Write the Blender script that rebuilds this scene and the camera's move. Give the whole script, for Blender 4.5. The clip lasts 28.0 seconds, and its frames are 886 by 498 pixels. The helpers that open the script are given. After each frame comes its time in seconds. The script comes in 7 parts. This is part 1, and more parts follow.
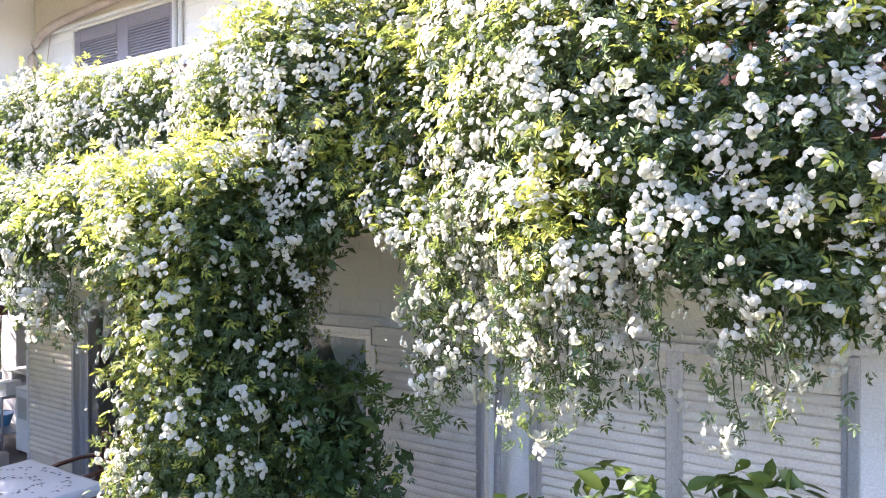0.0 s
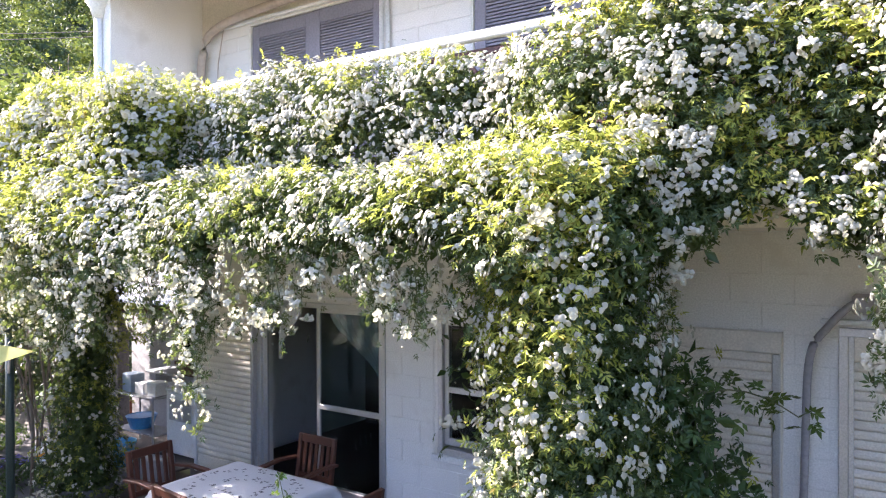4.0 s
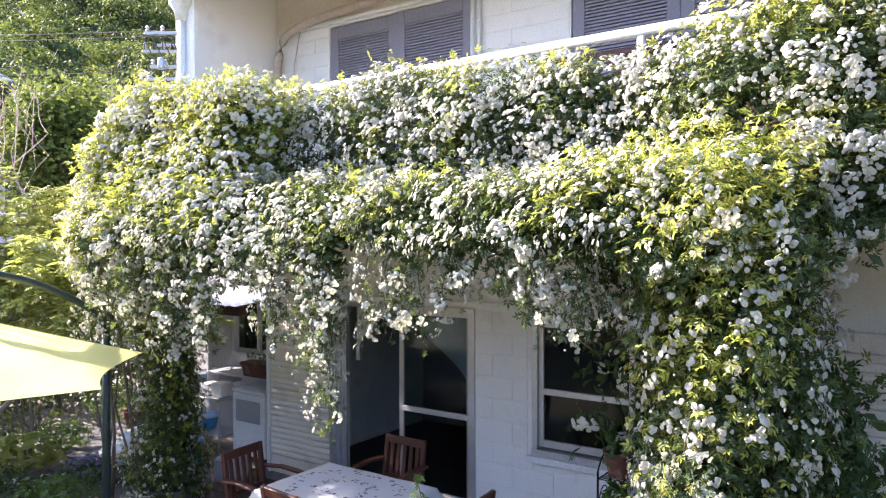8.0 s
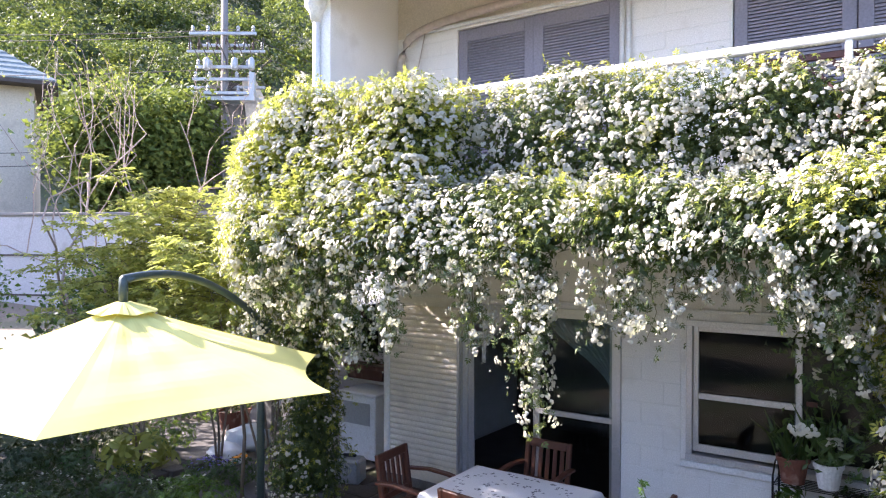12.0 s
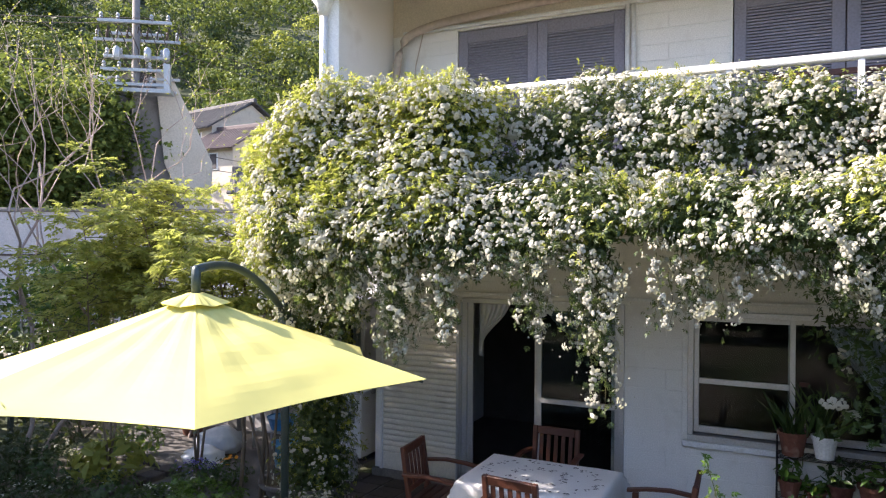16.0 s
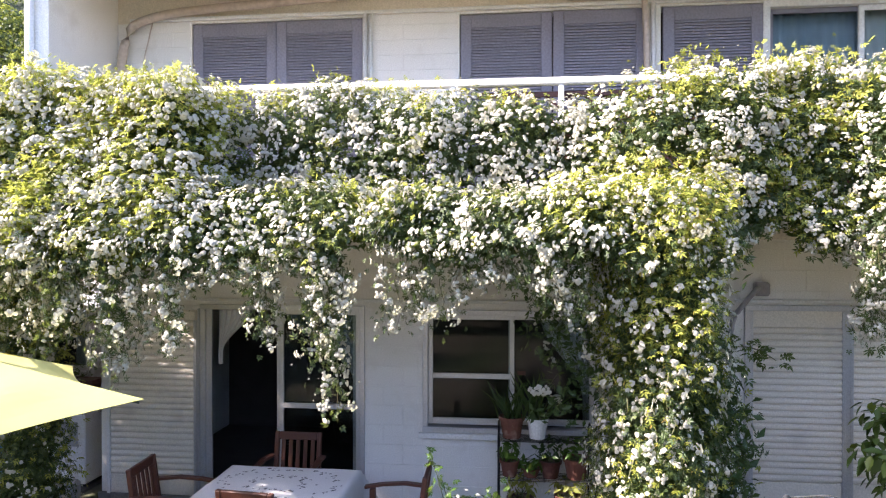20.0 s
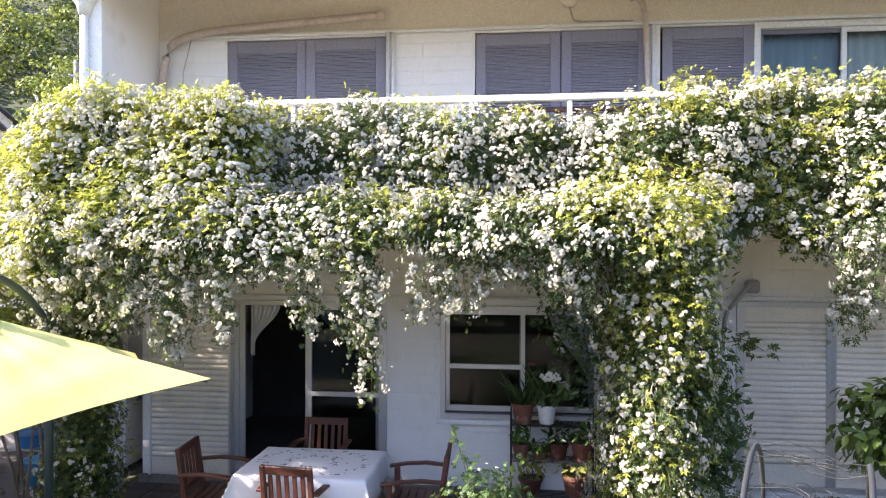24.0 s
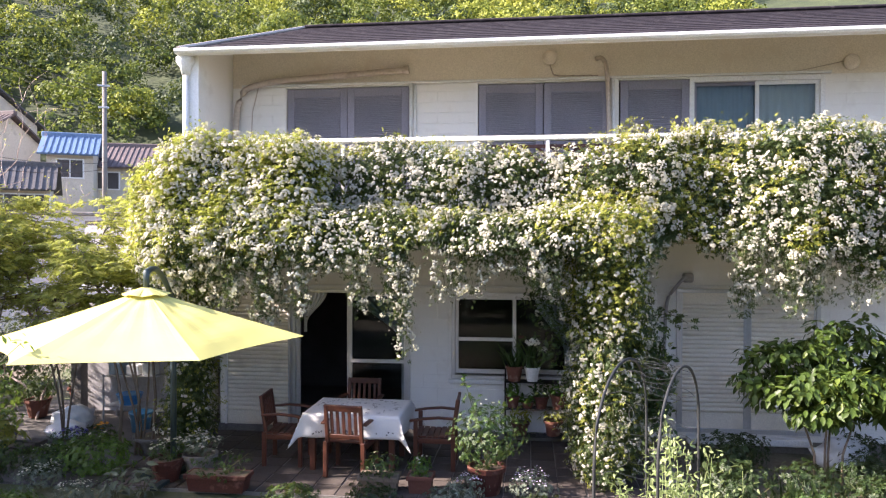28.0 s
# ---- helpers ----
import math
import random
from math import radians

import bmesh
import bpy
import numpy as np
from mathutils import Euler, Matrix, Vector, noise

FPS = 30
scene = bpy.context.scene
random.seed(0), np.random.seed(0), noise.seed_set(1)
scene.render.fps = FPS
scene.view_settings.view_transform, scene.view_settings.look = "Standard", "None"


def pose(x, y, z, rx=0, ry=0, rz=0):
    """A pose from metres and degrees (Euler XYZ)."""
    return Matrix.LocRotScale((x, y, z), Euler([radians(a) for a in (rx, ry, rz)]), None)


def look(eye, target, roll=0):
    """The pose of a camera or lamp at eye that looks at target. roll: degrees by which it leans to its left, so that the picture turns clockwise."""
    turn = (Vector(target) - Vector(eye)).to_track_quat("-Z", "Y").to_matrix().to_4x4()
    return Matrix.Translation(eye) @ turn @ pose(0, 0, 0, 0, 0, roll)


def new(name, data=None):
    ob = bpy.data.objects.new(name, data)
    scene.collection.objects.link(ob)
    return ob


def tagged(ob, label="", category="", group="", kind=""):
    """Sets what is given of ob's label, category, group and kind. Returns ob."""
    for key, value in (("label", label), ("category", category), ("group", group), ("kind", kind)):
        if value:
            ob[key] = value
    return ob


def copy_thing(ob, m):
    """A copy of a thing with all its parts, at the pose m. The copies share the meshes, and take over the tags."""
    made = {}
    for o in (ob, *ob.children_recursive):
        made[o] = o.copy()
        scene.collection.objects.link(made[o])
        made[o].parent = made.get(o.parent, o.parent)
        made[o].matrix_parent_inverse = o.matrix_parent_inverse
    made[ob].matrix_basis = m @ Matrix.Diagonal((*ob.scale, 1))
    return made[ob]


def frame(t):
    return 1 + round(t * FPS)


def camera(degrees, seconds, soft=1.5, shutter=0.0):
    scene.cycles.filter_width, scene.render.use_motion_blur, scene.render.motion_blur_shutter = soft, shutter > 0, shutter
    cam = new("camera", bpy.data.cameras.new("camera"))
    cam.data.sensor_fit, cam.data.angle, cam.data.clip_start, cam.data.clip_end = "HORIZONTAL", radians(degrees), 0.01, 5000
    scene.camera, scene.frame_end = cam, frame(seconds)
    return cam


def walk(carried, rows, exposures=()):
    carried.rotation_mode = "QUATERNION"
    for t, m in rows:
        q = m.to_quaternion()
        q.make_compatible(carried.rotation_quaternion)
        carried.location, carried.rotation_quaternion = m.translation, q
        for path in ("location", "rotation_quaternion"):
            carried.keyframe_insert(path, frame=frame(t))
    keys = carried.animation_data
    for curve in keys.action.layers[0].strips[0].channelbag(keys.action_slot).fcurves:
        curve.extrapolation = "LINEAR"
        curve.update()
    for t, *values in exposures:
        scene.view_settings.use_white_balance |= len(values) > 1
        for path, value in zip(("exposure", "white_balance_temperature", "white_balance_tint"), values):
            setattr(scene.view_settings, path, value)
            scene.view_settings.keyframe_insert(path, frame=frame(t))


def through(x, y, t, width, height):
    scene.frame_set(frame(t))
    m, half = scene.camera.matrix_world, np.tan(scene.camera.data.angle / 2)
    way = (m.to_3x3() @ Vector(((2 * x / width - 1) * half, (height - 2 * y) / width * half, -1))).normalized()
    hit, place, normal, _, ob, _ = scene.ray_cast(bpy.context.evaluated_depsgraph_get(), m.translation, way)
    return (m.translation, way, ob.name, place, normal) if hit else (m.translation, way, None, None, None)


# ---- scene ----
cam = camera(64.02, 28.0, 1.2)
# seconds; eye x, y, z; yaw, pitch, roll in degrees
ROWS = [
    (0.0, -0.078, -0.091, 2.700, 33.71, -0.71, 0.01),
    (0.5, -0.367, -0.228, 2.691, 33.90, -0.68, 0.02),
    (1.0, -0.641, -0.374, 2.677, 34.04, -0.67, 0.03),
    (1.5, -0.920, -0.517, 2.670, 34.18, -0.61, 0.04),
    (2.0, -1.119, -0.638, 2.645, 34.26, -0.54, 0.02),
    (2.5, -1.301, -0.742, 2.641, 34.36, -0.55, 0.07),
    (3.0, -1.467, -0.845, 2.642, 34.36, -0.52, 0.12),
    (3.5, -1.592, -0.927, 2.651, 34.37, -0.53, 0.17),
    (4.0, -1.696, -1.000, 2.649, 34.38, -0.51, 0.19),
    (4.5, -1.800, -1.063, 2.651, 34.40, -0.48, 0.18),
    (6.5, -2.099, -1.297, 2.655, 34.53, -0.48, 0.18),
    (7.0, -2.165, -1.334, 2.656, 34.60, -0.47, 0.17),
    (7.5, -2.241, -1.389, 2.661, 34.61, -0.48, 0.15),
    (8.0, -2.345, -1.454, 2.666, 34.63, -0.50, 0.13),
    (8.5, -2.450, -1.518, 2.670, 34.64, -0.49, 0.10),
    (9.0, -2.563, -1.593, 2.669, 34.69, -0.50, 0.09),
    (9.5, -2.702, -1.685, 2.668, 34.69, -0.47, 0.05),
    (10.0, -2.829, -1.766, 2.670, 34.74, -0.47, 0.01),
    (10.5, -2.955, -1.861, 2.677, 34.77, -0.50, -0.04),
    (11.0, -3.104, -1.971, 2.682, 34.83, -0.49, -0.08),
    (11.5, -3.253, -2.079, 2.689, 34.89, -0.49, -0.11),
    (12.0, -3.420, -2.190, 2.687, 34.96, -0.47, -0.16),
    (12.5, -3.578, -2.297, 2.687, 35.01, -0.48, -0.16),
    (13.0, -3.747, -2.414, 2.681, 35.07, -0.48, -0.17),
    (13.5, -3.926, -2.541, 2.670, 35.15, -0.47, -0.17),
    (15.5, -4.383, -2.931, 2.607, 31.43, -0.17, -0.43),
    (16.0, -4.387, -2.922, 2.604, 25.81, -0.16, -0.46),
    (16.5, -4.358, -2.909, 2.608, 20.43, -0.18, -0.44),
    (17.0, -4.322, -2.883, 2.624, 14.86, -0.24, -0.46),
    (17.5, -4.312, -2.879, 2.634, 9.73, -0.28, -0.44),
    (18.0, -4.297, -2.873, 2.645, 6.97, -0.31, -0.33),
    (18.5, -4.251, -2.886, 2.658, 6.60, -0.40, -0.21),
    (19.0, -4.205, -2.895, 2.671, 6.63, -0.45, -0.14),
    (19.5, -4.184, -2.888, 2.677, 6.66, -0.45, -0.07),
    (20.0, -4.190, -2.894, 2.683, 6.67, -0.42, -0.03),
    (20.5, -4.219, -2.890, 2.684, 6.65, -0.39, -0.03),
    (21.0, -4.249, -2.887, 2.684, 6.67, -0.38, -0.06),
    (21.5, -4.286, -2.888, 2.684, 6.67, -0.37, -0.07),
    (23.5, -4.330, -3.310, 2.680, 6.66, -0.34, -0.16),
    (24.0, -4.290, -3.512, 2.681, 6.71, -0.33, -0.14),
    (24.5, -4.282, -3.737, 2.681, 6.77, -0.34, -0.12),
    (25.0, -4.237, -3.975, 2.691, 6.81, -0.36, -0.14),
    (25.5, -4.199, -4.246, 2.699, 6.83, -0.41, -0.12),
    (26.0, -4.165, -4.542, 2.714, 6.89, -0.42, -0.13),
    (26.5, -4.142, -4.862, 2.726, 6.92, -0.44, -0.14),
    (27.0, -4.144, -5.166, 2.734, 6.89, -0.46, -0.12),
    (27.5, -4.148, -5.510, 2.734, 6.89, -0.49, -0.12),
    (28.0, -4.131, -5.827, 2.732, 6.90, -0.53, -0.10),
]
walk(cam, [(t, pose(x, y, z, 90 + pitch, roll, yaw)) for t, x, y, z, yaw, pitch, roll in ROWS],
     [(0.0, 3.32, 5900, 26), (2.0, 3.15, 5900, 26), (4.5, 2.86, 5900, 26), (8.0, 2.68, 5900, 26), (13.5, 2.70, 5950, 26), (15.5, 2.06, 6150, 21), (17.0, 2.06, 6150, 21), (18.2, 2.50, 6150, 26), (21.5, 2.62, 6100, 26), (25.0, 2.52, 6100, 25), (28.0, 2.17, 6250, 25)])

# ---- world and sun ----
SUN_DIR = Vector((-0.80, -0.18, 0.55)).normalized()
world = bpy.data.worlds.new("sky")
scene.world = world
world.use_nodes = True
wn = world.node_tree
sky = wn.nodes.new("ShaderNodeTexSky")
sky.sky_type = "NISHITA"
sky.sun_disc = False
sky.sun_elevation = math.asin(SUN_DIR.z)
sky.sun_rotation = math.atan2(SUN_DIR.x, SUN_DIR.y)
sky.air_density, sky.dust_density, sky.ozone_density = 1.0, 2.0, 1.0
wn.nodes["Background"].inputs["Strength"].default_value = 0.12
wn.links.new(sky.outputs[0], wn.nodes["Background"].inputs["Color"])
sun_data = bpy.data.lights.new("sun", "SUN")
sun_data.energy, sun_data.angle, sun_data.color = 4.7, radians(0.6), (1.0, 0.90, 0.74)
sun = new("sun", sun_data)
sun.matrix_world = look((0, 0, 30), Vector((0, 0, 30)) - SUN_DIR)

# ---- helpers of this scene ----
def part(name, bm, material, parent=None, label="", smooth=False):
    me = bpy.data.meshes.new(name)
    if smooth:
        for fc in bm.faces:
            fc.smooth = True
    bm.to_mesh(me)
    bm.free()
    me.materials.append(material)
    ob = new(name, me)
    ob.parent = parent
    if label:
        ob["label"] = label
    return ob


def thing(name, label, category, at=(0, 0, 0), rz=0, group="", kind=""):
    ob = new(name)
    ob.empty_display_size = 0.1
    ob.matrix_world = pose(*at, 0, 0, rz)
    return tagged(ob, label, category, group, kind)


def box(bm, x0, x1, y0, y1, z0, z1, bevel=0.0, m=None):
    r = bmesh.ops.create_cube(bm, size=1.0)
    vs = r["verts"]
    for v in vs:
        v.co = Vector((x0 + (v.co.x + 0.5) * (x1 - x0), y0 + (v.co.y + 0.5) * (y1 - y0), z0 + (v.co.z + 0.5) * (z1 - z0)))
    if bevel:
        es = list({e for v in vs for e in v.link_edges})
        g = bmesh.ops.bevel(bm, geom=es, offset=bevel, segments=1, affect="EDGES", profile=0.5)
        vs = list({v for fc in g["faces"] for v in fc.verts} | {v for v in vs if v.is_valid})
    if m is not None:
        bmesh.ops.transform(bm, matrix=m, verts=vs)
    return vs


def boxes(*specs, bevel=0.0):
    bm = bmesh.new()
    for s in specs:
        box(bm, *s, bevel=bevel)
    return bm


def lathe(bm, profile, steps=20, at=(0, 0, 0), closed=True):
    """profile: (radius, z) from the bottom up."""
    rings = []
    for r, z in profile:
        rings.append([bm.verts.new((at[0] + r * math.cos(2 * math.pi * k / steps), at[1] + r * math.sin(2 * math.pi * k / steps), at[2] + z)) for k in range(steps)])
    for a, b in zip(rings, rings[1:]):
        for k in range(steps):
            bm.faces.new((a[k], a[(k + 1) % steps], b[(k + 1) % steps], b[k]))
    if closed:
        bm.faces.new(list(reversed(rings[0])))
        bm.faces.new(rings[-1])
    return bm


def tube(bm, pts, r0, r1=None, sides=6, cap=True):
    """A round bar along pts, its radius going from r0 to r1."""
    r1 = r0 if r1 is None else r1
    pts = [Vector(p) for p in pts]
    rings = []
    for i, p in enumerate(pts):
        d = (pts[min(i + 1, len(pts) - 1)] - pts[max(i - 1, 0)]).normalized()
        a = d.cross(Vector((0, 0, 1)) if abs(d.z) < 0.9 else Vector((1, 0, 0))).normalized()
        b = d.cross(a)
        r = r0 + (r1 - r0) * i / max(1, len(pts) - 1)
        rings.append([bm.verts.new(p + r * (math.cos(2 * math.pi * k / sides) * a + math.sin(2 * math.pi * k / sides) * b)) for k in range(sides)])
    for a, b in zip(rings, rings[1:]):
        for k in range(sides):
            bm.faces.new((a[k], a[(k + 1) % sides], b[(k + 1) % sides], b[k]))
    if cap:
        bm.faces.new(list(reversed(rings[0])))
        bm.faces.new(rings[-1])
    return bm


def tri_mesh(name, V, F, material, parent=None, label="", kind="", smooth=False):
    """One mesh of triangles from arrays."""
    V, F = np.asarray(V, "f4"), np.asarray(F, "i4")
    me = bpy.data.meshes.new(name)
    me.vertices.add(len(V))
    me.vertices.foreach_set("co", V.ravel())
    me.loops.add(F.size)
    me.loops.foreach_set("vertex_index", F.ravel())
    me.polygons.add(len(F))
    me.polygons.foreach_set("loop_start", np.arange(0, F.size, 3, dtype="i4"))
    if smooth:
        me.polygons.foreach_set("use_smooth", np.ones(len(F), bool))
    me.update(calc_edges=True)
    me.materials.append(material)
    ob = new(name, me)
    ob.parent = parent
    return tagged(ob, label, "", "", kind)


RNG = np.random.RandomState(7)


def unit(v):
    return v / np.maximum(np.linalg.norm(v, axis=-1, keepdims=True), 1e-9)


def frames_for(n, rng, lean=0.0):
    """Turned bases whose z axes follow the normals n, leaning at random, spun at random."""
    n = unit(n + lean * rng.normal(size=n.shape))
    a = unit(np.cross(n, rng.normal(size=n.shape)))
    return np.stack([a, np.cross(n, a), n], axis=2)


def tile(tv, tf, pos, rot, size):
    V = np.einsum("nij,kj->nki", rot, tv) * np.asarray(size).reshape(-1, 1, 1) + pos[:, None, :]
    F = tf[None] + (np.arange(len(pos)) * len(tv))[:, None, None]
    return V.reshape(-1, 3), F.reshape(-1, 3)


def joined(*sets):
    Vs, Fs, k = [], [], 0
    for V, F in sets:
        Vs.append(V)
        Fs.append(F + k)
        k += len(V)
    return np.concatenate(Vs), np.concatenate(Fs)


def waves(p, scale, seed):
    """Smooth noise of about -1 to 1 at the places p."""
    r = np.random.RandomState(seed)
    out = np.zeros(len(p))
    for k in range(6):
        d = unit(r.normal(size=3)) * (0.6 + 0.8 * r.rand()) * 2 * math.pi / scale
        out += np.sin(p @ d + r.rand() * 6.28)
    return out / 3.0


# ---- materials ----
def nodes_of(name):
    m = bpy.data.materials.new(name)
    m.use_nodes = True
    t = m.node_tree
    return m, t, t.nodes["Principled BSDF"], t.nodes["Material Output"]


def mix(t, fac, a, b, kind="RGBA", blend="MIX"):
    n = t.nodes.new("ShaderNodeMix")
    n.data_type, n.blend_type = kind, blend
    for k, v in ((0, fac), (6, a), (7, b)):
        if isinstance(v, (tuple, list)):
            n.inputs[k].default_value = (*v, 1.0)[:4]
        elif isinstance(v, (int, float)):
            n.inputs[k].default_value = v
        else:
            t.links.new(v, n.inputs[k])
    return n.outputs[2]


def ramp(t, src, lo, hi):
    n = t.nodes.new("ShaderNodeMapRange")
    n.inputs["From Min"].default_value, n.inputs["From Max"].default_value = lo, hi
    t.links.new(src, n.inputs["Value"])
    return n.outputs[0]


def noisy(t, scale, detail=4.0, stretch=None):
    n = t.nodes.new("ShaderNodeTexNoise")
    n.inputs["Scale"].default_value, n.inputs["Detail"].default_value = scale, detail
    g = t.nodes.new("ShaderNodeNewGeometry")
    src = g.outputs["Position"]
    if stretch:
        v = t.nodes.new("ShaderNodeVectorMath")
        v.operation = "MULTIPLY"
        v.inputs[1].default_value = stretch
        t.links.new(src, v.inputs[0])
        src = v.outputs[0]
    t.links.new(src, n.inputs["Vector"])
    return n.outputs[0]


def surface(name, a, b, rough=0.6, metal=0.0, fine=40.0, coarse=2.5, wear=None, bump=0.15, stretch=None, gloss=0.5, vary=0.0):
    """A paint, stone, wood or metal with grain at a fine scale, drifts between a and b at a coarse one, and stains of colour wear."""
    m, t, p, out = nodes_of(name)
    f, c = noisy(t, fine, 5.0, stretch), noisy(t, coarse, 3.0)
    col = mix(t, ramp(t, c, 0.3, 0.7), a, b)
    col = mix(t, ramp(t, f, 0.35, 0.75), col, tuple(x * 0.8 for x in a))
    if wear:
        w = noisy(t, coarse * 3.1, 8.0)
        col = mix(t, ramp(t, w, 0.56, 0.72), col, wear)
    if vary:
        o = t.nodes.new("ShaderNodeObjectInfo")
        h = t.nodes.new("ShaderNodeHueSaturation")
        t.links.new(col, h.inputs["Color"])
        v = t.nodes.new("ShaderNodeMapRange")
        v.inputs["To Min"].default_value, v.inputs["To Max"].default_value = 1 - vary, 1 + vary
        t.links.new(o.outputs["Random"], v.inputs["Value"])
        t.links.new(v.outputs[0], h.inputs["Value"])
        col = h.outputs[0]
    t.links.new(col, p.inputs["Base Color"])
    p.inputs["Roughness"].default_value, p.inputs["Metallic"].default_value = rough, metal
    p.inputs["Specular IOR Level"].default_value = gloss
    if bump:
        bn = t.nodes.new("ShaderNodeBump")
        bn.inputs["Strength"].default_value, bn.inputs["Distance"].default_value = bump, 0.01
        t.links.new(f, bn.inputs["Height"])
        t.links.new(bn.outputs[0], p.inputs["Normal"])
    return m


def leafy(name, a, b, c, through=0.35, rough=0.45, coarse=1.2, deep=None):
    """Leaves: each island its own mix of a, b and c, part of the light passing through."""
    m, t, p, out = nodes_of(name)
    g = t.nodes.new("ShaderNodeNewGeometry")
    r = g.outputs["Random Per Island"]
    col = mix(t, ramp(t, r, 0.0, 0.8), a, b)
    col = mix(t, ramp(t, r, 0.82, 1.0), col, c)
    col = mix(t, ramp(t, noisy(t, coarse, 2.0), 0.35, 0.7), col, deep or tuple(0.75 * x for x in b))
    t.links.new(col, p.inputs["Base Color"])
    p.inputs["Roughness"].default_value = rough
    p.inputs["Specular IOR Level"].default_value = 0.35
    tr = t.nodes.new("ShaderNodeBsdfTranslucent")
    warm = mix(t, 0.22, col, (0.40, 0.46, 0.07))
    t.links.new(warm, tr.inputs["Color"])
    ms = t.nodes.new("ShaderNodeMixShader")
    ms.inputs[0].default_value = through
    t.links.new(p.outputs[0], ms.inputs[1])
    t.links.new(tr.outputs[0], ms.inputs[2])
    t.links.new(ms.outputs[0], out.inputs["Surface"])
    return m


ROSE_LEAF = leafy("rose_leaf", (0.032, 0.058, 0.022), (0.072, 0.112, 0.036), (0.18, 0.22, 0.05), 0.36)
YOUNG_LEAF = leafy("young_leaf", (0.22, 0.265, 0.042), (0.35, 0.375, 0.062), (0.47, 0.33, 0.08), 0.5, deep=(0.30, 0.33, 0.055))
# lowered below DARK_LEAF so the colour carries the shade over the beds
DEEP_LEAF = leafy("deep_leaf", (0.014, 0.030, 0.010), (0.030, 0.055, 0.016), (0.065, 0.09, 0.022), 0.2)
GLOSSY_LEAF = leafy("glossy_leaf", (0.034, 0.066, 0.013), (0.07, 0.115, 0.02), (0.16, 0.21, 0.03), 0.28, 0.45)
TWIG = surface("pale_twig", (0.30, 0.23, 0.20), (0.40, 0.32, 0.28), 0.8, fine=50, bump=0.2)
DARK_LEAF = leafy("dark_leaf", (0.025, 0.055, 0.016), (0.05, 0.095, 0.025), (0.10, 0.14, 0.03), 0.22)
LIME_LEAF = leafy("lime_leaf", (0.24, 0.28, 0.06), (0.38, 0.40, 0.09), (0.48, 0.44, 0.13), 0.55)
TREE_LEAF = leafy("broad_leaf", (0.04, 0.10, 0.018), (0.085, 0.17, 0.025), (0.17, 0.26, 0.035), 0.33, 0.38)
GREY_LEAF = leafy("grey_leaf", (0.11, 0.14, 0.10), (0.17, 0.20, 0.15), (0.24, 0.26, 0.21), 0.2, 0.8)
HILL_LEAF = leafy("hill_leaf", (0.07, 0.10, 0.020), (0.16, 0.20, 0.038), (0.26, 0.29, 0.06), 0.28, 0.7, 0.11, (0.075, 0.115, 0.025))
SPRING_WOOD = leafy("spring_wood", (0.20, 0.23, 0.035), (0.33, 0.35, 0.055), (0.44, 0.43, 0.09), 0.32, 0.7, 0.13, (0.24, 0.28, 0.05))
DARK_WOOD = leafy("dark_wood", (0.026, 0.046, 0.016), (0.05, 0.078, 0.024), (0.09, 0.12, 0.032), 0.2, 0.7, 0.13, (0.035, 0.06, 0.02))
PETAL = leafy("petal", (0.48, 0.465, 0.385), (0.53, 0.515, 0.435), (0.48, 0.44, 0.33), 0.44, 0.7, deep=(0.50, 0.485, 0.405))
BARK = surface("bark", (0.16, 0.12, 0.085), (0.24, 0.19, 0.14), 0.85, fine=60, bump=0.5, stretch=(1, 1, 0.25))
STEM = surface("stem", (0.07, 0.09, 0.03), (0.14, 0.11, 0.05), 0.6, fine=60)
WALL = surface("painted_block", (0.83, 0.812, 0.772), (0.88, 0.862, 0.825), 0.75, fine=90, coarse=1.4, wear=(0.70, 0.675, 0.63), bump=0.3)
BEIGE = surface("beige_render", (0.78, 0.71, 0.60), (0.82, 0.755, 0.65), 0.8, fine=70, coarse=1.2, wear=(0.70, 0.62, 0.51), bump=0.25)
SHUTTER = surface("shutter_slats", (0.80, 0.735, 0.625), (0.85, 0.79, 0.69), 0.45, fine=80, coarse=1.0, wear=(0.62, 0.57, 0.49), bump=0.05)
GREY_SHUTTER = surface("grey_shutter", (0.21, 0.20, 0.25), (0.25, 0.24, 0.29), 0.5, fine=50, coarse=1.5, bump=0.05)
ALU = surface("aluminium", (0.55, 0.55, 0.56), (0.62, 0.62, 0.63), 0.4, 0.6, fine=90, bump=0.03)
WHITE = surface("white_paint", (0.76, 0.76, 0.75), (0.82, 0.82, 0.80), 0.4, fine=60, wear=(0.66, 0.63, 0.58), bump=0.05)
PIPE = surface("beige_pipe", (0.50, 0.42, 0.35), (0.57, 0.49, 0.42), 0.5, fine=30, wear=(0.40, 0.33, 0.27), bump=0.05)
GREY_PIPE = surface("grey_pipe", (0.32, 0.30, 0.31), (0.40, 0.38, 0.38), 0.5, fine=40, bump=0.05)
ROOF = surface("roof_slate", (0.022, 0.019, 0.023), (0.040, 0.035, 0.040), 0.9, fine=25, wear=(0.06, 0.053, 0.055), bump=0.4, stretch=(0.4, 2.5, 1), gloss=0.1)
RED_WOOD = surface("red_brown_wood", (0.082, 0.027, 0.016), (0.115, 0.038, 0.021), 0.45, fine=35, coarse=4, bump=0.2, stretch=(6, 6, 0.8))
CLOTH = surface("white_cloth", (0.74, 0.73, 0.72), (0.80, 0.79, 0.78), 0.85, fine=300, coarse=3, bump=0.1)
INK = surface("dark_print", (0.05, 0.05, 0.06), (0.10, 0.09, 0.10), 0.85, fine=300, bump=0)
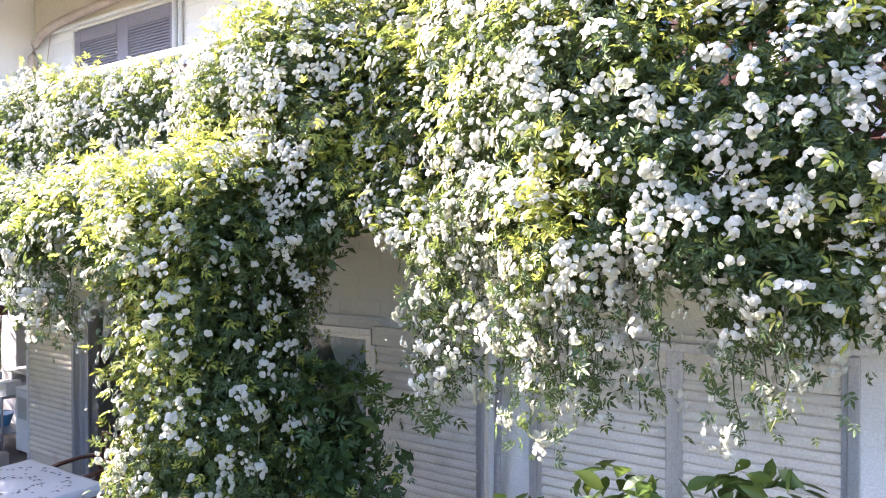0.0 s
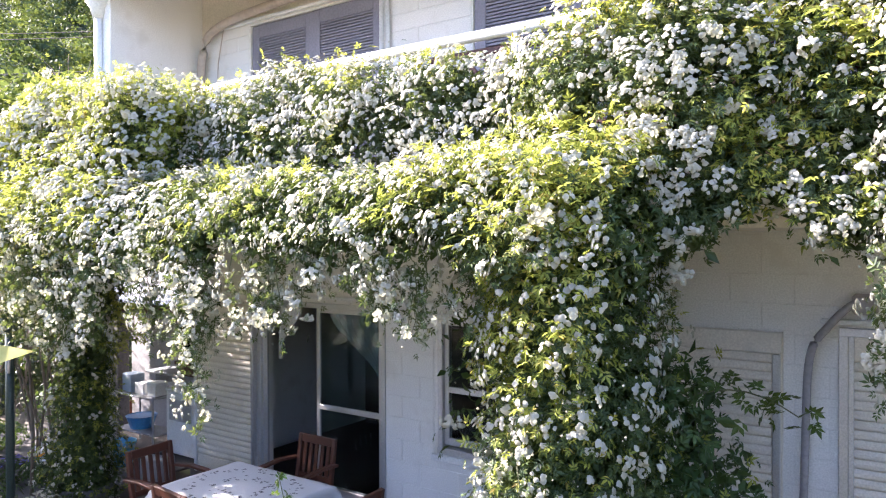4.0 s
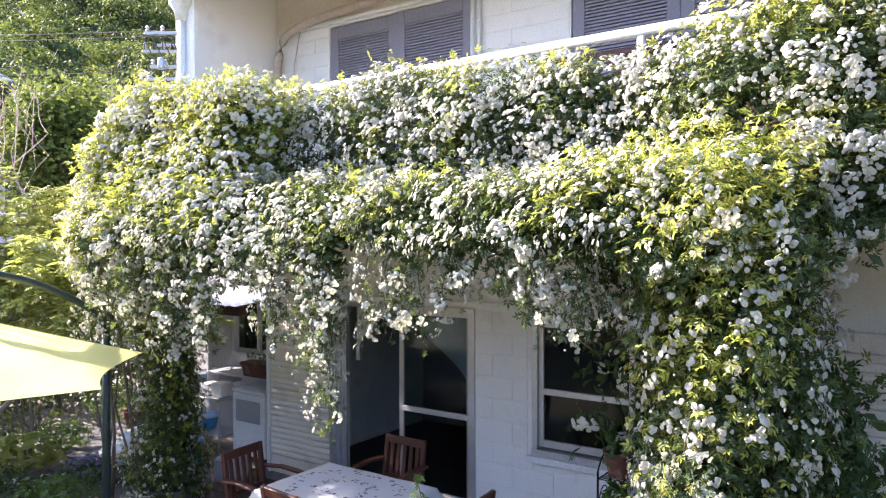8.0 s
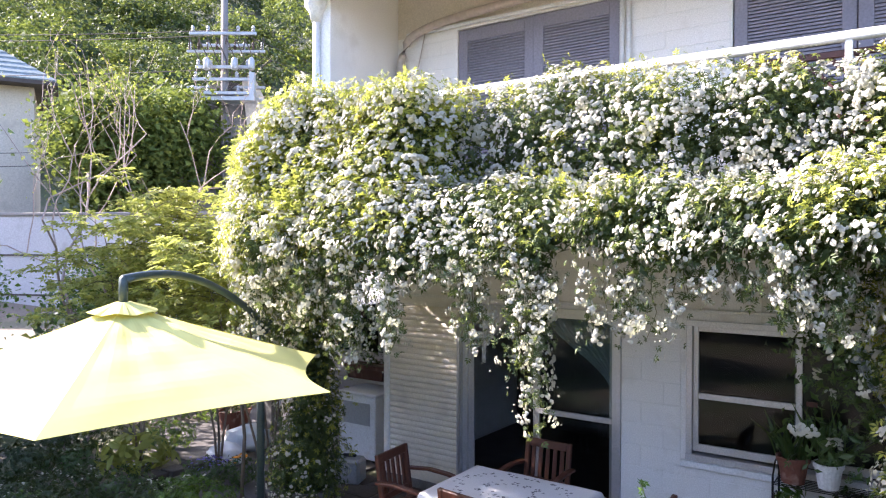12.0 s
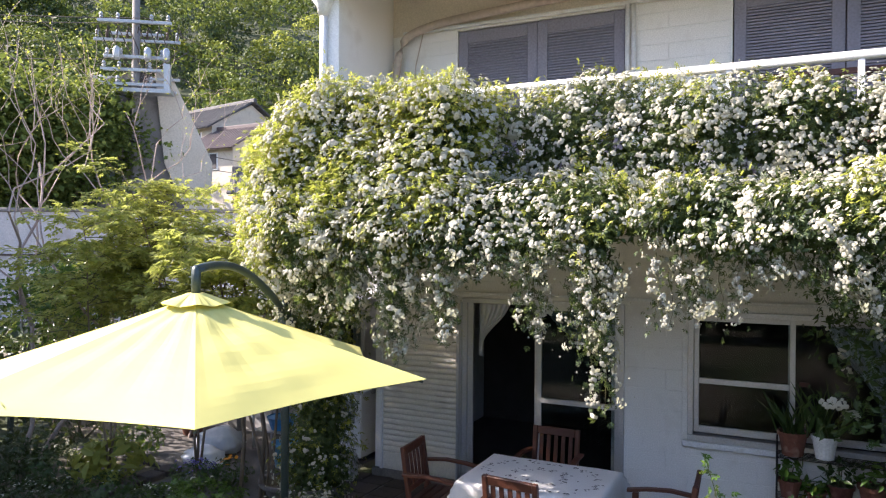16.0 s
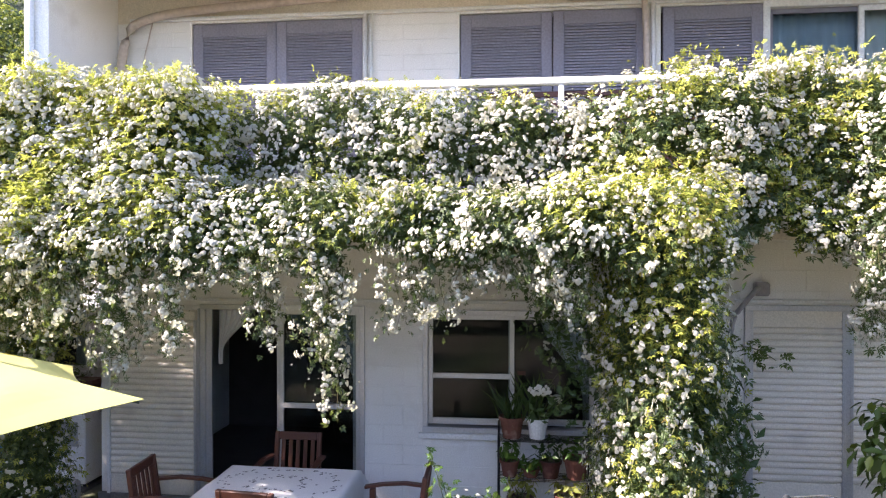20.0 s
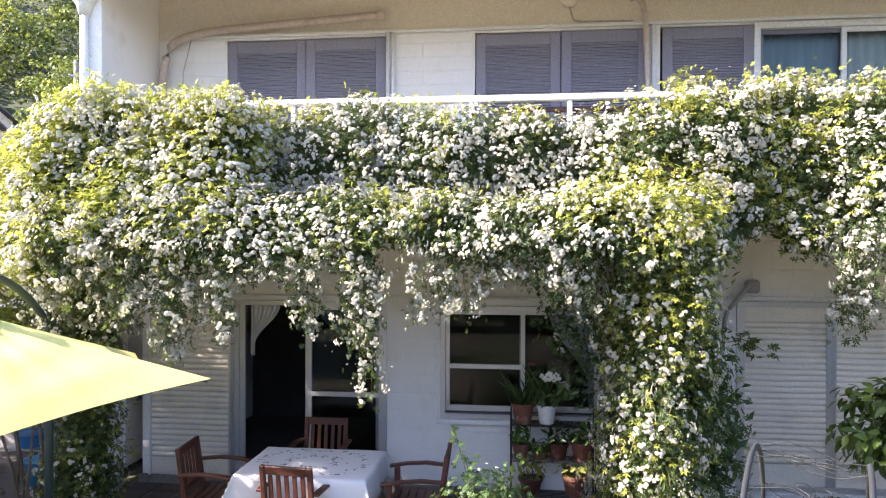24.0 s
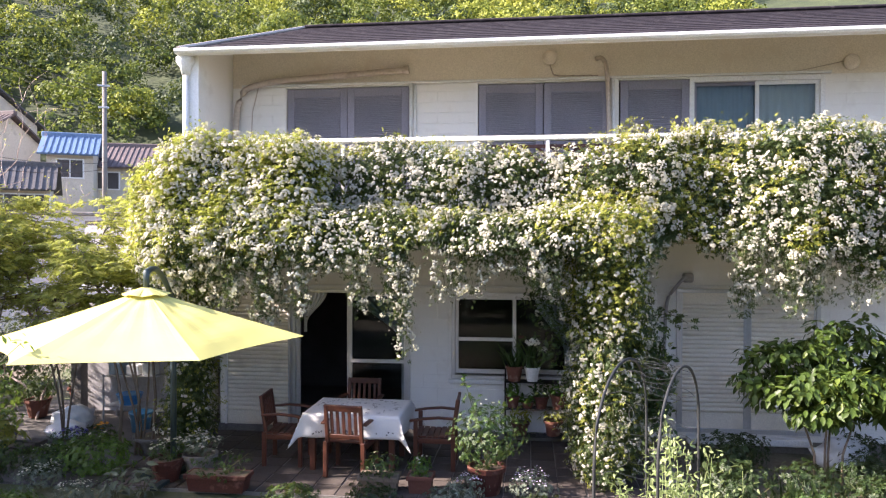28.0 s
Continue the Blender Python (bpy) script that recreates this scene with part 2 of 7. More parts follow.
PAVE = surface("paving", (0.062, 0.048, 0.041), (0.088, 0.072, 0.062), 0.85, fine=45, coarse=2, wear=(0.045, 0.036, 0.03), bump=0.4, vary=0.22)
CONCRETE = surface("concrete", (0.19, 0.175, 0.16), (0.24, 0.225, 0.21), 0.9, fine=50, coarse=1, wear=(0.12, 0.11, 0.10), bump=0.35)
SOIL = surface("soil", (0.11, 0.085, 0.06), (0.18, 0.145, 0.10), 0.95, fine=25, coarse=1.3, wear=(0.14, 0.15, 0.07), bump=0.9)
TERRACOTTA = surface("terracotta", (0.15, 0.054, 0.034), (0.19, 0.07, 0.043), 0.8, fine=40, wear=(0.36, 0.24, 0.18), bump=0.2)
RED_PLASTIC = surface("red_brown_plastic", (0.075, 0.023, 0.017), (0.10, 0.03, 0.022), 0.5, fine=40, wear=(0.24, 0.12, 0.09), bump=0.05)
BLACK_IRON = surface("black_iron", (0.018, 0.018, 0.020), (0.03, 0.03, 0.032), 0.5, 0.5, fine=60, wear=(0.07, 0.05, 0.04), bump=0.1)
GREEN_STEEL = surface("dark_green_steel", (0.035, 0.055, 0.055), (0.05, 0.075, 0.075), 0.45, 0.2, fine=60, bump=0.04)
# dark colour that stands for the lack of light inside the rooms
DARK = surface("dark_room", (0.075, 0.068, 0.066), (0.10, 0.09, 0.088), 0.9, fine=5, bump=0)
LACE = surface("lace_curtain", (0.70, 0.70, 0.70), (0.78, 0.78, 0.77), 0.9, fine=200, coarse=8, bump=0.1)
BLUE_LACE = surface("blue_curtain", (0.33, 0.42, 0.52), (0.42, 0.50, 0.60), 0.9, fine=200, coarse=6, bump=0.1)
GREY_WALL = surface("grey_render", (0.44, 0.43, 0.44), (0.52, 0.51, 0.52), 0.9, fine=30, coarse=0.5, wear=(0.34, 0.32, 0.31))
PATH = surface("path_slabs", (0.095, 0.087, 0.08), (0.135, 0.125, 0.115), 0.9, fine=50, coarse=1, wear=(0.06, 0.055, 0.05), bump=0.35)
BLUE_PLASTIC = surface("blue_plastic", (0.05, 0.22, 0.50), (0.07, 0.27, 0.55), 0.4, fine=40, bump=0.03)
BROWN_LATTICE = surface("brown_lattice", (0.065, 0.022, 0.017), (0.09, 0.032, 0.024), 0.6, fine=40, bump=0.1)


def glass(name, tint=(0.9, 0.95, 0.95), rough=0.0):
    m, t, p, out = nodes_of(name)
    gl, tr = t.nodes.new("ShaderNodeBsdfGlossy"), t.nodes.new("ShaderNodeBsdfTransparent")
    gl.inputs["Roughness"].default_value = rough
    tr.inputs["Color"].default_value = (*tint, 1)
    fr = t.nodes.new("ShaderNodeFresnel")
    fr.inputs["IOR"].default_value = 1.28
    ms = t.nodes.new("ShaderNodeMixShader")
    t.links.new(fr.outputs[0], ms.inputs[0])
    t.links.new(tr.outputs[0], ms.inputs[1])
    t.links.new(gl.outputs[0], ms.inputs[2])
    t.links.new(ms.outputs[0], out.inputs["Surface"])
    return m


GLASS = glass("window_glass", (0.75, 0.8, 0.8), 0.01)


def canvas(name, col):
    m, t, p, out = nodes_of(name)
    c = mix(t, ramp(t, noisy(t, 2.0), 0.3, 0.7), col, tuple(0.92 * x for x in col))
    p.inputs["Roughness"].default_value = 0.8
    tr = t.nodes.new("ShaderNodeBsdfTranslucent")
    ms = t.nodes.new("ShaderNodeMixShader")
    ms.inputs[0].default_value = 0.35
    t.links.new(c, p.inputs["Base Color"])
    t.links.new(c, tr.inputs["Color"])
    t.links.new(p.outputs[0], ms.inputs[1])
    t.links.new(tr.outputs[0], ms.inputs[2])
    t.links.new(ms.outputs[0], out.inputs["Surface"])
    return m


LIME_CANVAS = canvas("lime_canvas", (0.75, 0.715, 0.25))

# ---- house ----
FACE = 4.05          # outer face of the facade
GZ = 0.0             # patio level


def wall_with_holes(x0, x1, z0, z1, holes, y0, y1):
    """A wall in x and z with rectangular openings through it."""
    bm = bmesh.new()
    xs = sorted({x0, x1, *[h[0] for h in holes], *[h[1] for h in holes]})
    for a, b in zip(xs, xs[1:]):
        spans, z = [], z0
        for h in sorted((h for h in holes if h[0] <= a and h[1] >= b), key=lambda h: h[2]):
            spans.append((z, h[2]))
            z = h[3]
        spans.append((z, z1))
        for lo, hi in spans:
            if hi - lo > 1e-4:
                box(bm, a, b, y0, y1, lo, hi)
    bmesh.ops.remove_doubles(bm, verts=bm.verts, dist=1e-5)
    return bm


DOOR = (-7.50, -5.80, 0.16, 2.05)
WIN = (-5.19, -3.49, 0.84, 2.02)
SHUT_B = (-2.14, -0.32, 0.20, 2.10)
UP1, UP2, UP3 = (-7.60, -5.80, 3.05, 4.94), (-4.84, -3.03, 3.05, 4.94), (-2.92, -0.28, 3.05, 4.94)
wall_lower = tagged(part("wall_south_lower", wall_with_holes(-8.60, 3.2, -0.2, 2.75, [DOOR, WIN, SHUT_B], FACE, FACE + 0.19), WALL), "white painted concrete block wall of the ground floor", "wall", kind="structure")
wall_upper = tagged(part("wall_south_upper", wall_with_holes(-8.60, 3.2, 2.95, 4.96, [UP1, UP2, UP3], FACE, FACE + 0.19), WALL), "white painted panel wall of the upper floor", "wall", kind="structure")
tagged(part("wall_band", boxes((-8.60, 3.2, FACE, FACE + 0.19, 4.96, 5.60)), BEIGE), "beige rendered band under the eaves", "wall", kind="structure")
tagged(part("wall_west", boxes((-8.60, -8.41, FACE + 0.19, 11.0, -0.2, 5.19)), WALL), "white side wall of the house", "wall", kind="structure")
tagged(part("wall_north", boxes((-8.60, 3.2, 11.0, 11.2, -0.2, 5.19)), WALL), "white rear wall of the house", "wall", kind="structure")
tagged(part("wall_east", boxes((3.01, 3.2, FACE + 0.19, 11.0, -0.2, 5.19)), WALL), "white end wall of the house", "wall", kind="structure")
tagged(part("balcony_slab", boxes((-8.60, 3.2, 2.98, FACE, 2.72, 2.93)), BEIGE), "beige concrete balcony slab over the patio", "balcony", kind="structure")
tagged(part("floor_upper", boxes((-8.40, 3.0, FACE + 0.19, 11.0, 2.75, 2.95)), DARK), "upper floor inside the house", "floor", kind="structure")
tagged(part("floor_room", boxes((-8.40, 3.0, FACE + 0.19, 11.0, -0.02, 0.10)), DARK), "floor of the room behind the glass, coloured dark for the unlit interior", "floor", kind="structure")
tagged(part("partition", boxes((-8.40, 3.0, 6.8, 6.9, 0.10, 2.75), (-8.40, 3.0, 5.2, 5.3, 2.95, 5.4)), DARK), "inner wall of the rooms, coloured dark for the unlit interior", "wall", kind="structure")
# soffit, wing wall under it, roof
EAVE_Y, EAVE_Z = 2.84, 5.20
low, high = EAVE_Z - 0.035, EAVE_Z - 0.035 + 0.368 * (FACE - EAVE_Y)
bm = boxes((-8.55, -8.40, 2.96, FACE, 2.4, 5.30), bevel=0.006)
for v in bm.verts:
    if v.co.z > 5.0:
        v.co.z = low + 0.32 * (v.co.y - EAVE_Y - 0.03) - 0.004
tagged(part("wing_wall", bm, WALL), "white wing wall closing the balcony end", "wall", kind="structure")
bm = bmesh.new()
v = [bm.verts.new(c) for c in ((-8.60, EAVE_Y + 0.03, low), (3.2, EAVE_Y + 0.03, low), (3.2, FACE, high), (-8.60, FACE, high))]
w = [bm.verts.new(q.co + Vector((0, 0, 0.012))) for q in v]
bm.faces.new(v[::-1])
bm.faces.new(w)
for a in range(4):
    b = (a + 1) % 4
    bm.faces.new((v[a], v[b], w[b], w[a]))
bmesh.ops.recalc_face_normals(bm, faces=bm.faces)
tagged(part("ceiling_soffit", bm, BEIGE), "beige eaves soffit", "ceiling", kind="structure")
bm = bmesh.new()
RX0, RX1, RIDGE_Y, RIDGE_Z, HIP = -8.62, 8.0, 7.4, 6.84, 0.22
c0, c1, c2, c3 = (RX0, EAVE_Y, EAVE_Z), (RX1, EAVE_Y, EAVE_Z), (RX1, 12.0, EAVE_Z), (RX0, 12.0, EAVE_Z)
r0, r1 = (RX0 + HIP, RIDGE_Y, RIDGE_Z), (RX1 - 1.0, RIDGE_Y, RIDGE_Z)
vs = [bm.verts.new(c) for c in (c0, c1, c2, c3, r0, r1)]
for q in ((0, 1, 5, 4), (1, 2, 5), (2, 3, 4, 5), (3, 0, 4)):
    bm.faces.new([vs[k] for k in q])
roof = tagged(part("roof", bm, ROOF), "dark slate gable roof with a low slope", "roof", kind="structure")

# ---- doors, windows, shutters ----
def sash(parent, x0, x1, z0, z1, y, rail=0.045, mid=None, mat=ALU):
    """One sliding sash: stiles, rails, panes."""
    w = thing_part("sash", parent)
    for nm, b in (("stile", (x0, x0 + rail, y, y + 0.03, z0, z1)), ("stile", (x1 - rail, x1, y, y + 0.03, z0, z1)),
                  ("rail", (x0 + rail, x1 - rail, y, y + 0.03, z0, z0 + rail * 1.4)), ("rail", (x0 + rail, x1 - rail, y, y + 0.03, z1 - rail, z1))):
        part(nm, boxes(b, bevel=0.003), mat, w)
    cuts = [z0 + rail * 1.4, z1 - rail]
    if mid:
        part("rail", boxes((x0 + rail, x1 - rail, y - 0.004, y + 0.03, mid - 0.025, mid + 0.025), bevel=0.003), mat, w)
        cuts = [cuts[0], mid - 0.025, mid + 0.025, cuts[1]]
    for a, b in zip(cuts[::2], cuts[1::2]):
        g = part("pane", boxes((x0 + rail, x1 - rail, y + 0.012, y + 0.017, a, b)), GLASS, w)
        g.visible_shadow = False
    return w


def thing_part(name, parent):
    """An empty part that holds sub-parts."""
    ob = new(name)
    ob.empty_display_size = 0.05
    ob.parent = parent
    return ob


def surround(parent, x0, x1, z0, z1, y0, y1, w=0.04, mat=ALU, out=0.012):
    for b in ((x0 - out, x0 + w, y0, y1, z0, z1), (x1 - w, x1 + out, y0, y1, z0, z1), (x0 - out, x1 + out, y0 - 0.004, y1, z1 - w, z1 + out), (x0 - out, x1 + out, y0 - 0.014, y1, z0 - out, z0 + w)):
        part("frame_bar", boxes(b, bevel=0.003), mat, parent)


def drape(x0, x1, z0, z1, y, folds=9, gather=0.0, mat=LACE, name="curtain"):
    """A hanging cloth in folds; gather pulls its lower end towards x0."""
    bm = bmesh.new()
    nx, nz = folds * 6, 14
    grid = []
    for j in range(nz + 1):
        f = j / nz
        row = []
        for i in range(nx + 1):
            u = i / nx
            pull = 1 - gather * math.sin(min(1, f * 1.25) * math.pi / 2) ** 2
            row.append(bm.verts.new((x0 + (x1 - x0) * u * pull, y + 0.025 * math.sin(u * folds * 6.283) * (0.5 + 0.5 * f), z1 - (z1 - z0) * f)))
        grid.append(row)
    for a, b in zip(grid, grid[1:]):
        for i in range(nx):
            bm.faces.new((a[i], a[i + 1], b[i + 1], b[i]))
    ob = part(name, bm, mat, smooth=True)
    md = ob.modifiers.new("thick", "SOLIDIFY")
    md.thickness = 0.002
    return ob


door = thing("door_1", "half-open aluminium sliding glass door to a dark room", "sliding door", kind="structure")
surround(door, *DOOR, FACE - 0.02, FACE + 0.10)
sash(door, -6.68, -5.84, 0.20, 2.01, FACE + 0.015, mid=1.04)
sash(door, -6.72, -5.88, 0.20, 2.01, FACE + 0.055, mid=None)
part("track", boxes((-7.50, -5.80, FACE - 0.05, FACE + 0.10, 0.12, 0.16), bevel=0.004), ALU, door)
part("screen_stile", boxes((-7.46, -7.40, FACE + 0.02, FACE + 0.05, 0.20, 2.01), bevel=0.003), ALU, door)
tagged(drape(-7.40, -7.06, 1.42, 2.0, FACE + 0.20, 6, 0.88), "white lace curtain tied back in the doorway", "curtain")
tagged(drape(-5.86, -6.62, 1.1, 2.0, FACE + 0.13, 8, 0.90), "white lace curtain gathered behind the glass", "curtain")
win = thing("window_1", "aluminium sliding window with a white sill, dark inside", "window", kind="structure")
surround(win, *WIN, FACE - 0.02, FACE + 0.10)
sash(win, -5.15, -4.30, 0.90, 1.98, FACE + 0.015, mid=1.38)
sash(win, -4.36, -3.53, 0.90, 1.98, FACE + 0.055)
part("sill", boxes((-5.24, -3.44, FACE - 0.07, FACE - 0.022, 0.77, 0.825), bevel=0.006), WHITE, win, "white painted sill")
part("sticker", boxes((-4.27, -4.19, FACE + 0.008, FACE + 0.0135, 1.40, 1.44)), RED_PLASTIC, win, "small red and white sticker")
tagged(drape(-3.53, -4.05, 0.95, 1.98, FACE + 0.13, 7, 0.8), "white lace curtain behind the window", "curtain")
tagged(part("lintel_bead", boxes((-8.52, -3.3, FACE - 0.05, FACE, 2.10, 2.13), (-2.25, -0.2, FACE - 0.07, FACE, 2.135, 2.165), bevel=0.004), WHITE), "white drip bead over the openings", "trim", kind="structure")


def slatted(parent, x0, x1, z0, z1, y, pitch, mat, name="slat", tilt=0.012, solid=True):
    """Overlapping slats, each an object, sharing one mesh."""
    n = max(1, int((z1 - z0) / pitch))
    pitch = (z1 - z0) / n
    bm = bmesh.new()
    prof = [(0.0, 0.0), (-tilt * 0.35, pitch * 0.08), (-tilt, pitch * 0.30), (-tilt, pitch * 0.62), (-tilt * 0.2, pitch * 0.96), (0.012, pitch * 1.0), (0.012, 0.0)]
    L = [bm.verts.new((x0, y + a, b)) for a, b in prof]
    R = [bm.verts.new((x1, y + a, b)) for a, b in prof]
    k = len(prof)
    for i in range(k):
        bm.faces.new((L[i], L[(i + 1) % k], R[(i + 1) % k], R[i]))
    bm.faces.new(list(reversed(L)))
    bm.faces.new(R)
    first = part(name, bm, mat, parent)
    first.location.z = z0
    for j in range(1, n):
        o = first.copy()
        scene.collection.objects.link(o)
        o.location.z = z0 + j * pitch
    return first


louvre = thing("shutter_box", "cream ribbed metal storm shutter box beside the sliding door", "shutter", group="storm shutters")
LV = FACE - 0.055
part("backing", boxes((-8.49, -7.54, LV + 0.013, FACE - 0.002, 0.10, 2.00)), SHUTTER, louvre)
slatted(louvre, -8.46, -7.56, 0.30, 1.90, LV, 0.061, SHUTTER)
part("base_panel", boxes((-8.46, -7.56, LV - 0.004, LV + 0.012, 0.12, 0.295), bevel=0.004), SHUTTER, louvre)
part("head_panel", boxes((-8.49, -7.54, LV - 0.012, LV + 0.012, 1.905, 1.99), bevel=0.004), SHUTTER, louvre)
part("stile", boxes((-8.50, -8.465, LV - 0.02, LV + 0.012, 0.10, 1.90), bevel=0.004), WHITE, louvre)
part("stile", boxes((-7.555, -7.52, LV - 0.02, LV + 0.012, 0.10, 1.90), bevel=0.004), ALU, louvre)
part("guide", boxes((-7.515, -7.505, LV - 0.01, FACE - 0.024, 0.12, 2.02)), ALU, louvre)
box_a = thing("shutter_box", "cream ribbed shutter box beside the window", "shutter", group="storm shutters")
part("backing", boxes((-3.43, -2.47, LV + 0.013, FACE - 0.002, 0.02, 2.06)), SHUTTER, box_a)
slatted(box_a, -3.40, -2.53, 0.22, 1.92, LV, 0.060, SHUTTER, tilt=0.016)
part("head_panel", boxes((-3.43, -2.47, LV - 0.012, LV + 0.012, 1.925, 2.06), bevel=0.004), SHUTTER, box_a)
part("base_panel", boxes((-3.40, -2.53, LV - 0.004, LV + 0.012, 0.04, 0.215), bevel=0.004), SHUTTER, box_a)
for x in (-3.435, -2.525):
    part("stile", boxes((x, x + 0.045, LV - 0.02, LV + 0.012, 0.02, 1.92), bevel=0.004), ALU, box_a)
shut_b = thing("storm_shutter", "closed cream storm shutter in two ribbed leaves", "shutter", group="storm shutters")
for a, b in ((-2.10, -1.25), (-1.21, -0.36)):
    leaf_ob = thing_part("leaf", shut_b)
    part("backing", boxes((a, b, FACE + 0.02, FACE + 0.03, 0.24, 2.06)), SHUTTER, leaf_ob)
    slatted(leaf_ob, a + 0.03, b - 0.03, 0.46, 1.90, FACE + 0.007, 0.060, SHUTTER, tilt=0.020)
    part("head_panel", boxes((a + 0.03, b - 0.03, FACE - 0.006, FACE + 0.018, 1.905, 2.06), bevel=0.003), SHUTTER, leaf_ob)
    part("base_panel", boxes((a + 0.03, b - 0.03, FACE - 0.006, FACE + 0.018, 0.24, 0.455), bevel=0.003), SHUTTER, leaf_ob)
    for x in (a, b - 0.03):
        part("stile", boxes((x, x + 0.03, FACE - 0.014, FACE + 0.018, 0.24, 2.06), bevel=0.003), ALU, leaf_ob)
part("mullion", boxes((-1.252, -1.208, FACE - 0.012, FACE + 0.04, 0.24, 2.06), bevel=0.003), ALU, shut_b)
surround(shut_b, *SHUT_B, FACE - 0.03, FACE + 0.06)
part("threshold", boxes((-2.02, -0.45, FACE - 0.16, FACE - 0.002, 0.06, 0.15), bevel=0.008), WHITE, shut_b, "white step under the shutter")


def grey_leaf(parent, x0, x1, z0, z1, y):
    lf = thing_part("leaf", parent)
    w = 0.105
    for b in ((x0, x0 + w, y, y + 0.04, z0, z1), (x1 - w, x1, y, y + 0.04, z0, z1), (x0 + w, x1 - w, y, y + 0.04, z1 - 0.13, z1), (x0 + w, x1 - w, y, y + 0.04, z0, z0 + 0.13)):
        part("frame_bar", boxes(b, bevel=0.004), GREY_SHUTTER, lf)
    bm = bmesh.new()
    z = z0 + 0.13
    while z < z1 - 0.135:
        box(bm, x0 + w, x1 - w, y + 0.012, y + 0.034, z + 0.004, z + 0.022)
        z += 0.028
    box(bm, x0 + w, x1 - w, y + 0.034, y + 0.04, z0 + 0.13, z1 - 0.13)
    part("louvre", bm, GREY_SHUTTER, lf)["kind"] = "stuff"
    return lf


for k, (a, b, c, d) in enumerate((UP1, UP2)):
    sh = thing("upper_shutter", "pair of closed grey louvred shutters on the upper floor", "shutter", group="upper shutters")
    m = (a + b) / 2
    grey_leaf(sh, a + 0.01, m - 0.004, c, d - 0.01, FACE + 0.01)
    grey_leaf(sh, m + 0.004, b - 0.01, c, d - 0.01, FACE - 0.012)
sh = thing("upper_shutter", "single grey louvred shutter pushed beside the upper window", "shutter", group="upper shutters")
grey_leaf(sh, -2.90, -1.99, UP3[2], UP3[3] - 0.01, FACE - 0.012)
upwin = thing("window_2", "white framed upper window with pale blue curtains", "window", kind="structure")
surround(upwin, -1.98, -0.28, UP3[2], UP3[3], FACE - 0.02, FACE + 0.10, 0.05, WHITE)
sash(upwin, -1.93, -1.08, UP3[2] + 0.06, UP3[3] - 0.05, FACE + 0.05, 0.045, None, GREY_SHUTTER)
sash(upwin, -1.14, -0.33, UP3[2] + 0.06, UP3[3] - 0.05, FACE + 0.012, 0.05, None, WHITE)
tagged(drape(-1.96, -1.1, 3.05, 4.92, FACE + 0.14, 9, 0.0, BLUE_LACE), "pale blue curtain behind the upper window", "curtain")
tagged(drape(-1.1, -0.30, 3.05, 4.92, FACE + 0.14, 8, 0.0, LACE), "white curtain behind the upper window", "curtain")
# rails, posts and pipes on the upper wall
tagged(part("head_track", boxes((-8.25, -0.2, FACE - 0.05, FACE - 0.002, 4.962, 4.995), bevel=0.004), WHITE), "white head track along the upper windows", "trim", kind="structure")
for x, nm in ((-5.775, 0.0), (-3.0, 0.0), (-5.72, 0.02)):
    bm = bmesh.new()
    tube(bm, [(x, FACE - 0.06 + nm, 2.93), (x, FACE - 0.06 + nm, 4.955)], 0.022, sides=10)
    tagged(part("upright_pipe", bm, WHITE, smooth=True), "white upright pipe on the upper wall", "pipe")


def bent_pipe(pts, r, mat, name, label, sides=12):
    bm = bmesh.new()
    out = [Vector(pts[0])]
    for a, b, c in zip(pts, pts[1:], pts[2:]):
        a, b, c = Vector(a), Vector(b), Vector(c)
        q = min(0.5, 3.5 * r / max(1e-6, min((a - b).length, (c - b).length)))
        p0, p1 = b.lerp(a, q), b.lerp(c, q)
        for k in range(7):
            f = k / 6
            out.append((p0 * (1 - f) + b * f).lerp(b * (1 - f) + p1 * f, f))
    out.append(Vector(pts[-1]))
    tube(bm, out, r, sides=sides)
    return tagged(part(name, bm, mat, smooth=True), label, "pipe")


bent_pipe([(-8.33, FACE - 0.09, 2.93), (-8.33, FACE - 0.09, 4.60), (-8.16, FACE - 0.09, 5.01), (-6.0, FACE - 0.09, 5.13), (-5.85, FACE - 0.09, 5.14)], 0.045, PIPE, "duct_pipe", "beige insulated pipe bending along the upper wall")
bm = bmesh.new()
tube(bm, [(-5.87, FACE - 0.09, 5.14), (-5.80, FACE - 0.09, 5.145)], 0.058, sides=12)
tagged(part("pipe_end_cap", bm, PIPE), "beige end cap of the wall pipe", "pipe")
bent_pipe([(-3.22, FACE - 0.01, 5.24), (-3.16, FACE - 0.10, 5.24), (-3.07, FACE - 0.10, 5.10), (-3.045, FACE - 0.10, 2.93)], 0.03, PIPE, "duct_pipe", "beige pipe dropping from the eaves wall to the balcony")
bm = bmesh.new()
lathe(bm, [(0.10, 0), (0.10, 0.05), (0.085, 0.09), (0.04, 0.11)], 16)
hood = tagged(part("vent_hood", bm, BEIGE, smooth=True), "round beige vent hood on the upper wall", "vent")
hood.matrix_world = pose(-3.85, FACE, 5.27, 90, 0, 0)
bent_pipe([(-3.85, FACE - 0.03, 5.17), (-3.80, FACE - 0.03, 5.02), (-3.2, FACE - 0.03, 5.005)], 0.009, PIPE, "cable", "thin beige cable under the vent hood", 6)
hood2 = copy_thing(hood, pose(0.05, FACE, 5.10, 90, 0, 0))
bent_pipe([(0.0, FACE - 0.03, 5.12), (-0.6, FACE - 0.03, 5.0), (-0.75, FACE - 0.02, 5.0)], 0.006, PIPE, "cable", "thin dark cable on the upper wall", 6)
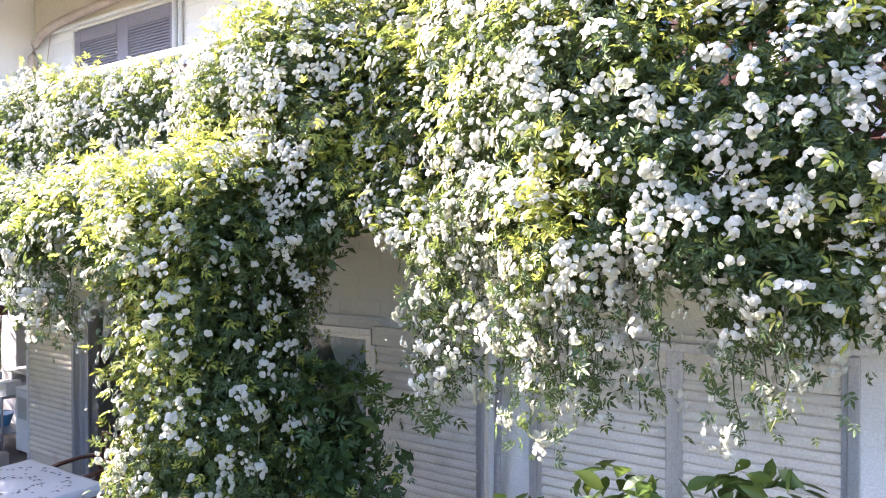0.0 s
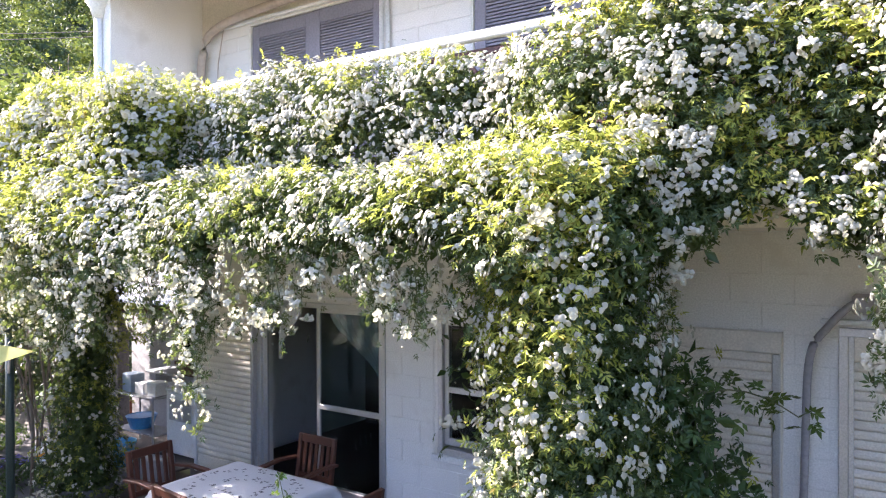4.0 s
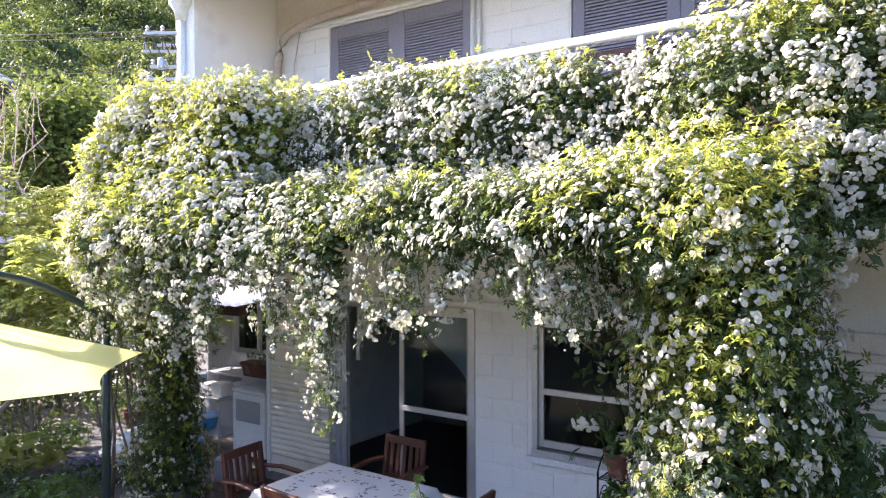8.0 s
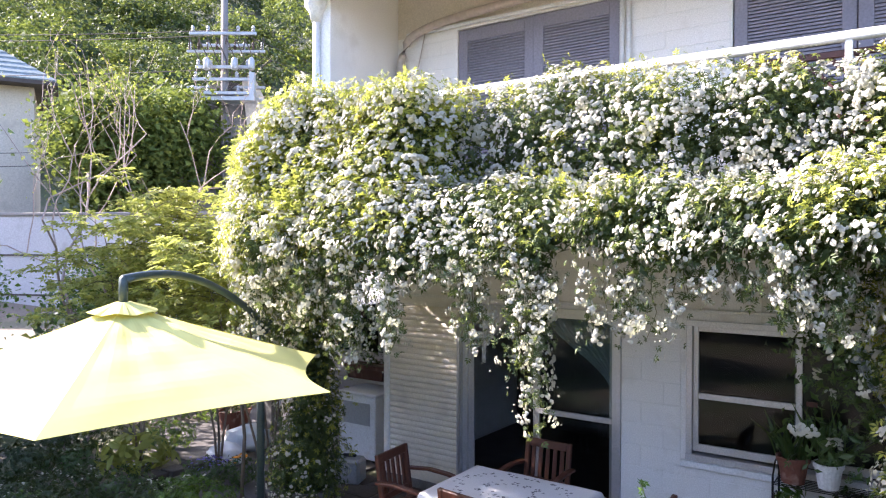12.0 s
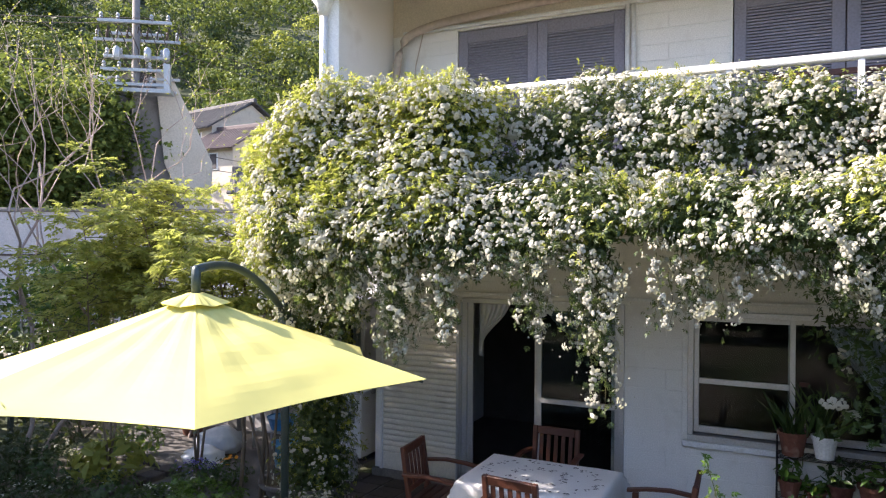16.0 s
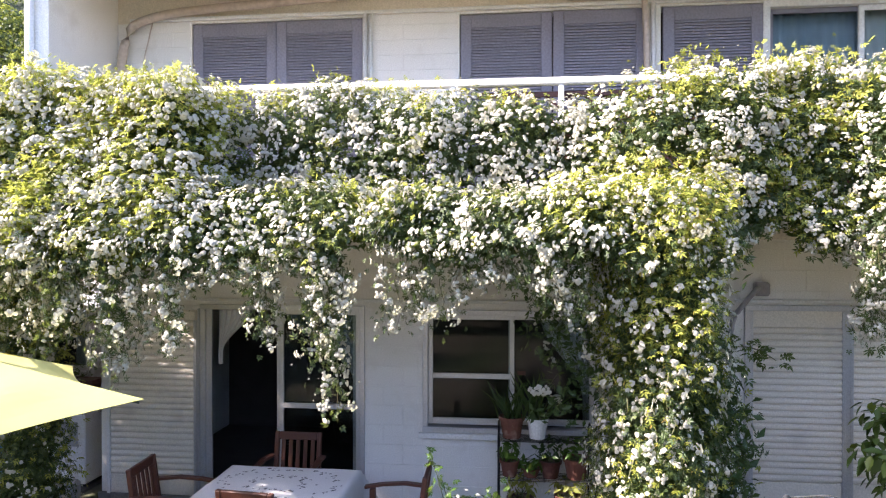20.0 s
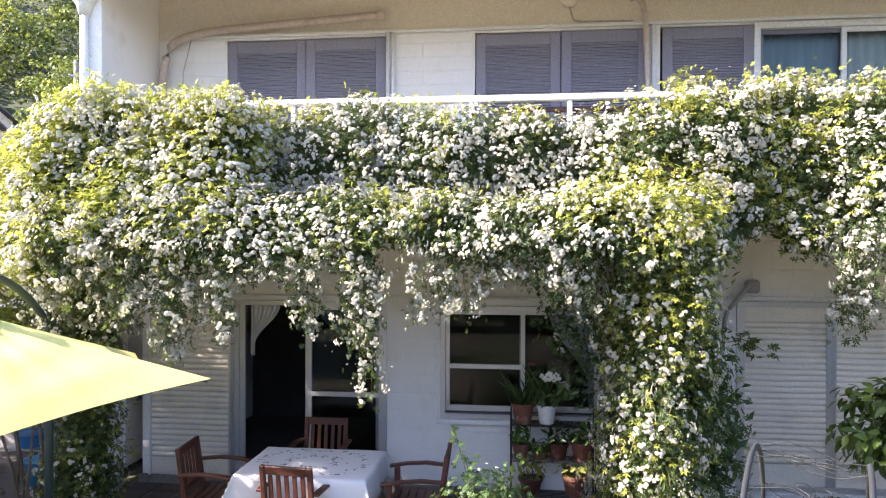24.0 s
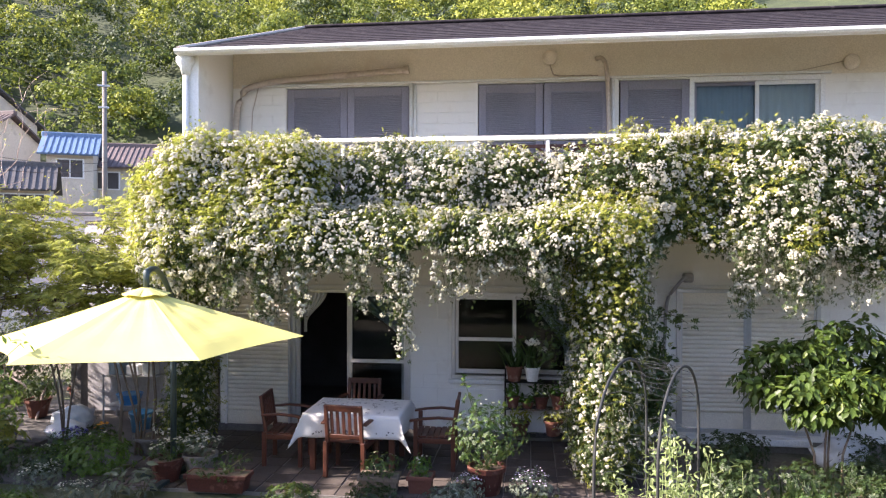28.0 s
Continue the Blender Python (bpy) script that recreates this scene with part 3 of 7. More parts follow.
bent_pipe([(-8.0, FACE - 0.03, 4.99), (-8.1, FACE - 0.03, 4.6), (-8.12, FACE - 0.03, 4.0)], 0.006, PIPE, "cable", "thin cable hanging beside the wall pipe", 6)
bent_pipe([(-2.02, FACE - 0.02, 2.27), (-2.09, FACE - 0.16, 2.27), (-2.31, FACE - 0.14, 1.98), (-2.34, FACE - 0.12, 0.85), (-2.52, FACE - 0.12, 0.52), (-2.75, FACE - 0.10, 0.46)], 0.024, GREY_PIPE, "duct_pipe", "grey air-conditioner hose hanging on the wall")
bm = boxes((-2.08, -1.94, FACE - 0.09, FACE - 0.001, 2.20, 2.33), bevel=0.02)
tagged(part("hose_cover", bm, GREY_PIPE), "grey cover where the hose enters the wall", "pipe")
bm = bmesh.new()
tube(bm, [(-8.52, 3.0, -0.05), (-8.52, 3.0, 2.4), (-8.53, FACE - 0.1, 2.6)], 0.03, sides=10)
tagged(part("downpipe", bm, WHITE, smooth=True), "white rainwater downpipe at the house corner", "pipe")
# rainwater head at the top of the wing wall
rh = thing("rainwater_head", "white rainwater head and downpipe at the roof corner", "gutter", (-8.56, 2.93, 5.02))
bm = bmesh.new()
lathe(bm, [(0.05, -0.12), (0.075, -0.02), (0.12, 0.04), (0.12, 0.10), (0.09, 0.12), (0.09, 0.22)], 14)
part("hopper", bm, WHITE, rh, smooth=True)
bm = bmesh.new()
tube(bm, [(0, 0, -0.1), (0.0, 0, -2.3)], 0.04, sides=12)
part("pipe", bm, WHITE, rh, smooth=True)
# gutter along the eaves
gut = thing("gutter", "white eaves gutter along the roof edge", "gutter", (-8.62, EAVE_Y - 0.06, 5.095))
bm = bmesh.new()
prof = [(0.02, 0.03), (-0.03, 0.04), (-0.055, 0.065), (-0.055, 0.10), (-0.045, 0.10), (-0.045, 0.07), (-0.02, 0.05), (0.02, 0.042), (0.06, 0.045), (0.06, 0.035)]
A = [bm.verts.new((0, a, b)) for a, b in prof]
B = [bm.verts.new((16.5, a, b)) for a, b in prof]
for i in range(len(prof)):
    j = (i + 1) % len(prof)
    bm.faces.new((A[i], A[j], B[j], B[i]))
bm.faces.new(A[::-1])
bm.faces.new(B)
part("trough", bm, WHITE, gut)
part("fascia", boxes((0.02, 16.5, 0.064, 0.088, 0.035, 0.098)), WHITE, gut)
# roof courses
for j in range(1, 12):
    f0 = j / 12
    y0 = EAVE_Y + f0 * (RIDGE_Y - EAVE_Y)
    zz = EAVE_Z + f0 * (RIDGE_Z - EAVE_Z)
    c = boxes((RX0 + 0.15 + HIP * f0, RX1 - 0.3, y0, y0 + 0.012, zz - 0.01, zz + 0.012))
    part("course", c, ROOF, roof)
part("ridge_cap", boxes((RX0 + HIP, RX1 - 1.0, RIDGE_Y - 0.1, RIDGE_Y + 0.1, RIDGE_Z - 0.02, RIDGE_Z + 0.04), bevel=0.02), ROOF, roof)
bm = bmesh.new()
tube(bm, [(RX0, EAVE_Y, 5.225), (RX0 + HIP, RIDGE_Y, RIDGE_Z + 0.02)], 0.03, sides=6)
part("verge", bm, PIPE, roof, "pale metal verge trim")
# balcony rail
rail = thing("balcony_rail", "white tubular balcony rail with brown lattice below", "railing", (-4.0, 3.06, 2.93))
bm = bmesh.new()
tube(bm, [(-4.3, 0, 1.10), (7.2, 0, 1.10)], 0.036, sides=12)
part("top_rail", bm, WHITE, rail, smooth=True)
for x in (-4.2, -2.5, -0.80, 0.10, 1.80, 3.45, 5.2):
    part("post", boxes((x - 0.022, x + 0.022, -0.022, 0.022, 0.0, 1.07), bevel=0.004), WHITE, rail)
for z in (0.12, 0.98):
    part("lattice_rail", boxes((-0.6, 7.2, 0.03, 0.055, z, z + 0.045), bevel=0.004), BROWN_LATTICE, rail)
bm = bmesh.new()
for k in range(44):
    for s in (1, -1):
        x = 0.06 + k * 0.165
        box(bm, -0.61, 0.61, -0.006, 0.006, -0.018, 0.018, m=pose(x, 0.062 if s > 0 else 0.076, 0.575, 0, s * 45, 0))
part("lattice_slat", bm, BROWN_LATTICE, rail)["kind"] = "stuff"

# ---- climbing roses ----
def leaflet(n=5, width=0.135):
    """A pinnate leaf in the xy plane, pointing along +y; each blade folded along its rib."""
    V, F = [], []
    for k in range(n):
        if k == 0:
            o, ang, ln = (0, 0.55), 0.0, 0.62
        else:
            s, row = (1 if k % 2 else -1), (k + 1) // 2
            o, ang, ln = (0, 0.55 - 0.2 * (row - 1)), s * (0.85 + 0.15 * row), 0.56 - 0.05 * row
        d = (math.sin(ang), math.cos(ang))
        w = width * ln / 0.6
        b = len(V)
        V += [(o[0], o[1], 0), (o[0] + d[0] * ln * 0.45 - d[1] * w, o[1] + d[1] * ln * 0.45 + d[0] * w, 0.10 * ln), (o[0] + d[0] * ln, o[1] + d[1] * ln, -0.10 * ln), (o[0] + d[0] * ln * 0.45 + d[1] * w, o[1] + d[1] * ln * 0.45 - d[0] * w, 0.10 * ln)]
        F += [(b, b + 2, b + 1), (b, b + 3, b + 2)]
    return np.array(V, float), np.array(F)


def blossom(n=9, seed=5):
    """A small double rosette, one unit across, facing +z: a ragged outer skirt round a raised, ruffled heart."""
    r_ = np.random.RandomState(seed)
    V, F = [(0.02, -0.01, 0.15)], []
    for radius, height in ((0.27, 0.13), (0.47, 0.02)):
        for k in range(n):
            a = 2 * math.pi * (k + 0.35 * (r_.rand() - 0.5)) / n
            r = radius * (0.86 + 0.30 * r_.rand())
            V.append((r * math.cos(a), r * math.sin(a), height + 0.07 * (r_.rand() - 0.4)))
    for k in range(n):
        j = (k + 1) % n
        F += [(0, 1 + k, 1 + j), (1 + k, 1 + n + k, 1 + n + j), (1 + k, 1 + n + j, 1 + j)]
    return np.array(V, float), np.array(F)


OCTA_V = np.array([(1, 0, 0), (-1, 0, 0), (0, 1, 0), (0, -1, 0), (0, 0, 1), (0, 0, -1)], float) * 0.5
OCTA_F = np.array([(0, 2, 4), (2, 1, 4), (1, 3, 4), (3, 0, 4), (2, 0, 5), (1, 2, 5), (3, 1, 5), (0, 3, 5)])
LEAF_V, LEAF_F = leaflet(5)
NARROW_V, NARROW_F = leaflet(5, 0.105)
BLOOM_V, BLOOM_F = blossom()
BLADE2_V = np.array([(0, 0, 0), (-0.34, 0.5, 0.1), (0, 1.0, -0.1), (0.34, 0.5, 0.1)], float)
BLADE2_F = np.array([(0, 2, 1), (0, 3, 2)])
UPV = np.array([0.0, 0.0, 1.0])


def spaced(P, weight, gap, rng):
    """Picks points in random order, each by its weight, that keep at least gap apart."""
    order = rng.permutation(len(P))
    taken, cells = [], {}
    for i in order:
        if rng.rand() > weight[i]:
            continue
        key = tuple(np.floor(P[i] / gap).astype(int))
        near = [j for dx in (-1, 0, 1) for dy in (-1, 0, 1) for dz in (-1, 0, 1) for j in cells.get((key[0] + dx, key[1] + dy, key[2] + dz), ())]
        if near and np.min(((P[near] - P[i]) ** 2).sum(axis=1)) < gap * gap:
            continue
        cells.setdefault(key, []).append(i)
        taken.append(i)
    return np.array(taken, int)


def rose_parts(rose, P, N, blooms, rng, leaf_each=9, young=None, leaf=ROSE_LEAF, bloom_size=0.031, leaf_size=0.060, deep=0.30, gap=0.064, most=11.0):
    """Clothes the surface points P with outward normals N in leaves and blossom. blooms: how likely a cluster is at
    each point; young: share of yellow leaves at each point, for young shoots and for sunlit parts; most: usual blossoms
    in a cluster.
    """
    n = len(P)
    # leaves in several depths under the surface
    leaf_each = int(leaf_each * 1.22)
    idx = np.repeat(np.arange(n), leaf_each)
    d = rng.rand(len(idx)) ** 1.3 * deep
    pos = P[idx] - N[idx] * d[:, None] + rng.normal(size=(len(idx), 3)) * 0.045
    nor = unit(N[idx] + 0.5 * UPV)
    size = leaf_size * (0.7 + 0.6 * rng.rand(len(idx))) * (1 + 0.5 * (d > 0.6 * deep))
    rot = frames_for(nor, rng, 0.55)
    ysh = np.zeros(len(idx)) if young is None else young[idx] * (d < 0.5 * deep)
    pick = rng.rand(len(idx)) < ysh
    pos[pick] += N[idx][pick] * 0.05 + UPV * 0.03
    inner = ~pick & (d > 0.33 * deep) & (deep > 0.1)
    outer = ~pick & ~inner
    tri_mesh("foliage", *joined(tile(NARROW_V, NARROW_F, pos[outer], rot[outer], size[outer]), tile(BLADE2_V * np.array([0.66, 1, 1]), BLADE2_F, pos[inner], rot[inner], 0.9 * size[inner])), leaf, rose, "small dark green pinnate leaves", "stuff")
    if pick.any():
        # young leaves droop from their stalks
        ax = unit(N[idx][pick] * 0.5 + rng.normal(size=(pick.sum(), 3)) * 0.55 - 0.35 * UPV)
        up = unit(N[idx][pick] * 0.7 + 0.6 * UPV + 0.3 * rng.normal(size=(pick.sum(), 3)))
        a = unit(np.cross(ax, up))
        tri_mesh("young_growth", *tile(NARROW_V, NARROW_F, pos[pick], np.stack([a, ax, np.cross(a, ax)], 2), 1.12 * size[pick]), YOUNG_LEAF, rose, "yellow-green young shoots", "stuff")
    # domed clusters of blossom, kept apart by the leaves between them
    ci = spaced(P, np.clip(blooms, 0, 1), gap, rng)
    if not len(ci):
        return
    cn = unit(N[ci] + 0.25 * rng.normal(size=(len(ci), 3)) + 0.15 * UPV)
    cp = P[ci] + N[ci] * (0.03 + 0.06 * rng.rand(len(ci)))[:, None]
    count = np.maximum(1, (most * rng.gamma(2.2, 1 / 2.2, len(ci))).astype(int))
    fi = np.repeat(np.arange(len(ci)), count)
    q = unit(rng.normal(size=(len(fi), 3)) + 0.75 * cn[fi])
    dome = 0.37 * bloom_size * np.sqrt(count)[fi] * (0.8 + 0.35 * rng.rand(len(fi)))
    stretch = 1 + 0.5 * rng.normal(size=(len(ci), 3)) * 0.5
    fp = cp[fi] + q * dome[:, None] * stretch[fi]
    fr = frames_for(unit(0.4 * q + cn[fi]), rng, 0.14)
    fr[:, :, 0] *= (0.85 + 0.25 * rng.rand(len(fi)))[:, None]
    tri_mesh("blossom", *tile(BLOOM_V, BLOOM_F, fp, fr, bloom_size * (0.70 + 0.55 * rng.rand(len(fi)))), PETAL, rose, "clusters of small double white blossoms", "stuff")
    bi = ci[rng.randint(len(ci), size=int(1.6 * len(ci)))]
    bp = P[bi] + N[bi] * 0.05 + rng.normal(size=(len(bi), 3)) * 0.055
    tri_mesh("bud", *tile(OCTA_V, OCTA_F, bp, frames_for(N[bi], rng, 0.5), 0.009 + 0.010 * rng.rand(len(bi))), PETAL, rose, "round white buds", "stuff")


def strand_points(starts, lengths, rng, sway=0.05, step=0.05):
    """Hanging shoots: their lines, and points along them with outward normals."""
    lines, P, N, fr = [], [], [], []
    for s, ln in zip(starts, lengths):
        k = max(3, int(abs(ln) / step))
        drift = rng.normal(size=2) * sway
        wob = rng.rand(2) * 6
        pts = []
        for i in range(k + 1):
            f = i / k
            pts.append(s + np.array([drift[0] * f * f * ln + 0.02 * math.sin(wob[0] + 7 * f), drift[1] * f * f * ln + 0.02 * math.sin(wob[1] + 6 * f), -ln * f]))
        lines.append(pts)
        for i, p in enumerate(pts):
            for _ in range(2):
                a = rng.rand() * 6.283
                o = np.array([math.cos(a), math.sin(a), -0.2])
                P.append(p + 0.024 * o)
                N.append(o)
                fr.append(i / k)
    return lines, np.array(P), np.array(N), np.array(fr)


def strands(rose, starts, lengths, rng, bloom_share=0.5, leaf=ROSE_LEAF, each=2):
    lines, P, N, fr = strand_points(starts, lengths, rng)
    bm = bmesh.new()
    for pts in lines:
        tube(bm, pts[::2] + ([pts[-1]] if len(pts) % 2 == 0 else []), 0.004, 0.0015, 3, False)
    part("trailing_growth", bm, STEM, rose)["kind"] = "stuff"
    blooms = bloom_share * (0.6 + 0.8 * rng.rand(len(P))) * (1.15 - 0.65 * fr)
    rose_parts(rose, P, N, blooms, rng, leaf_each=each, leaf=leaf, deep=0.03, gap=0.040, most=9.0, bloom_size=0.027, leaf_size=0.046)


def hump(x, at, width):
    return np.exp(-((x - at) / width) ** 2)


def soft_step(x, a, b):
    """0 up to a, 1 from b on."""
    f = np.clip((x - a) / (b - a), 0, 1)
    return f * f * (3 - 2 * f)


def hung_mass(n, x0, x1, low, top, front, rng, seed, rough=1.0):
    """Points on a hanging sheet of growth whose face lies at front(x, z); it folds back over its top."""
    x, v = x0 + (x1 - x0) * rng.rand(n), rng.rand(n)
    lo, hi = low(x), top(x)
    z = lo + (hi - lo) * v
    face = lambda a, b: front(a, b) - rough * (0.08 * waves(np.stack([a, 0 * a, b], 1), 1.1, seed) + 0.055 * waves(np.stack([a, 0 * a, b], 1), 0.42, seed + 1))
    y = face(x, z)
    e = 0.05
    sx, sz = (face(x + e, z) - y) / e, (face(x, z + e) - y) / e
    fold = np.clip((z - (hi - 0.16)) / 0.16, 0, 1)
    under = np.clip((lo + 0.14 - z) / 0.14, 0, 1)
    y = y + 0.26 * fold ** 2 + 0.18 * under ** 2
    N = unit(np.stack([0.8 * sx, -1 + 0.8 * fold + 0.4 * under, 0.7 * sz + 0.18 + 1.1 * fold - 0.8 * under], 1))
    return np.stack([x, y, z], 1), N, v


def top_of(x):
    z = 3.92 + 0.05 * np.sin(2.1 * x + 1.0) + 0.035 * np.sin(5.3 * x) + 0.02 * np.sin(11.7 * x)
    return z + 0.13 * soft_step(x, -3.2, -1.6) + 0.06 * hump(x, -1.2, 0.5) + 0.10 * soft_step(-x, 6.5, 7.2) - 0.07 * hump(x, -3.9, 0.5) - 0.2 * np.clip((x + 0.4) / 0.6, 0, 1)


# the curtain over the balcony rail, set back under the eaves in its middle
rng = np.random.RandomState(11)
curtain_rose = thing("climbing_rose", "white climbing rose hanging as a thick curtain over the balcony rail", "climbing rose", (-4.0, 3.0, 0.0), group="climbing roses")
inv = np.array([-4.0, 3.0, 0.0])
curtain_front = lambda x, z: 2.60 - 0.22 * soft_step(-x, 6.2, 7.0) - 0.20 * soft_step(x, -3.9, -3.0) + 0.10 * (z - 3.5)
P, N, v = hung_mass(2500, -7.3, -2.75, lambda x: np.full_like(x, 2.80), top_of, curtain_front, rng, 3)
lime = np.clip(waves(P, 0.7, 21) - 0.55, 0, 1)
young = 0.015 + 0.5 * lime + 0.30 * soft_step(-P[:, 0], 6.4, 6.9) + 0.06 * np.clip((v - 0.88) / 0.1, 0, 1) + 0.55 * soft_step(P[:, 0], -3.85, -3.2) * (waves(P, 0.45, 22) > -0.2)
rose_parts(curtain_rose, P - inv, N, (0.5 + 0.6 * np.clip(waves(P, 0.5, 8) + 0.6, 0, 1.2)) * (1 - 0.55 * soft_step(P[:, 0], -3.8, -3.3)), rng, 9, young)
xs = np.concatenate([-7.2 + 4.1 * rng.rand(26), -3.0 + 0.25 * rng.rand(7)])
starts = np.stack([xs, 2.72 + 0.15 * rng.rand(33), top_of(xs) - 0.10], 1) - inv
strands(curtain_rose, starts, -np.concatenate([0.04 + 0.10 * rng.rand(26) ** 2, 0.16 + 0.16 * rng.rand(7)]), rng, 0.35, YOUNG_LEAF)

# the hanging mass to the east of the pillar
rng = np.random.RandomState(12)
east_rose = thing("climbing_rose", "white climbing rose spilling from the balcony in long trailing shoots", "climbing rose", (-1.0, 3.0, 0.0), group="climbing roses")
inv = np.array([-1.0, 3.0, 0.0])
low_right = lambda x: 2.56 + 0.09 * np.sin(3.1 * x) + 0.09 * np.sin(7.7 * x + 1) + 0.26 * hump(x, -2.35, 0.4)
east_front = lambda x, z: 2.42 + 0.10 * (z - 3.2) - 0.10 * np.sin(np.pi * np.clip((z - 2.5) / 1.5, 0, 1)) + 0.22 * hump(x, -2.35, 0.35) - 0.10 * soft_step(x, -1.9, -1.2)
P, N, v = hung_mass(3300, -2.9, 0.9, low_right, top_of, east_front, rng, 13, 1.2)
young = 0.03 + 0.75 * np.clip(waves(P, 0.6, 23) - 0.35, 0, 1) + 0.22 * hump(P[:, 0], -2.2, 0.25)
rose_parts(east_rose, P - inv, N, (0.34 + 0.6 * np.clip(waves(P, 0.42, 9) + 0.5, 0, 1.2)) * (1 - 0.75 * hump(P[:, 0], -2.4, 0.28) * (P[:, 2] < 3.3)), rng, 11, young, bloom_size=0.026, gap=0.074, most=17.0, deep=0.36)
# long trailing shoots in four bunches, short ones between them
xs, ls = [-2.0 + 2.85 * rng.rand(26)], [0.08 + 0.26 * rng.rand(26)]
for at_x, wide, k, ln in ((-1.70, 0.10, 14, 0.62), (-1.25, 0.11, 13, 0.58), (-0.98, 0.07, 7, 0.52), (-0.52, 0.06, 7, 0.48)):
    xs.append(at_x + wide * rng.normal(size=k))
    ls.append(ln * (0.55 + 0.75 * rng.rand(k)))
xs, ls = np.concatenate(xs), np.concatenate(ls)
starts = np.stack([xs, east_front(xs, 2.6 + 0 * xs) - 0.02 + 0.22 * rng.rand(len(xs)), low_right(xs) + 0.12], 1) - inv
strands(east_rose, starts, ls, rng, 0.75)
xs = -2.7 + 3.4 * rng.rand(26)
starts = np.stack([xs, 2.55 + 0.2 * rng.rand(26), top_of(xs) - 0.08], 1) - inv
strands(east_rose, starts, -0.03 - 0.12 * rng.rand(26), rng, 0.5, YOUNG_LEAF)

# the lower roll over the patio and the pillar that carries it
rng = np.random.RandomState(13)
canopy_rose = thing("climbing_rose", "white climbing rose trained over the patio and down a pillar", "climbing rose", (-3.2, 2.4, 0.0), group="climbing roses")
inv = np.array([-3.2, 2.4, 0.0])
SECTION = np.array([(2.55, 2.90), (2.28, 3.00), (2.08, 3.03), (1.94, 2.96), (1.85, 2.80), (1.78, 2.68), (1.76, 2.58)])


def canopy_points(n, x0, x1, rng):
    x, v = x0 + (x1 - x0) * rng.rand(n), rng.rand(n)
    seg = np.r_[0, np.cumsum(np.linalg.norm(np.diff(SECTION, axis=0), axis=1))]
    s = v * seg[-1]
    y, z = np.interp(s, seg, SECTION[:, 0]), np.interp(s, seg, SECTION[:, 1])
    dy, dz = np.gradient(SECTION[:, 0]), np.gradient(SECTION[:, 1])
    ny, nz = np.interp(s, seg, dz), -np.interp(s, seg, dy)
    P = np.stack([x, y + 0.055 * (x + 5.2), z], 1)
    N = unit(np.stack([0.25 * waves(P, 0.6, 31), ny, nz], 1))
    P += N * (0.05 * waves(P, 1.1, 32) + 0.045 * waves(P, 0.35, 33))[:, None]
    P[:, 2] -= np.clip((v - 0.8) / 0.2, 0, 1) * 0.12 * waves(np.stack([x, x * 0, x * 0], 1), 0.7, 34)
    return P, N, v


P, N, v = canopy_points(2900, -8.2, -2.85, rng)
# yellow share: young shoots, raised on top to colour in the sunlight
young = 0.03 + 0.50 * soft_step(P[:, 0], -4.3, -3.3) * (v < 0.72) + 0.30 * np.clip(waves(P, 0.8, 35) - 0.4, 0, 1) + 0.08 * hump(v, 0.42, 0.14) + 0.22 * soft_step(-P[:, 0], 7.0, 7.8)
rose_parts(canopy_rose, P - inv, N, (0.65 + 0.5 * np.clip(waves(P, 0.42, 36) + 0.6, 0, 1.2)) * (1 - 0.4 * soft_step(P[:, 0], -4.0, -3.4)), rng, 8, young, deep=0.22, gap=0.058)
# shoots hang from the roll in bunches of uneven length
xs, ls = [], []
for x, ln, k in ((-7.05, 0.85, 7), (-6.85, 0.55, 2), (-6.66, 0.55, 4), (-6.40, 0.15, 3), (-6.15, 0.10, 3), (-6.0, 0.48, 5), (-5.60, 0.62, 6), (-5.48, 1.02, 5), (-5.10, 0.66, 2), (-4.90, 0.34, 3), (-4.68, 0.42, 2), (-4.55, 0.15, 4), (-4.30, 0.12, 4), (-4.05, 0.25, 5), (-3.85, 0.3, 5), (-7.4, 0.45, 5), (-7.7, 0.3, 5), (-7.95, 0.2, 4)):
    for _ in range(k):
        xs.append(x + 0.038 * rng.normal())
        ls.append(0.06 + ln * (0.45 + 0.6 * rng.rand()))
xs = np.array(xs)
starts = np.stack([xs, 1.76 + 0.055 * (xs + 5.2) + 0.14 * rng.rand(len(xs)), 2.50 + 0.08 * rng.rand(len(xs))], 1) - inv
strands(canopy_rose, starts, np.array(ls), rng, 1.0)
# growth between the roll and the window, and on the shaded side of the pillar
# DARK_LEAF in place of ROSE_LEAF puts that shade into the leaf colour
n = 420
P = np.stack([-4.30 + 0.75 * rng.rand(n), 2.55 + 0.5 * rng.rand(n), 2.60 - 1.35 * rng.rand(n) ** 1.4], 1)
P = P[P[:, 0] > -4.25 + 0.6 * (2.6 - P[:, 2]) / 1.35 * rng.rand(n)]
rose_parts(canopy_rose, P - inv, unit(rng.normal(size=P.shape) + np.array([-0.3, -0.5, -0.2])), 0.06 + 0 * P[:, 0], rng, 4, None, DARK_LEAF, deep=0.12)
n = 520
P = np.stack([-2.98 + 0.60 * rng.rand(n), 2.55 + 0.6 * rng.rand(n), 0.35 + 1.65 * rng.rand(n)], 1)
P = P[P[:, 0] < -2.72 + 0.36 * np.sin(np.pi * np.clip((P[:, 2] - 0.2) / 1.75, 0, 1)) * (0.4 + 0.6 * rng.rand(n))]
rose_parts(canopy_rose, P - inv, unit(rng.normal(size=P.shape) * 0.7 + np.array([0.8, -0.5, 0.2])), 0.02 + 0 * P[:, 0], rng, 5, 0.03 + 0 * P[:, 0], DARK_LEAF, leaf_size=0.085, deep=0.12)


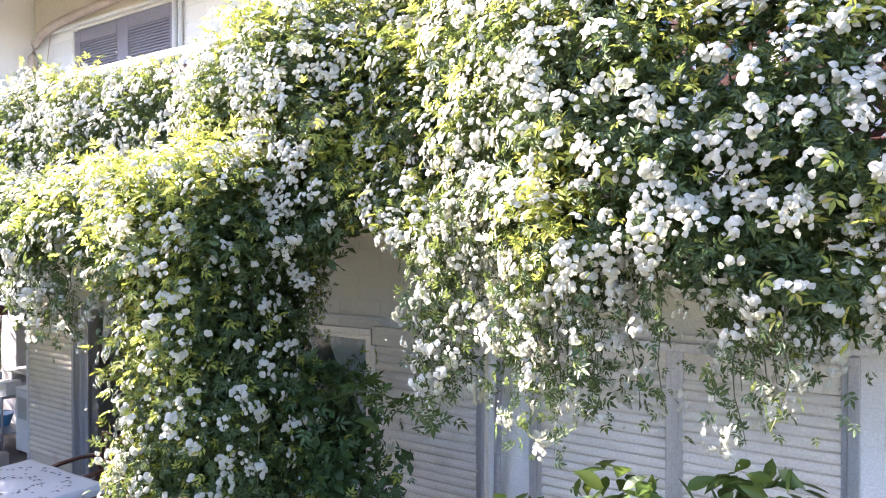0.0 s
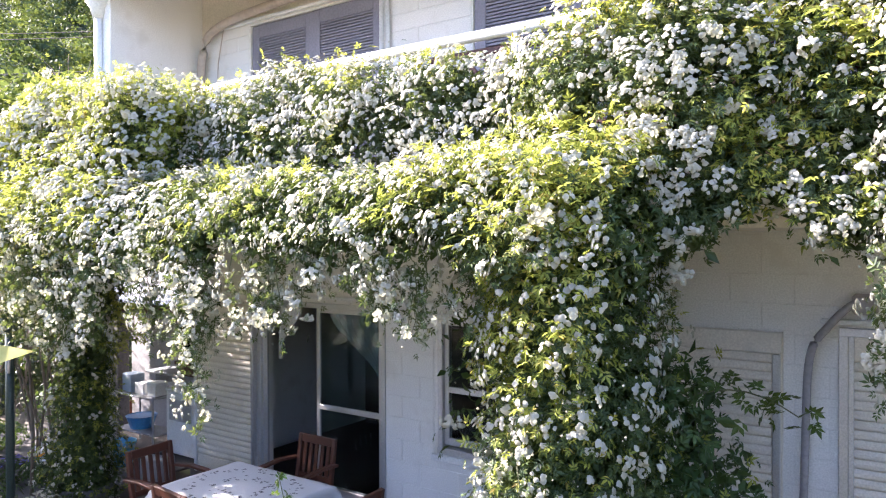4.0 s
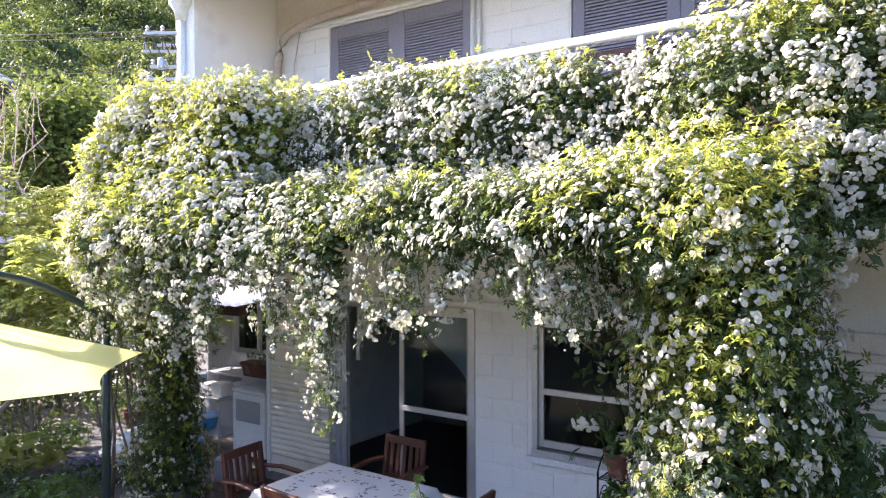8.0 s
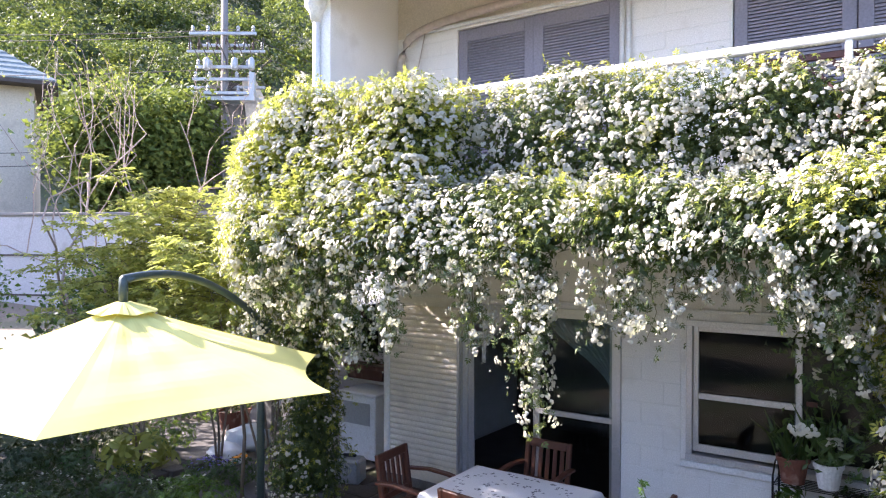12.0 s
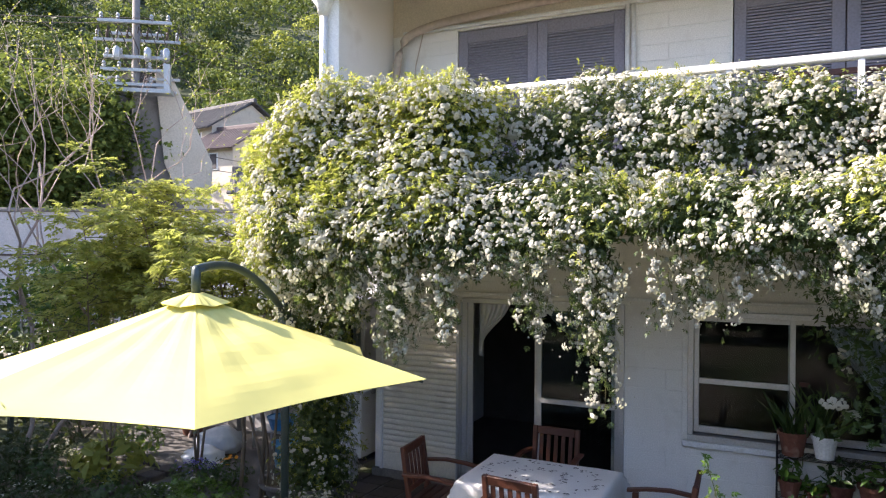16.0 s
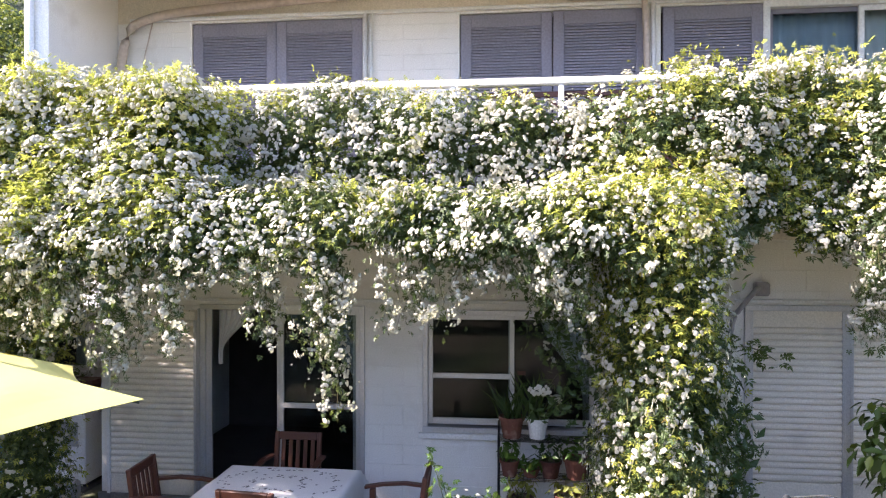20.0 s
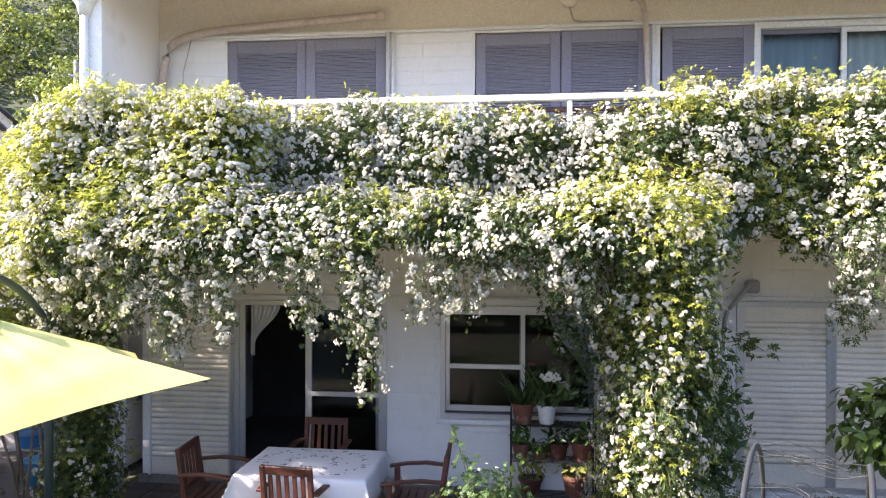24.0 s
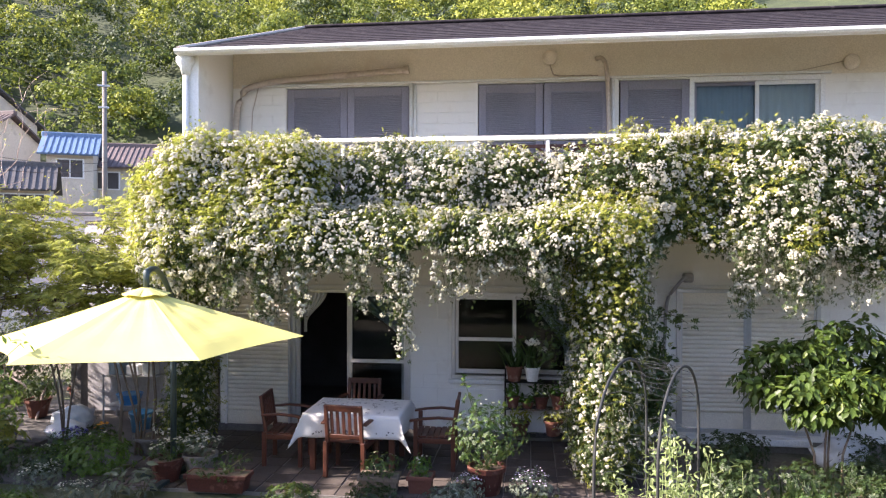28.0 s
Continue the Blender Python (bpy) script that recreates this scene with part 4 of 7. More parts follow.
def column_points(n, cx, cy, rx, ry, z0, z1, rng, lean=0.0):
    a, f = 2 * math.pi * rng.rand(n), rng.rand(n)
    prof = 0.74 + 0.36 * f + 0.08 * np.sin(5 * f + 1)
    x, y = cx + lean * (1 - f) + rx * prof * np.cos(a), cy + ry * prof * np.sin(a)
    P = np.stack([x, y, z0 + (z1 - z0) * f], 1)
    N = unit(np.stack([np.cos(a) / rx, np.sin(a) / ry, 0.25 + 0 * a], 1))
    P += N * (0.07 * waves(P, 0.8, 41) + 0.05 * waves(P, 0.3, 42))[:, None]
    return P, N, f


P, N, f = column_points(3000, -3.24, 2.44, 0.42, 0.55, 0.10, 3.05, rng)
# yellow share rises on the sunward faces, putting sunlight into the leaf colour
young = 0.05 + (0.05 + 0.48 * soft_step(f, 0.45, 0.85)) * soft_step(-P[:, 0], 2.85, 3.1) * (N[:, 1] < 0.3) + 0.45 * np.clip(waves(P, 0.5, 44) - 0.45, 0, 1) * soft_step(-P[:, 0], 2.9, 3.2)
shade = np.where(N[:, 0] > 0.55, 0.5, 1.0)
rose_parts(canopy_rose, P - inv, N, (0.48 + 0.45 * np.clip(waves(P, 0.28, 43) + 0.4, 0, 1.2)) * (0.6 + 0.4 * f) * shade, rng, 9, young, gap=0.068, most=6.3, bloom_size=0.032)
# loose sprays that stand off the pillar
a = 6.283 * rng.rand(46)
starts = np.stack([-3.24 + 0.45 * np.cos(a), 2.44 + 0.58 * np.sin(a), 0.6 + 2.2 * rng.rand(46)], 1) - inv
strands(canopy_rose, starts, 0.12 + 0.25 * rng.rand(46), rng, 0.5)
bm = bmesh.new()
for k in range(5):
    a = k * 1.26
    tube(bm, [(0.12 * math.cos(a + 0.5 * z) + 0.03 * math.sin(9 * z), 0.1 + 0.16 * math.sin(a + 0.6 * z), z) for z in np.linspace(0, 2.9, 14)], 0.022, 0.012, 6)
part("canes", bm, BARK, canopy_rose, "woody brown canes")
# a leafy side shoot that reaches over the wall
bm = bmesh.new()
pts = [np.array([0.35 + 0.62 * g, 0.35 + 0.2 * g, 1.78 - 0.10 * g + 0.16 * math.sin(2.6 * g)]) for g in np.linspace(0, 1, 9)]
tube(bm, pts, 0.007, 0.003, 5)
part("side_shoot", bm, STEM, canopy_rose)
lp = np.repeat(np.array(pts)[2:], 7, axis=0) + 0.035 * rng.normal(size=(49, 3))
tri_mesh("side_shoot_leaves", *tile(LEAF_V, LEAF_F, lp, frames_for(unit(rng.normal(size=lp.shape) * 0.6 + UPV), rng, 0.3), 0.085 + 0.03 * rng.rand(49)), GLOSSY_LEAF, canopy_rose, "", "stuff")

# the western end: a broad mass that runs down a second column
rng = np.random.RandomState(14)
west_rose = thing("climbing_rose", "white climbing rose with much yellow-green growth over a dark leafy column", "climbing rose", (-8.3, 2.6, 0.0), group="climbing roses")
inv = np.array([-8.3, 2.6, 0.0])
west_low = lambda x: 2.42 + 0.10 * np.sin(4.1 * x) + 0.06 * np.sin(9.3 * x) + 0.30 * soft_step(x, -7.2, -6.5) + 0.35 * soft_step(-x, 8.4, 9.1)
west_top = lambda x: top_of(x) - 0.02 - 0.75 * soft_step(-x, 8.2, 9.1)
west_front = lambda x, z: 1.98 + 0.26 * (z - 3.2) - 0.10 * np.sin(np.pi * np.clip((z - 2.4) / 1.5, 0, 1)) + 0.42 * soft_step(x, -6.80, -6.40) + 0.75 * soft_step(-x, 8.2, 9.1) ** 1.5
P, N, v = hung_mass(2600, -9.0, -6.5, west_low, west_top, west_front, rng, 51, 1.3)
# high yellow share: young growth, plus brightness added for the sunlit mass
young = 0.32 + 0.75 * np.clip(waves(P, 0.55, 53) + 0.1, 0, 1) + 0.35 * soft_step(-P[:, 0], 8.0, 8.9)
rose_parts(west_rose, P - inv, N, (0.55 + 0.6 * np.clip(waves(P, 0.45, 54) + 0.5, 0, 1.2)) * (1 - 0.4 * soft_step(-P[:, 0], 8.1, 8.9)), rng, 9, young, gap=0.082, bloom_size=0.036, most=14.0)
# its rounded west flank, turned away from the patio
n = 900
a, v = math.pi * rng.rand(n), rng.rand(n)
P = np.stack([-8.50 - 0.45 * np.sin(a) * (1 - 0.5 * v ** 3), 2.65 - 0.62 * np.cos(a), 2.45 + 1.15 * v], 1)
N = unit(np.stack([-np.sin(a), -np.cos(a), 0.3 + 0.6 * v], 1))
P += N * (0.10 * waves(P, 0.9, 57) + 0.05 * waves(P, 0.4, 58))[:, None]
rose_parts(west_rose, P - inv, N, 0.10 + 0.25 * np.clip(waves(P, 0.45, 56), 0, 1), rng, 9, 0.75 + 0 * v, gap=0.09)
xs = -9.0 + 2.3 * rng.rand(30)
starts = np.stack([xs, west_front(xs, 3.6 + 0 * xs) + 0.2 * rng.rand(30), west_top(xs) - 0.12], 1) - inv
strands(west_rose, starts, -0.06 - 0.16 * rng.rand(30), rng, 0.5, YOUNG_LEAF, each=3)
P, N, f = column_points(1300, -8.35, 2.65, 0.30, 0.34, 0.15, 2.6, rng)
rose_parts(west_rose, P - inv, N, 0.20 + 0.30 * np.clip(waves(P, 0.5, 54) + 0.2, 0, 1.2) * (0.4 + 0.6 * f), rng, 8, 0.06 + 0.2 * f, ROSE_LEAF, most=4.0)
xs = -8.7 + 1.6 * rng.rand(40)
starts = np.stack([xs, west_front(xs, 2.5 + 0 * xs) + 0.3 * rng.rand(40), west_low(xs) + 0.1], 1) - inv
strands(west_rose, starts, 0.15 + 0.55 * rng.rand(40) ** 1.4, rng, 1.0)

# ---- patio furniture ----
def wood_bar(x0, x1, y0, y1, z0, z1, m=None, bev=0.006):
    bm = bmesh.new()
    box(bm, x0, x1, y0, y1, z0, z1, bevel=bev, m=m)
    return bm


def garden_chair(at, rz, label):
    """A slatted armchair; it faces its own +y."""
    ch = thing("garden_chair", label, "chair", at, rz, "chairs round the table")
    tilt = pose(0, -0.21, 0.40, 8, 0, 0)
    for s in (-1, 1):
        part("front_leg", wood_bar(s * 0.25 - 0.025, s * 0.25 + 0.025, 0.20, 0.25, 0.0, 0.60), RED_WOOD, ch)
        part("back_leg", wood_bar(s * 0.23 - 0.025, s * 0.23 + 0.025, -0.25, -0.195, 0.0, 0.42), RED_WOOD, ch)
        part("back_post", wood_bar(s * 0.21 - 0.022, s * 0.21 + 0.022, -0.02, 0.02, 0.0, 0.46, tilt), RED_WOOD, ch)
        bm = bmesh.new()
        pts = [(s * 0.25, -0.25, 0.63), (s * 0.265, -0.05, 0.645), (s * 0.27, 0.14, 0.63), (s * 0.265, 0.29, 0.605)]
        for a, b in zip(pts, pts[1:]):
            d = Vector(b) - Vector(a)
            box(bm, -0.03, 0.03, 0, d.length + 0.006, -0.012, 0.012, bevel=0.004, m=Matrix.Translation(a) @ pose(0, 0, 0, math.degrees(math.atan2(d.z, math.hypot(d.x, d.y))), 0, -math.degrees(math.atan2(d.x, d.y))))
        part("armrest", bm, RED_WOOD, ch)
        part("side_apron", wood_bar(s * 0.24 - 0.012, s * 0.24 + 0.012, -0.195, 0.20, 0.33, 0.39), RED_WOOD, ch)
    part("front_apron", wood_bar(-0.225, 0.225, 0.215, 0.24, 0.33, 0.39), RED_WOOD, ch)
    part("top_rail", wood_bar(-0.188, 0.188, -0.016, 0.016, 0.385, 0.46, tilt), RED_WOOD, ch)
    part("lower_rail", wood_bar(-0.188, 0.188, -0.014, 0.014, 0.06, 0.11, tilt), RED_WOOD, ch)
    for k in range(5):
        x = -0.145 + 0.0725 * k
        part("back_slat", wood_bar(x - 0.019, x + 0.019, -0.008, 0.008, 0.11, 0.385, tilt, 0.003), RED_WOOD, ch)
    for k in range(6):
        y = -0.19 + 0.073 * k
        part("seat_slat", wood_bar(-0.235, 0.235, y, y + 0.062, 0.39 + 0.004 * abs(k - 2.5), 0.41 + 0.004 * abs(k - 2.5), None, 0.004), RED_WOOD, ch)
    return ch


garden_chair((-6.22, 2.38, 0), -6, "red-brown slatted wooden armchair pushed under the table front")
garden_chair((-6.38, 3.50, 0), 180, "red-brown slatted wooden armchair before the glass door")
garden_chair((-7.12, 2.72, 0), -86, "red-brown slatted wooden armchair beside the shutter box")
garden_chair((-5.25, 2.78, 0), 92, "red-brown slatted wooden armchair near the window")

table = thing("dining_table", "red-brown wooden garden table under a white cloth", "table", (-6.215, 2.76, 0))
part("tabletop", boxes((-0.57, 0.57, -0.43, 0.43, 0.655, 0.690), bevel=0.006), RED_WOOD, table)
for sx in (-1, 1):
    for sy in (-1, 1):
        part("leg", boxes((sx * 0.48 - 0.035, sx * 0.48 + 0.035, sy * 0.34 - 0.035, sy * 0.34 + 0.035, 0.0, 0.655), bevel=0.006), RED_WOOD, table)
part("apron", boxes((-0.44, 0.44, -0.36, -0.335, 0.56, 0.655), (-0.44, 0.44, 0.335, 0.36, 0.56, 0.655)), RED_WOOD, table)
cloth = thing("tablecloth", "white tablecloth with a dark floral print, draped over the table", "tablecloth", (-6.215, 2.76, 0.694))
bm = bmesh.new()
HX, HY, DROP, K = 0.585, 0.445, 0.27, 44
grid = []
for j in range(K + 1):
    row = []
    for i in range(K + 1):
        u, v = (i / K * 2 - 1) * (HX + DROP), (j / K * 2 - 1) * (HY + DROP)
        ex, ey = max(0, abs(u) - HX), max(0, abs(v) - HY)
        x, y = math.copysign(min(abs(u), HX), u), math.copysign(min(abs(v), HY), v)
        drop = max(ex, ey) + 0.45 * min(ex, ey)
        flare = 0.05 * math.sin(9 * (u - v)) * drop + 0.06 * drop
        if ex > 0 and ey > 0:
            x, y = x + math.copysign(0.5 * min(ex, ey), u), y + math.copysign(0.5 * min(ex, ey), v)
        if ex > 0:
            x += math.copysign(flare + 0.004, u)
        if ey > 0:
            y += math.copysign(flare + 0.004, v)
        row.append(bm.verts.new((x, y, 0.002 * math.sin(13 * u) * math.sin(11 * v) - drop)))
    grid.append(row)
for a, b in zip(grid, grid[1:]):
    for i in range(K):
        bm.faces.new((a[i], a[i + 1], b[i + 1], b[i]))
sheet_ob = part("sheet", bm, CLOTH, cloth, smooth=True)
md = sheet_ob.modifiers.new("thick", "SOLIDIFY")
md.thickness = 0.003
md.offset = 1
rng = np.random.RandomState(5)
V, Fc = LEAF_V.copy(), LEAF_F
V[:, 2] = 0
pp, rr_, ss = [], [], []
for ring in (0.36, 0.75):
    for k in range(14 if ring < 0.5 else 22):
        a = k * 2 * math.pi / (14 if ring < 0.5 else 22)
        x, y = ring * HX * math.cos(a) * 1.1, ring * HY * math.sin(a) * 1.1
        for q in range(4):
            pp.append((x + rng.normal() * 0.028, y + rng.normal() * 0.022, 0.0065))
            t = rng.rand() * 6.283
            rr_.append(((math.cos(t), -math.sin(t), 0), (math.sin(t), math.cos(t), 0), (0, 0, 1)))
            ss.append(0.02 + 0.022 * rng.rand())
tri_mesh("print", *tile(V, Fc, np.array(pp), np.array(rr_), np.array(ss)), INK, cloth, "dark floral print", "stuff")
pp, rr_, ss = [], [], []
for k in range(26):
    side = k % 2
    x = -0.55 + 1.1 * rng.rand()
    pp.append((x, -HY - 0.032, -0.21 + 0.03 * rng.rand()))
    t = rng.rand() * 6.283
    rr_.append(((math.cos(t), -math.sin(t), 0), (0, 0, -1), (math.sin(t), math.cos(t), 0)))
    ss.append(0.03)
tri_mesh("border_print", *tile(V, Fc, np.array(pp), np.array(rr_), np.array(ss)), INK, cloth, "dark floral border", "stuff")

# ---- cantilever umbrella ----
umb = thing("cantilever_umbrella", "lime yellow cantilever umbrella on a dark green pole", "umbrella", (-7.62, 0.31, 0))
R_U, Z_RIM, Z_TOP = 1.425, 1.83, 2.30
ANG = [radians(a) for a in (19, 78, 138, 198, 258, 315)]
for k in range(6):
    a0, a1 = ANG[k], ANG[(k + 1) % 6]
    bm = bmesh.new()
    n, grid = 18, []
    for j in range(n + 1):
        f = 0.05 + 0.95 * j / n
        row = []
        for i in range(n + 1):
            u = i / n
            s = 4 * u * (1 - u)
            p = Vector((math.cos(a0), math.sin(a0), 0)).lerp(Vector((math.cos(a1), math.sin(a1), 0)), u) * R_U * f
            p *= 1 - 0.09 * s * f ** 3
            zz = Z_TOP + (Z_RIM - Z_TOP) * f ** 0.93 - 0.028 * s * f * (1 - 0.55 * f) + 0.006 * math.sin(23 * u + 2 * k) * f * (1 - f) * 2 + 0.0075 * math.sin(21 * f + 3 * k + 4 * u) * s * (1 - 0.7 * f)
            row.append(bm.verts.new((p.x, p.y, zz)))
        grid.append(row)
    for a, b in zip(grid, grid[1:]):
        for i in range(n):
            bm.faces.new((a[i], a[i + 1], b[i + 1], b[i]))
    bmesh.ops.recalc_face_normals(bm, faces=bm.faces)
    pn = part("canopy_panel", bm, LIME_CANVAS, umb)
    md = pn.modifiers.new("thick", "SOLIDIFY")
    md.thickness = 0.002
    bm = bmesh.new()
    tube(bm, [(0.06 * math.cos(a0), 0.06 * math.sin(a0), Z_TOP - 0.06), (0.5 * R_U * math.cos(a0), 0.5 * R_U * math.sin(a0), Z_TOP - 0.30), (0.985 * R_U * math.cos(a0), 0.985 * R_U * math.sin(a0), Z_RIM - 0.018)], 0.008, sides=5)
    part("rib", bm, GREEN_STEEL, umb)
bm = bmesh.new()
top, rim = [], []
for i in range(48):
    a = 2 * math.pi * i / 48
    w = 0.02 * math.cos(6 * (a - radians(18)))
    top.append(bm.verts.new((0.05 * math.cos(a), 0.05 * math.sin(a), Z_TOP + 0.012)))
    r = 0.20 + 0.014 * math.cos(6 * (a - radians(18))) + 0.004 * math.cos(17 * a)
    rim.append(bm.verts.new((r * math.cos(a), r * math.sin(a), Z_TOP - 0.050 + w * 0.4 + 0.002 * math.cos(17 * a))))
for i in range(48):
    bm.faces.new((top[i], rim[i], rim[(i + 1) % 48], top[(i + 1) % 48]))
bm.faces.new(top[::-1])
pn = part("vent_cap", bm, LIME_CANVAS, umb)
md = pn.modifiers.new("thick", "SOLIDIFY")
md.thickness = 0.003
PX, PY = -0.58, 1.60
arm = [(0, 0, 2.30), (0, 0, 2.46)]
for f in np.linspace(0.0, 1.0, 14):
    arm.append((PX * f * 1.04, PY * f * 1.04, 2.455 + 0.04 * math.sin(math.pi * min(1, f * 1.5)) * (1 - f) - 0.50 * f ** 2.6))
bm = bmesh.new()
tube(bm, arm, 0.028, sides=10)
part("arm", bm, GREEN_STEEL, umb, smooth=True)
bm = bmesh.new()
tube(bm, [(PX, PY, 0.0), (PX, PY, 2.16)], 0.034, sides=12)
part("pole", bm, GREEN_STEEL, umb, smooth=True)
part("crank_box", boxes((PX - 0.05, PX + 0.05, PY - 0.06, PY + 0.06, 1.90, 2.06), bevel=0.015), GREEN_STEEL, umb)
part("joint", boxes((PX - 0.045, PX + 0.045, PY + 0.02, PY + 0.11, 1.93, 2.02), bevel=0.02), GREEN_STEEL, umb)
for k in range(2):
    part("base_bar", boxes((PX - (0.45 if k else 0.04), PX + (0.45 if k else 0.04), PY - (0.04 if k else 0.45), PY + (0.04 if k else 0.45), 0.004, 0.05 + 0.01 * k), bevel=0.005), GREEN_STEEL, umb)
bm = bmesh.new()
tube(bm, [(PX + 0.05, PY - 0.02, 1.78), (PX + 0.05, PY - 0.03, 1.55)], 0.012, sides=6)
part("strap", bm, PIPE, umb, "tan strap hanging on the pole")

# ---- ground ----
def land(x, y):
    """Height of the land: level round the garden, then rising to the wooded hill."""
    up = max(0.0, y - 14.0) * 0.13 + max(0.0, -x - 15.0) * 0.11
    r = max(0.0, y - 48.0) + 0.62 * max(0.0, -x - 45.0)
    return -0.05 + min(up, 9.0 + 0.02 * up) + 0.50 * min(r, 112.0) + 2.2 * math.sin(0.06 * x + 0.04 * y) * min(1, max(0, (y - 20) / 40))


EARTH, t_, p_, o_ = nodes_of("garden_earth")
g_ = t_.nodes.new("ShaderNodeNewGeometry")
s_ = t_.nodes.new("ShaderNodeSeparateXYZ")
t_.links.new(g_.outputs["Position"], s_.inputs[0])
n1, n2 = noisy(t_, 20.0, 6.0), noisy(t_, 0.5, 4.0)
c_ = mix(t_, ramp(t_, n1, 0.3, 0.7), (0.125, 0.102, 0.076), (0.19, 0.158, 0.118))
c_ = mix(t_, ramp(t_, n2, 0.45, 0.6), c_, (0.075, 0.095, 0.038))
c_ = mix(t_, ramp(t_, s_.outputs["Z"], 2.0, 7.0), c_, mix(t_, ramp(t_, n2, 0.3, 0.7), (0.022, 0.034, 0.012), (0.045, 0.062, 0.02)))
t_.links.new(c_, p_.inputs["Base Color"])
p_.inputs["Roughness"].default_value = 0.95
b_ = t_.nodes.new("ShaderNodeBump")
b_.inputs["Strength"].default_value, b_.inputs["Distance"].default_value = 0.8, 0.02
t_.links.new(n1, b_.inputs["Height"])
t_.links.new(b_.outputs[0], p_.inputs["Normal"])
bm = bmesh.new()
xs = [-900, -500, -300] + list(range(-200, -40, 8)) + list(range(-40, 24, 4)) + list(range(24, 200, 8)) + [200, 300, 500, 900]
ys = [-900, -400, -150, -60, -30] + list(range(-20, 30, 4)) + list(range(30, 210, 6)) + [230, 300, 500, 900]
rows_ = [[bm.verts.new((x, y, land(x, y))) for x in xs] for y in ys]
for a, b in zip(rows_, rows_[1:]):
    for i in range(len(xs) - 1):
        bm.faces.new((a[i], a[i + 1], b[i + 1], b[i]))
tagged(part("ground", bm, EARTH, smooth=True), "dark garden soil rising to a wooded hill", "ground", kind="structure")
patio = tagged(part("patio", boxes((-8.95, -2.35, 1.62, FACE - 0.005, -0.08, -0.012)), CONCRETE), "brown paved patio in front of the house", "patio", kind="structure")
tagged(part("plinth", boxes((-8.62, 3.2, FACE - 0.045, FACE - 0.003, -0.2, 0.095), bevel=0.006), CONCRETE), "grey concrete plinth of the house", "plinth", kind="structure")
path = tagged(part("path", boxes((-10.6, -9.0, 1.62, 5.2, -0.08, -0.020), (-12.6, -10.6, 3.2, 5.6, -0.08, -0.020)), PATH), "dark concrete garden path", "path", kind="structure")
for k in range(9):
    part("edging_brick", boxes((-10.95, -10.72, 1.0 + 0.25 * k, 1.22 + 0.25 * k, -0.08, 0.015), bevel=0.01), PAVE, path)

# ---- plants and pots ----
OVATE_V = np.array([(0, 0, 0), (-0.17, 0.25, 0.05), (-0.2, 0.5, 0.05), (-0.09, 0.82, 0.0), (0, 1.0, -0.08), (0.09, 0.82, 0.0), (0.2, 0.5, 0.05), (0.17, 0.25, 0.05), (0, 0.45, -0.02)], float)
OVATE_F = np.array([(0, 8, 1), (1, 8, 2), (2, 8, 3), (3, 8, 4), (4, 8, 5), (5, 8, 6), (6, 8, 7), (7, 8, 0)])
BLADE_V = np.array([(-0.04, 0, 0), (0.04, 0, 0), (0.03, 0.5, 0.06), (-0.03, 0.5, 0.06), (0, 1.0, -0.05)], float)
BLADE_F = np.array([(0, 1, 2), (0, 2, 3), (3, 2, 4)])


def petals(name, col):
    return leafy(name, col, tuple(min(1, 1.1 * c) for c in col), tuple(0.8 * c for c in col), 0.25, 0.6)


BLUE_PETAL, ORANGE_PETAL, PINK_PETAL = petals("violet_petal", (0.16, 0.13, 0.42)), petals("orange_petal", (0.75, 0.30, 0.03)), petals("pale_petal", (0.65, 0.55, 0.70))
WHITE_PLASTIC = surface("white_plastic", (0.70, 0.72, 0.75), (0.78, 0.80, 0.82), 0.35, fine=8, coarse=4, bump=0.5)
GREY_METAL = surface("grey_metal", (0.40, 0.41, 0.42), (0.48, 0.49, 0.50), 0.4, 0.4, fine=50, bump=0.05)
STONE = surface("dark_stone", (0.14, 0.13, 0.12), (0.20, 0.19, 0.18), 0.85, fine=30, bump=0.4)


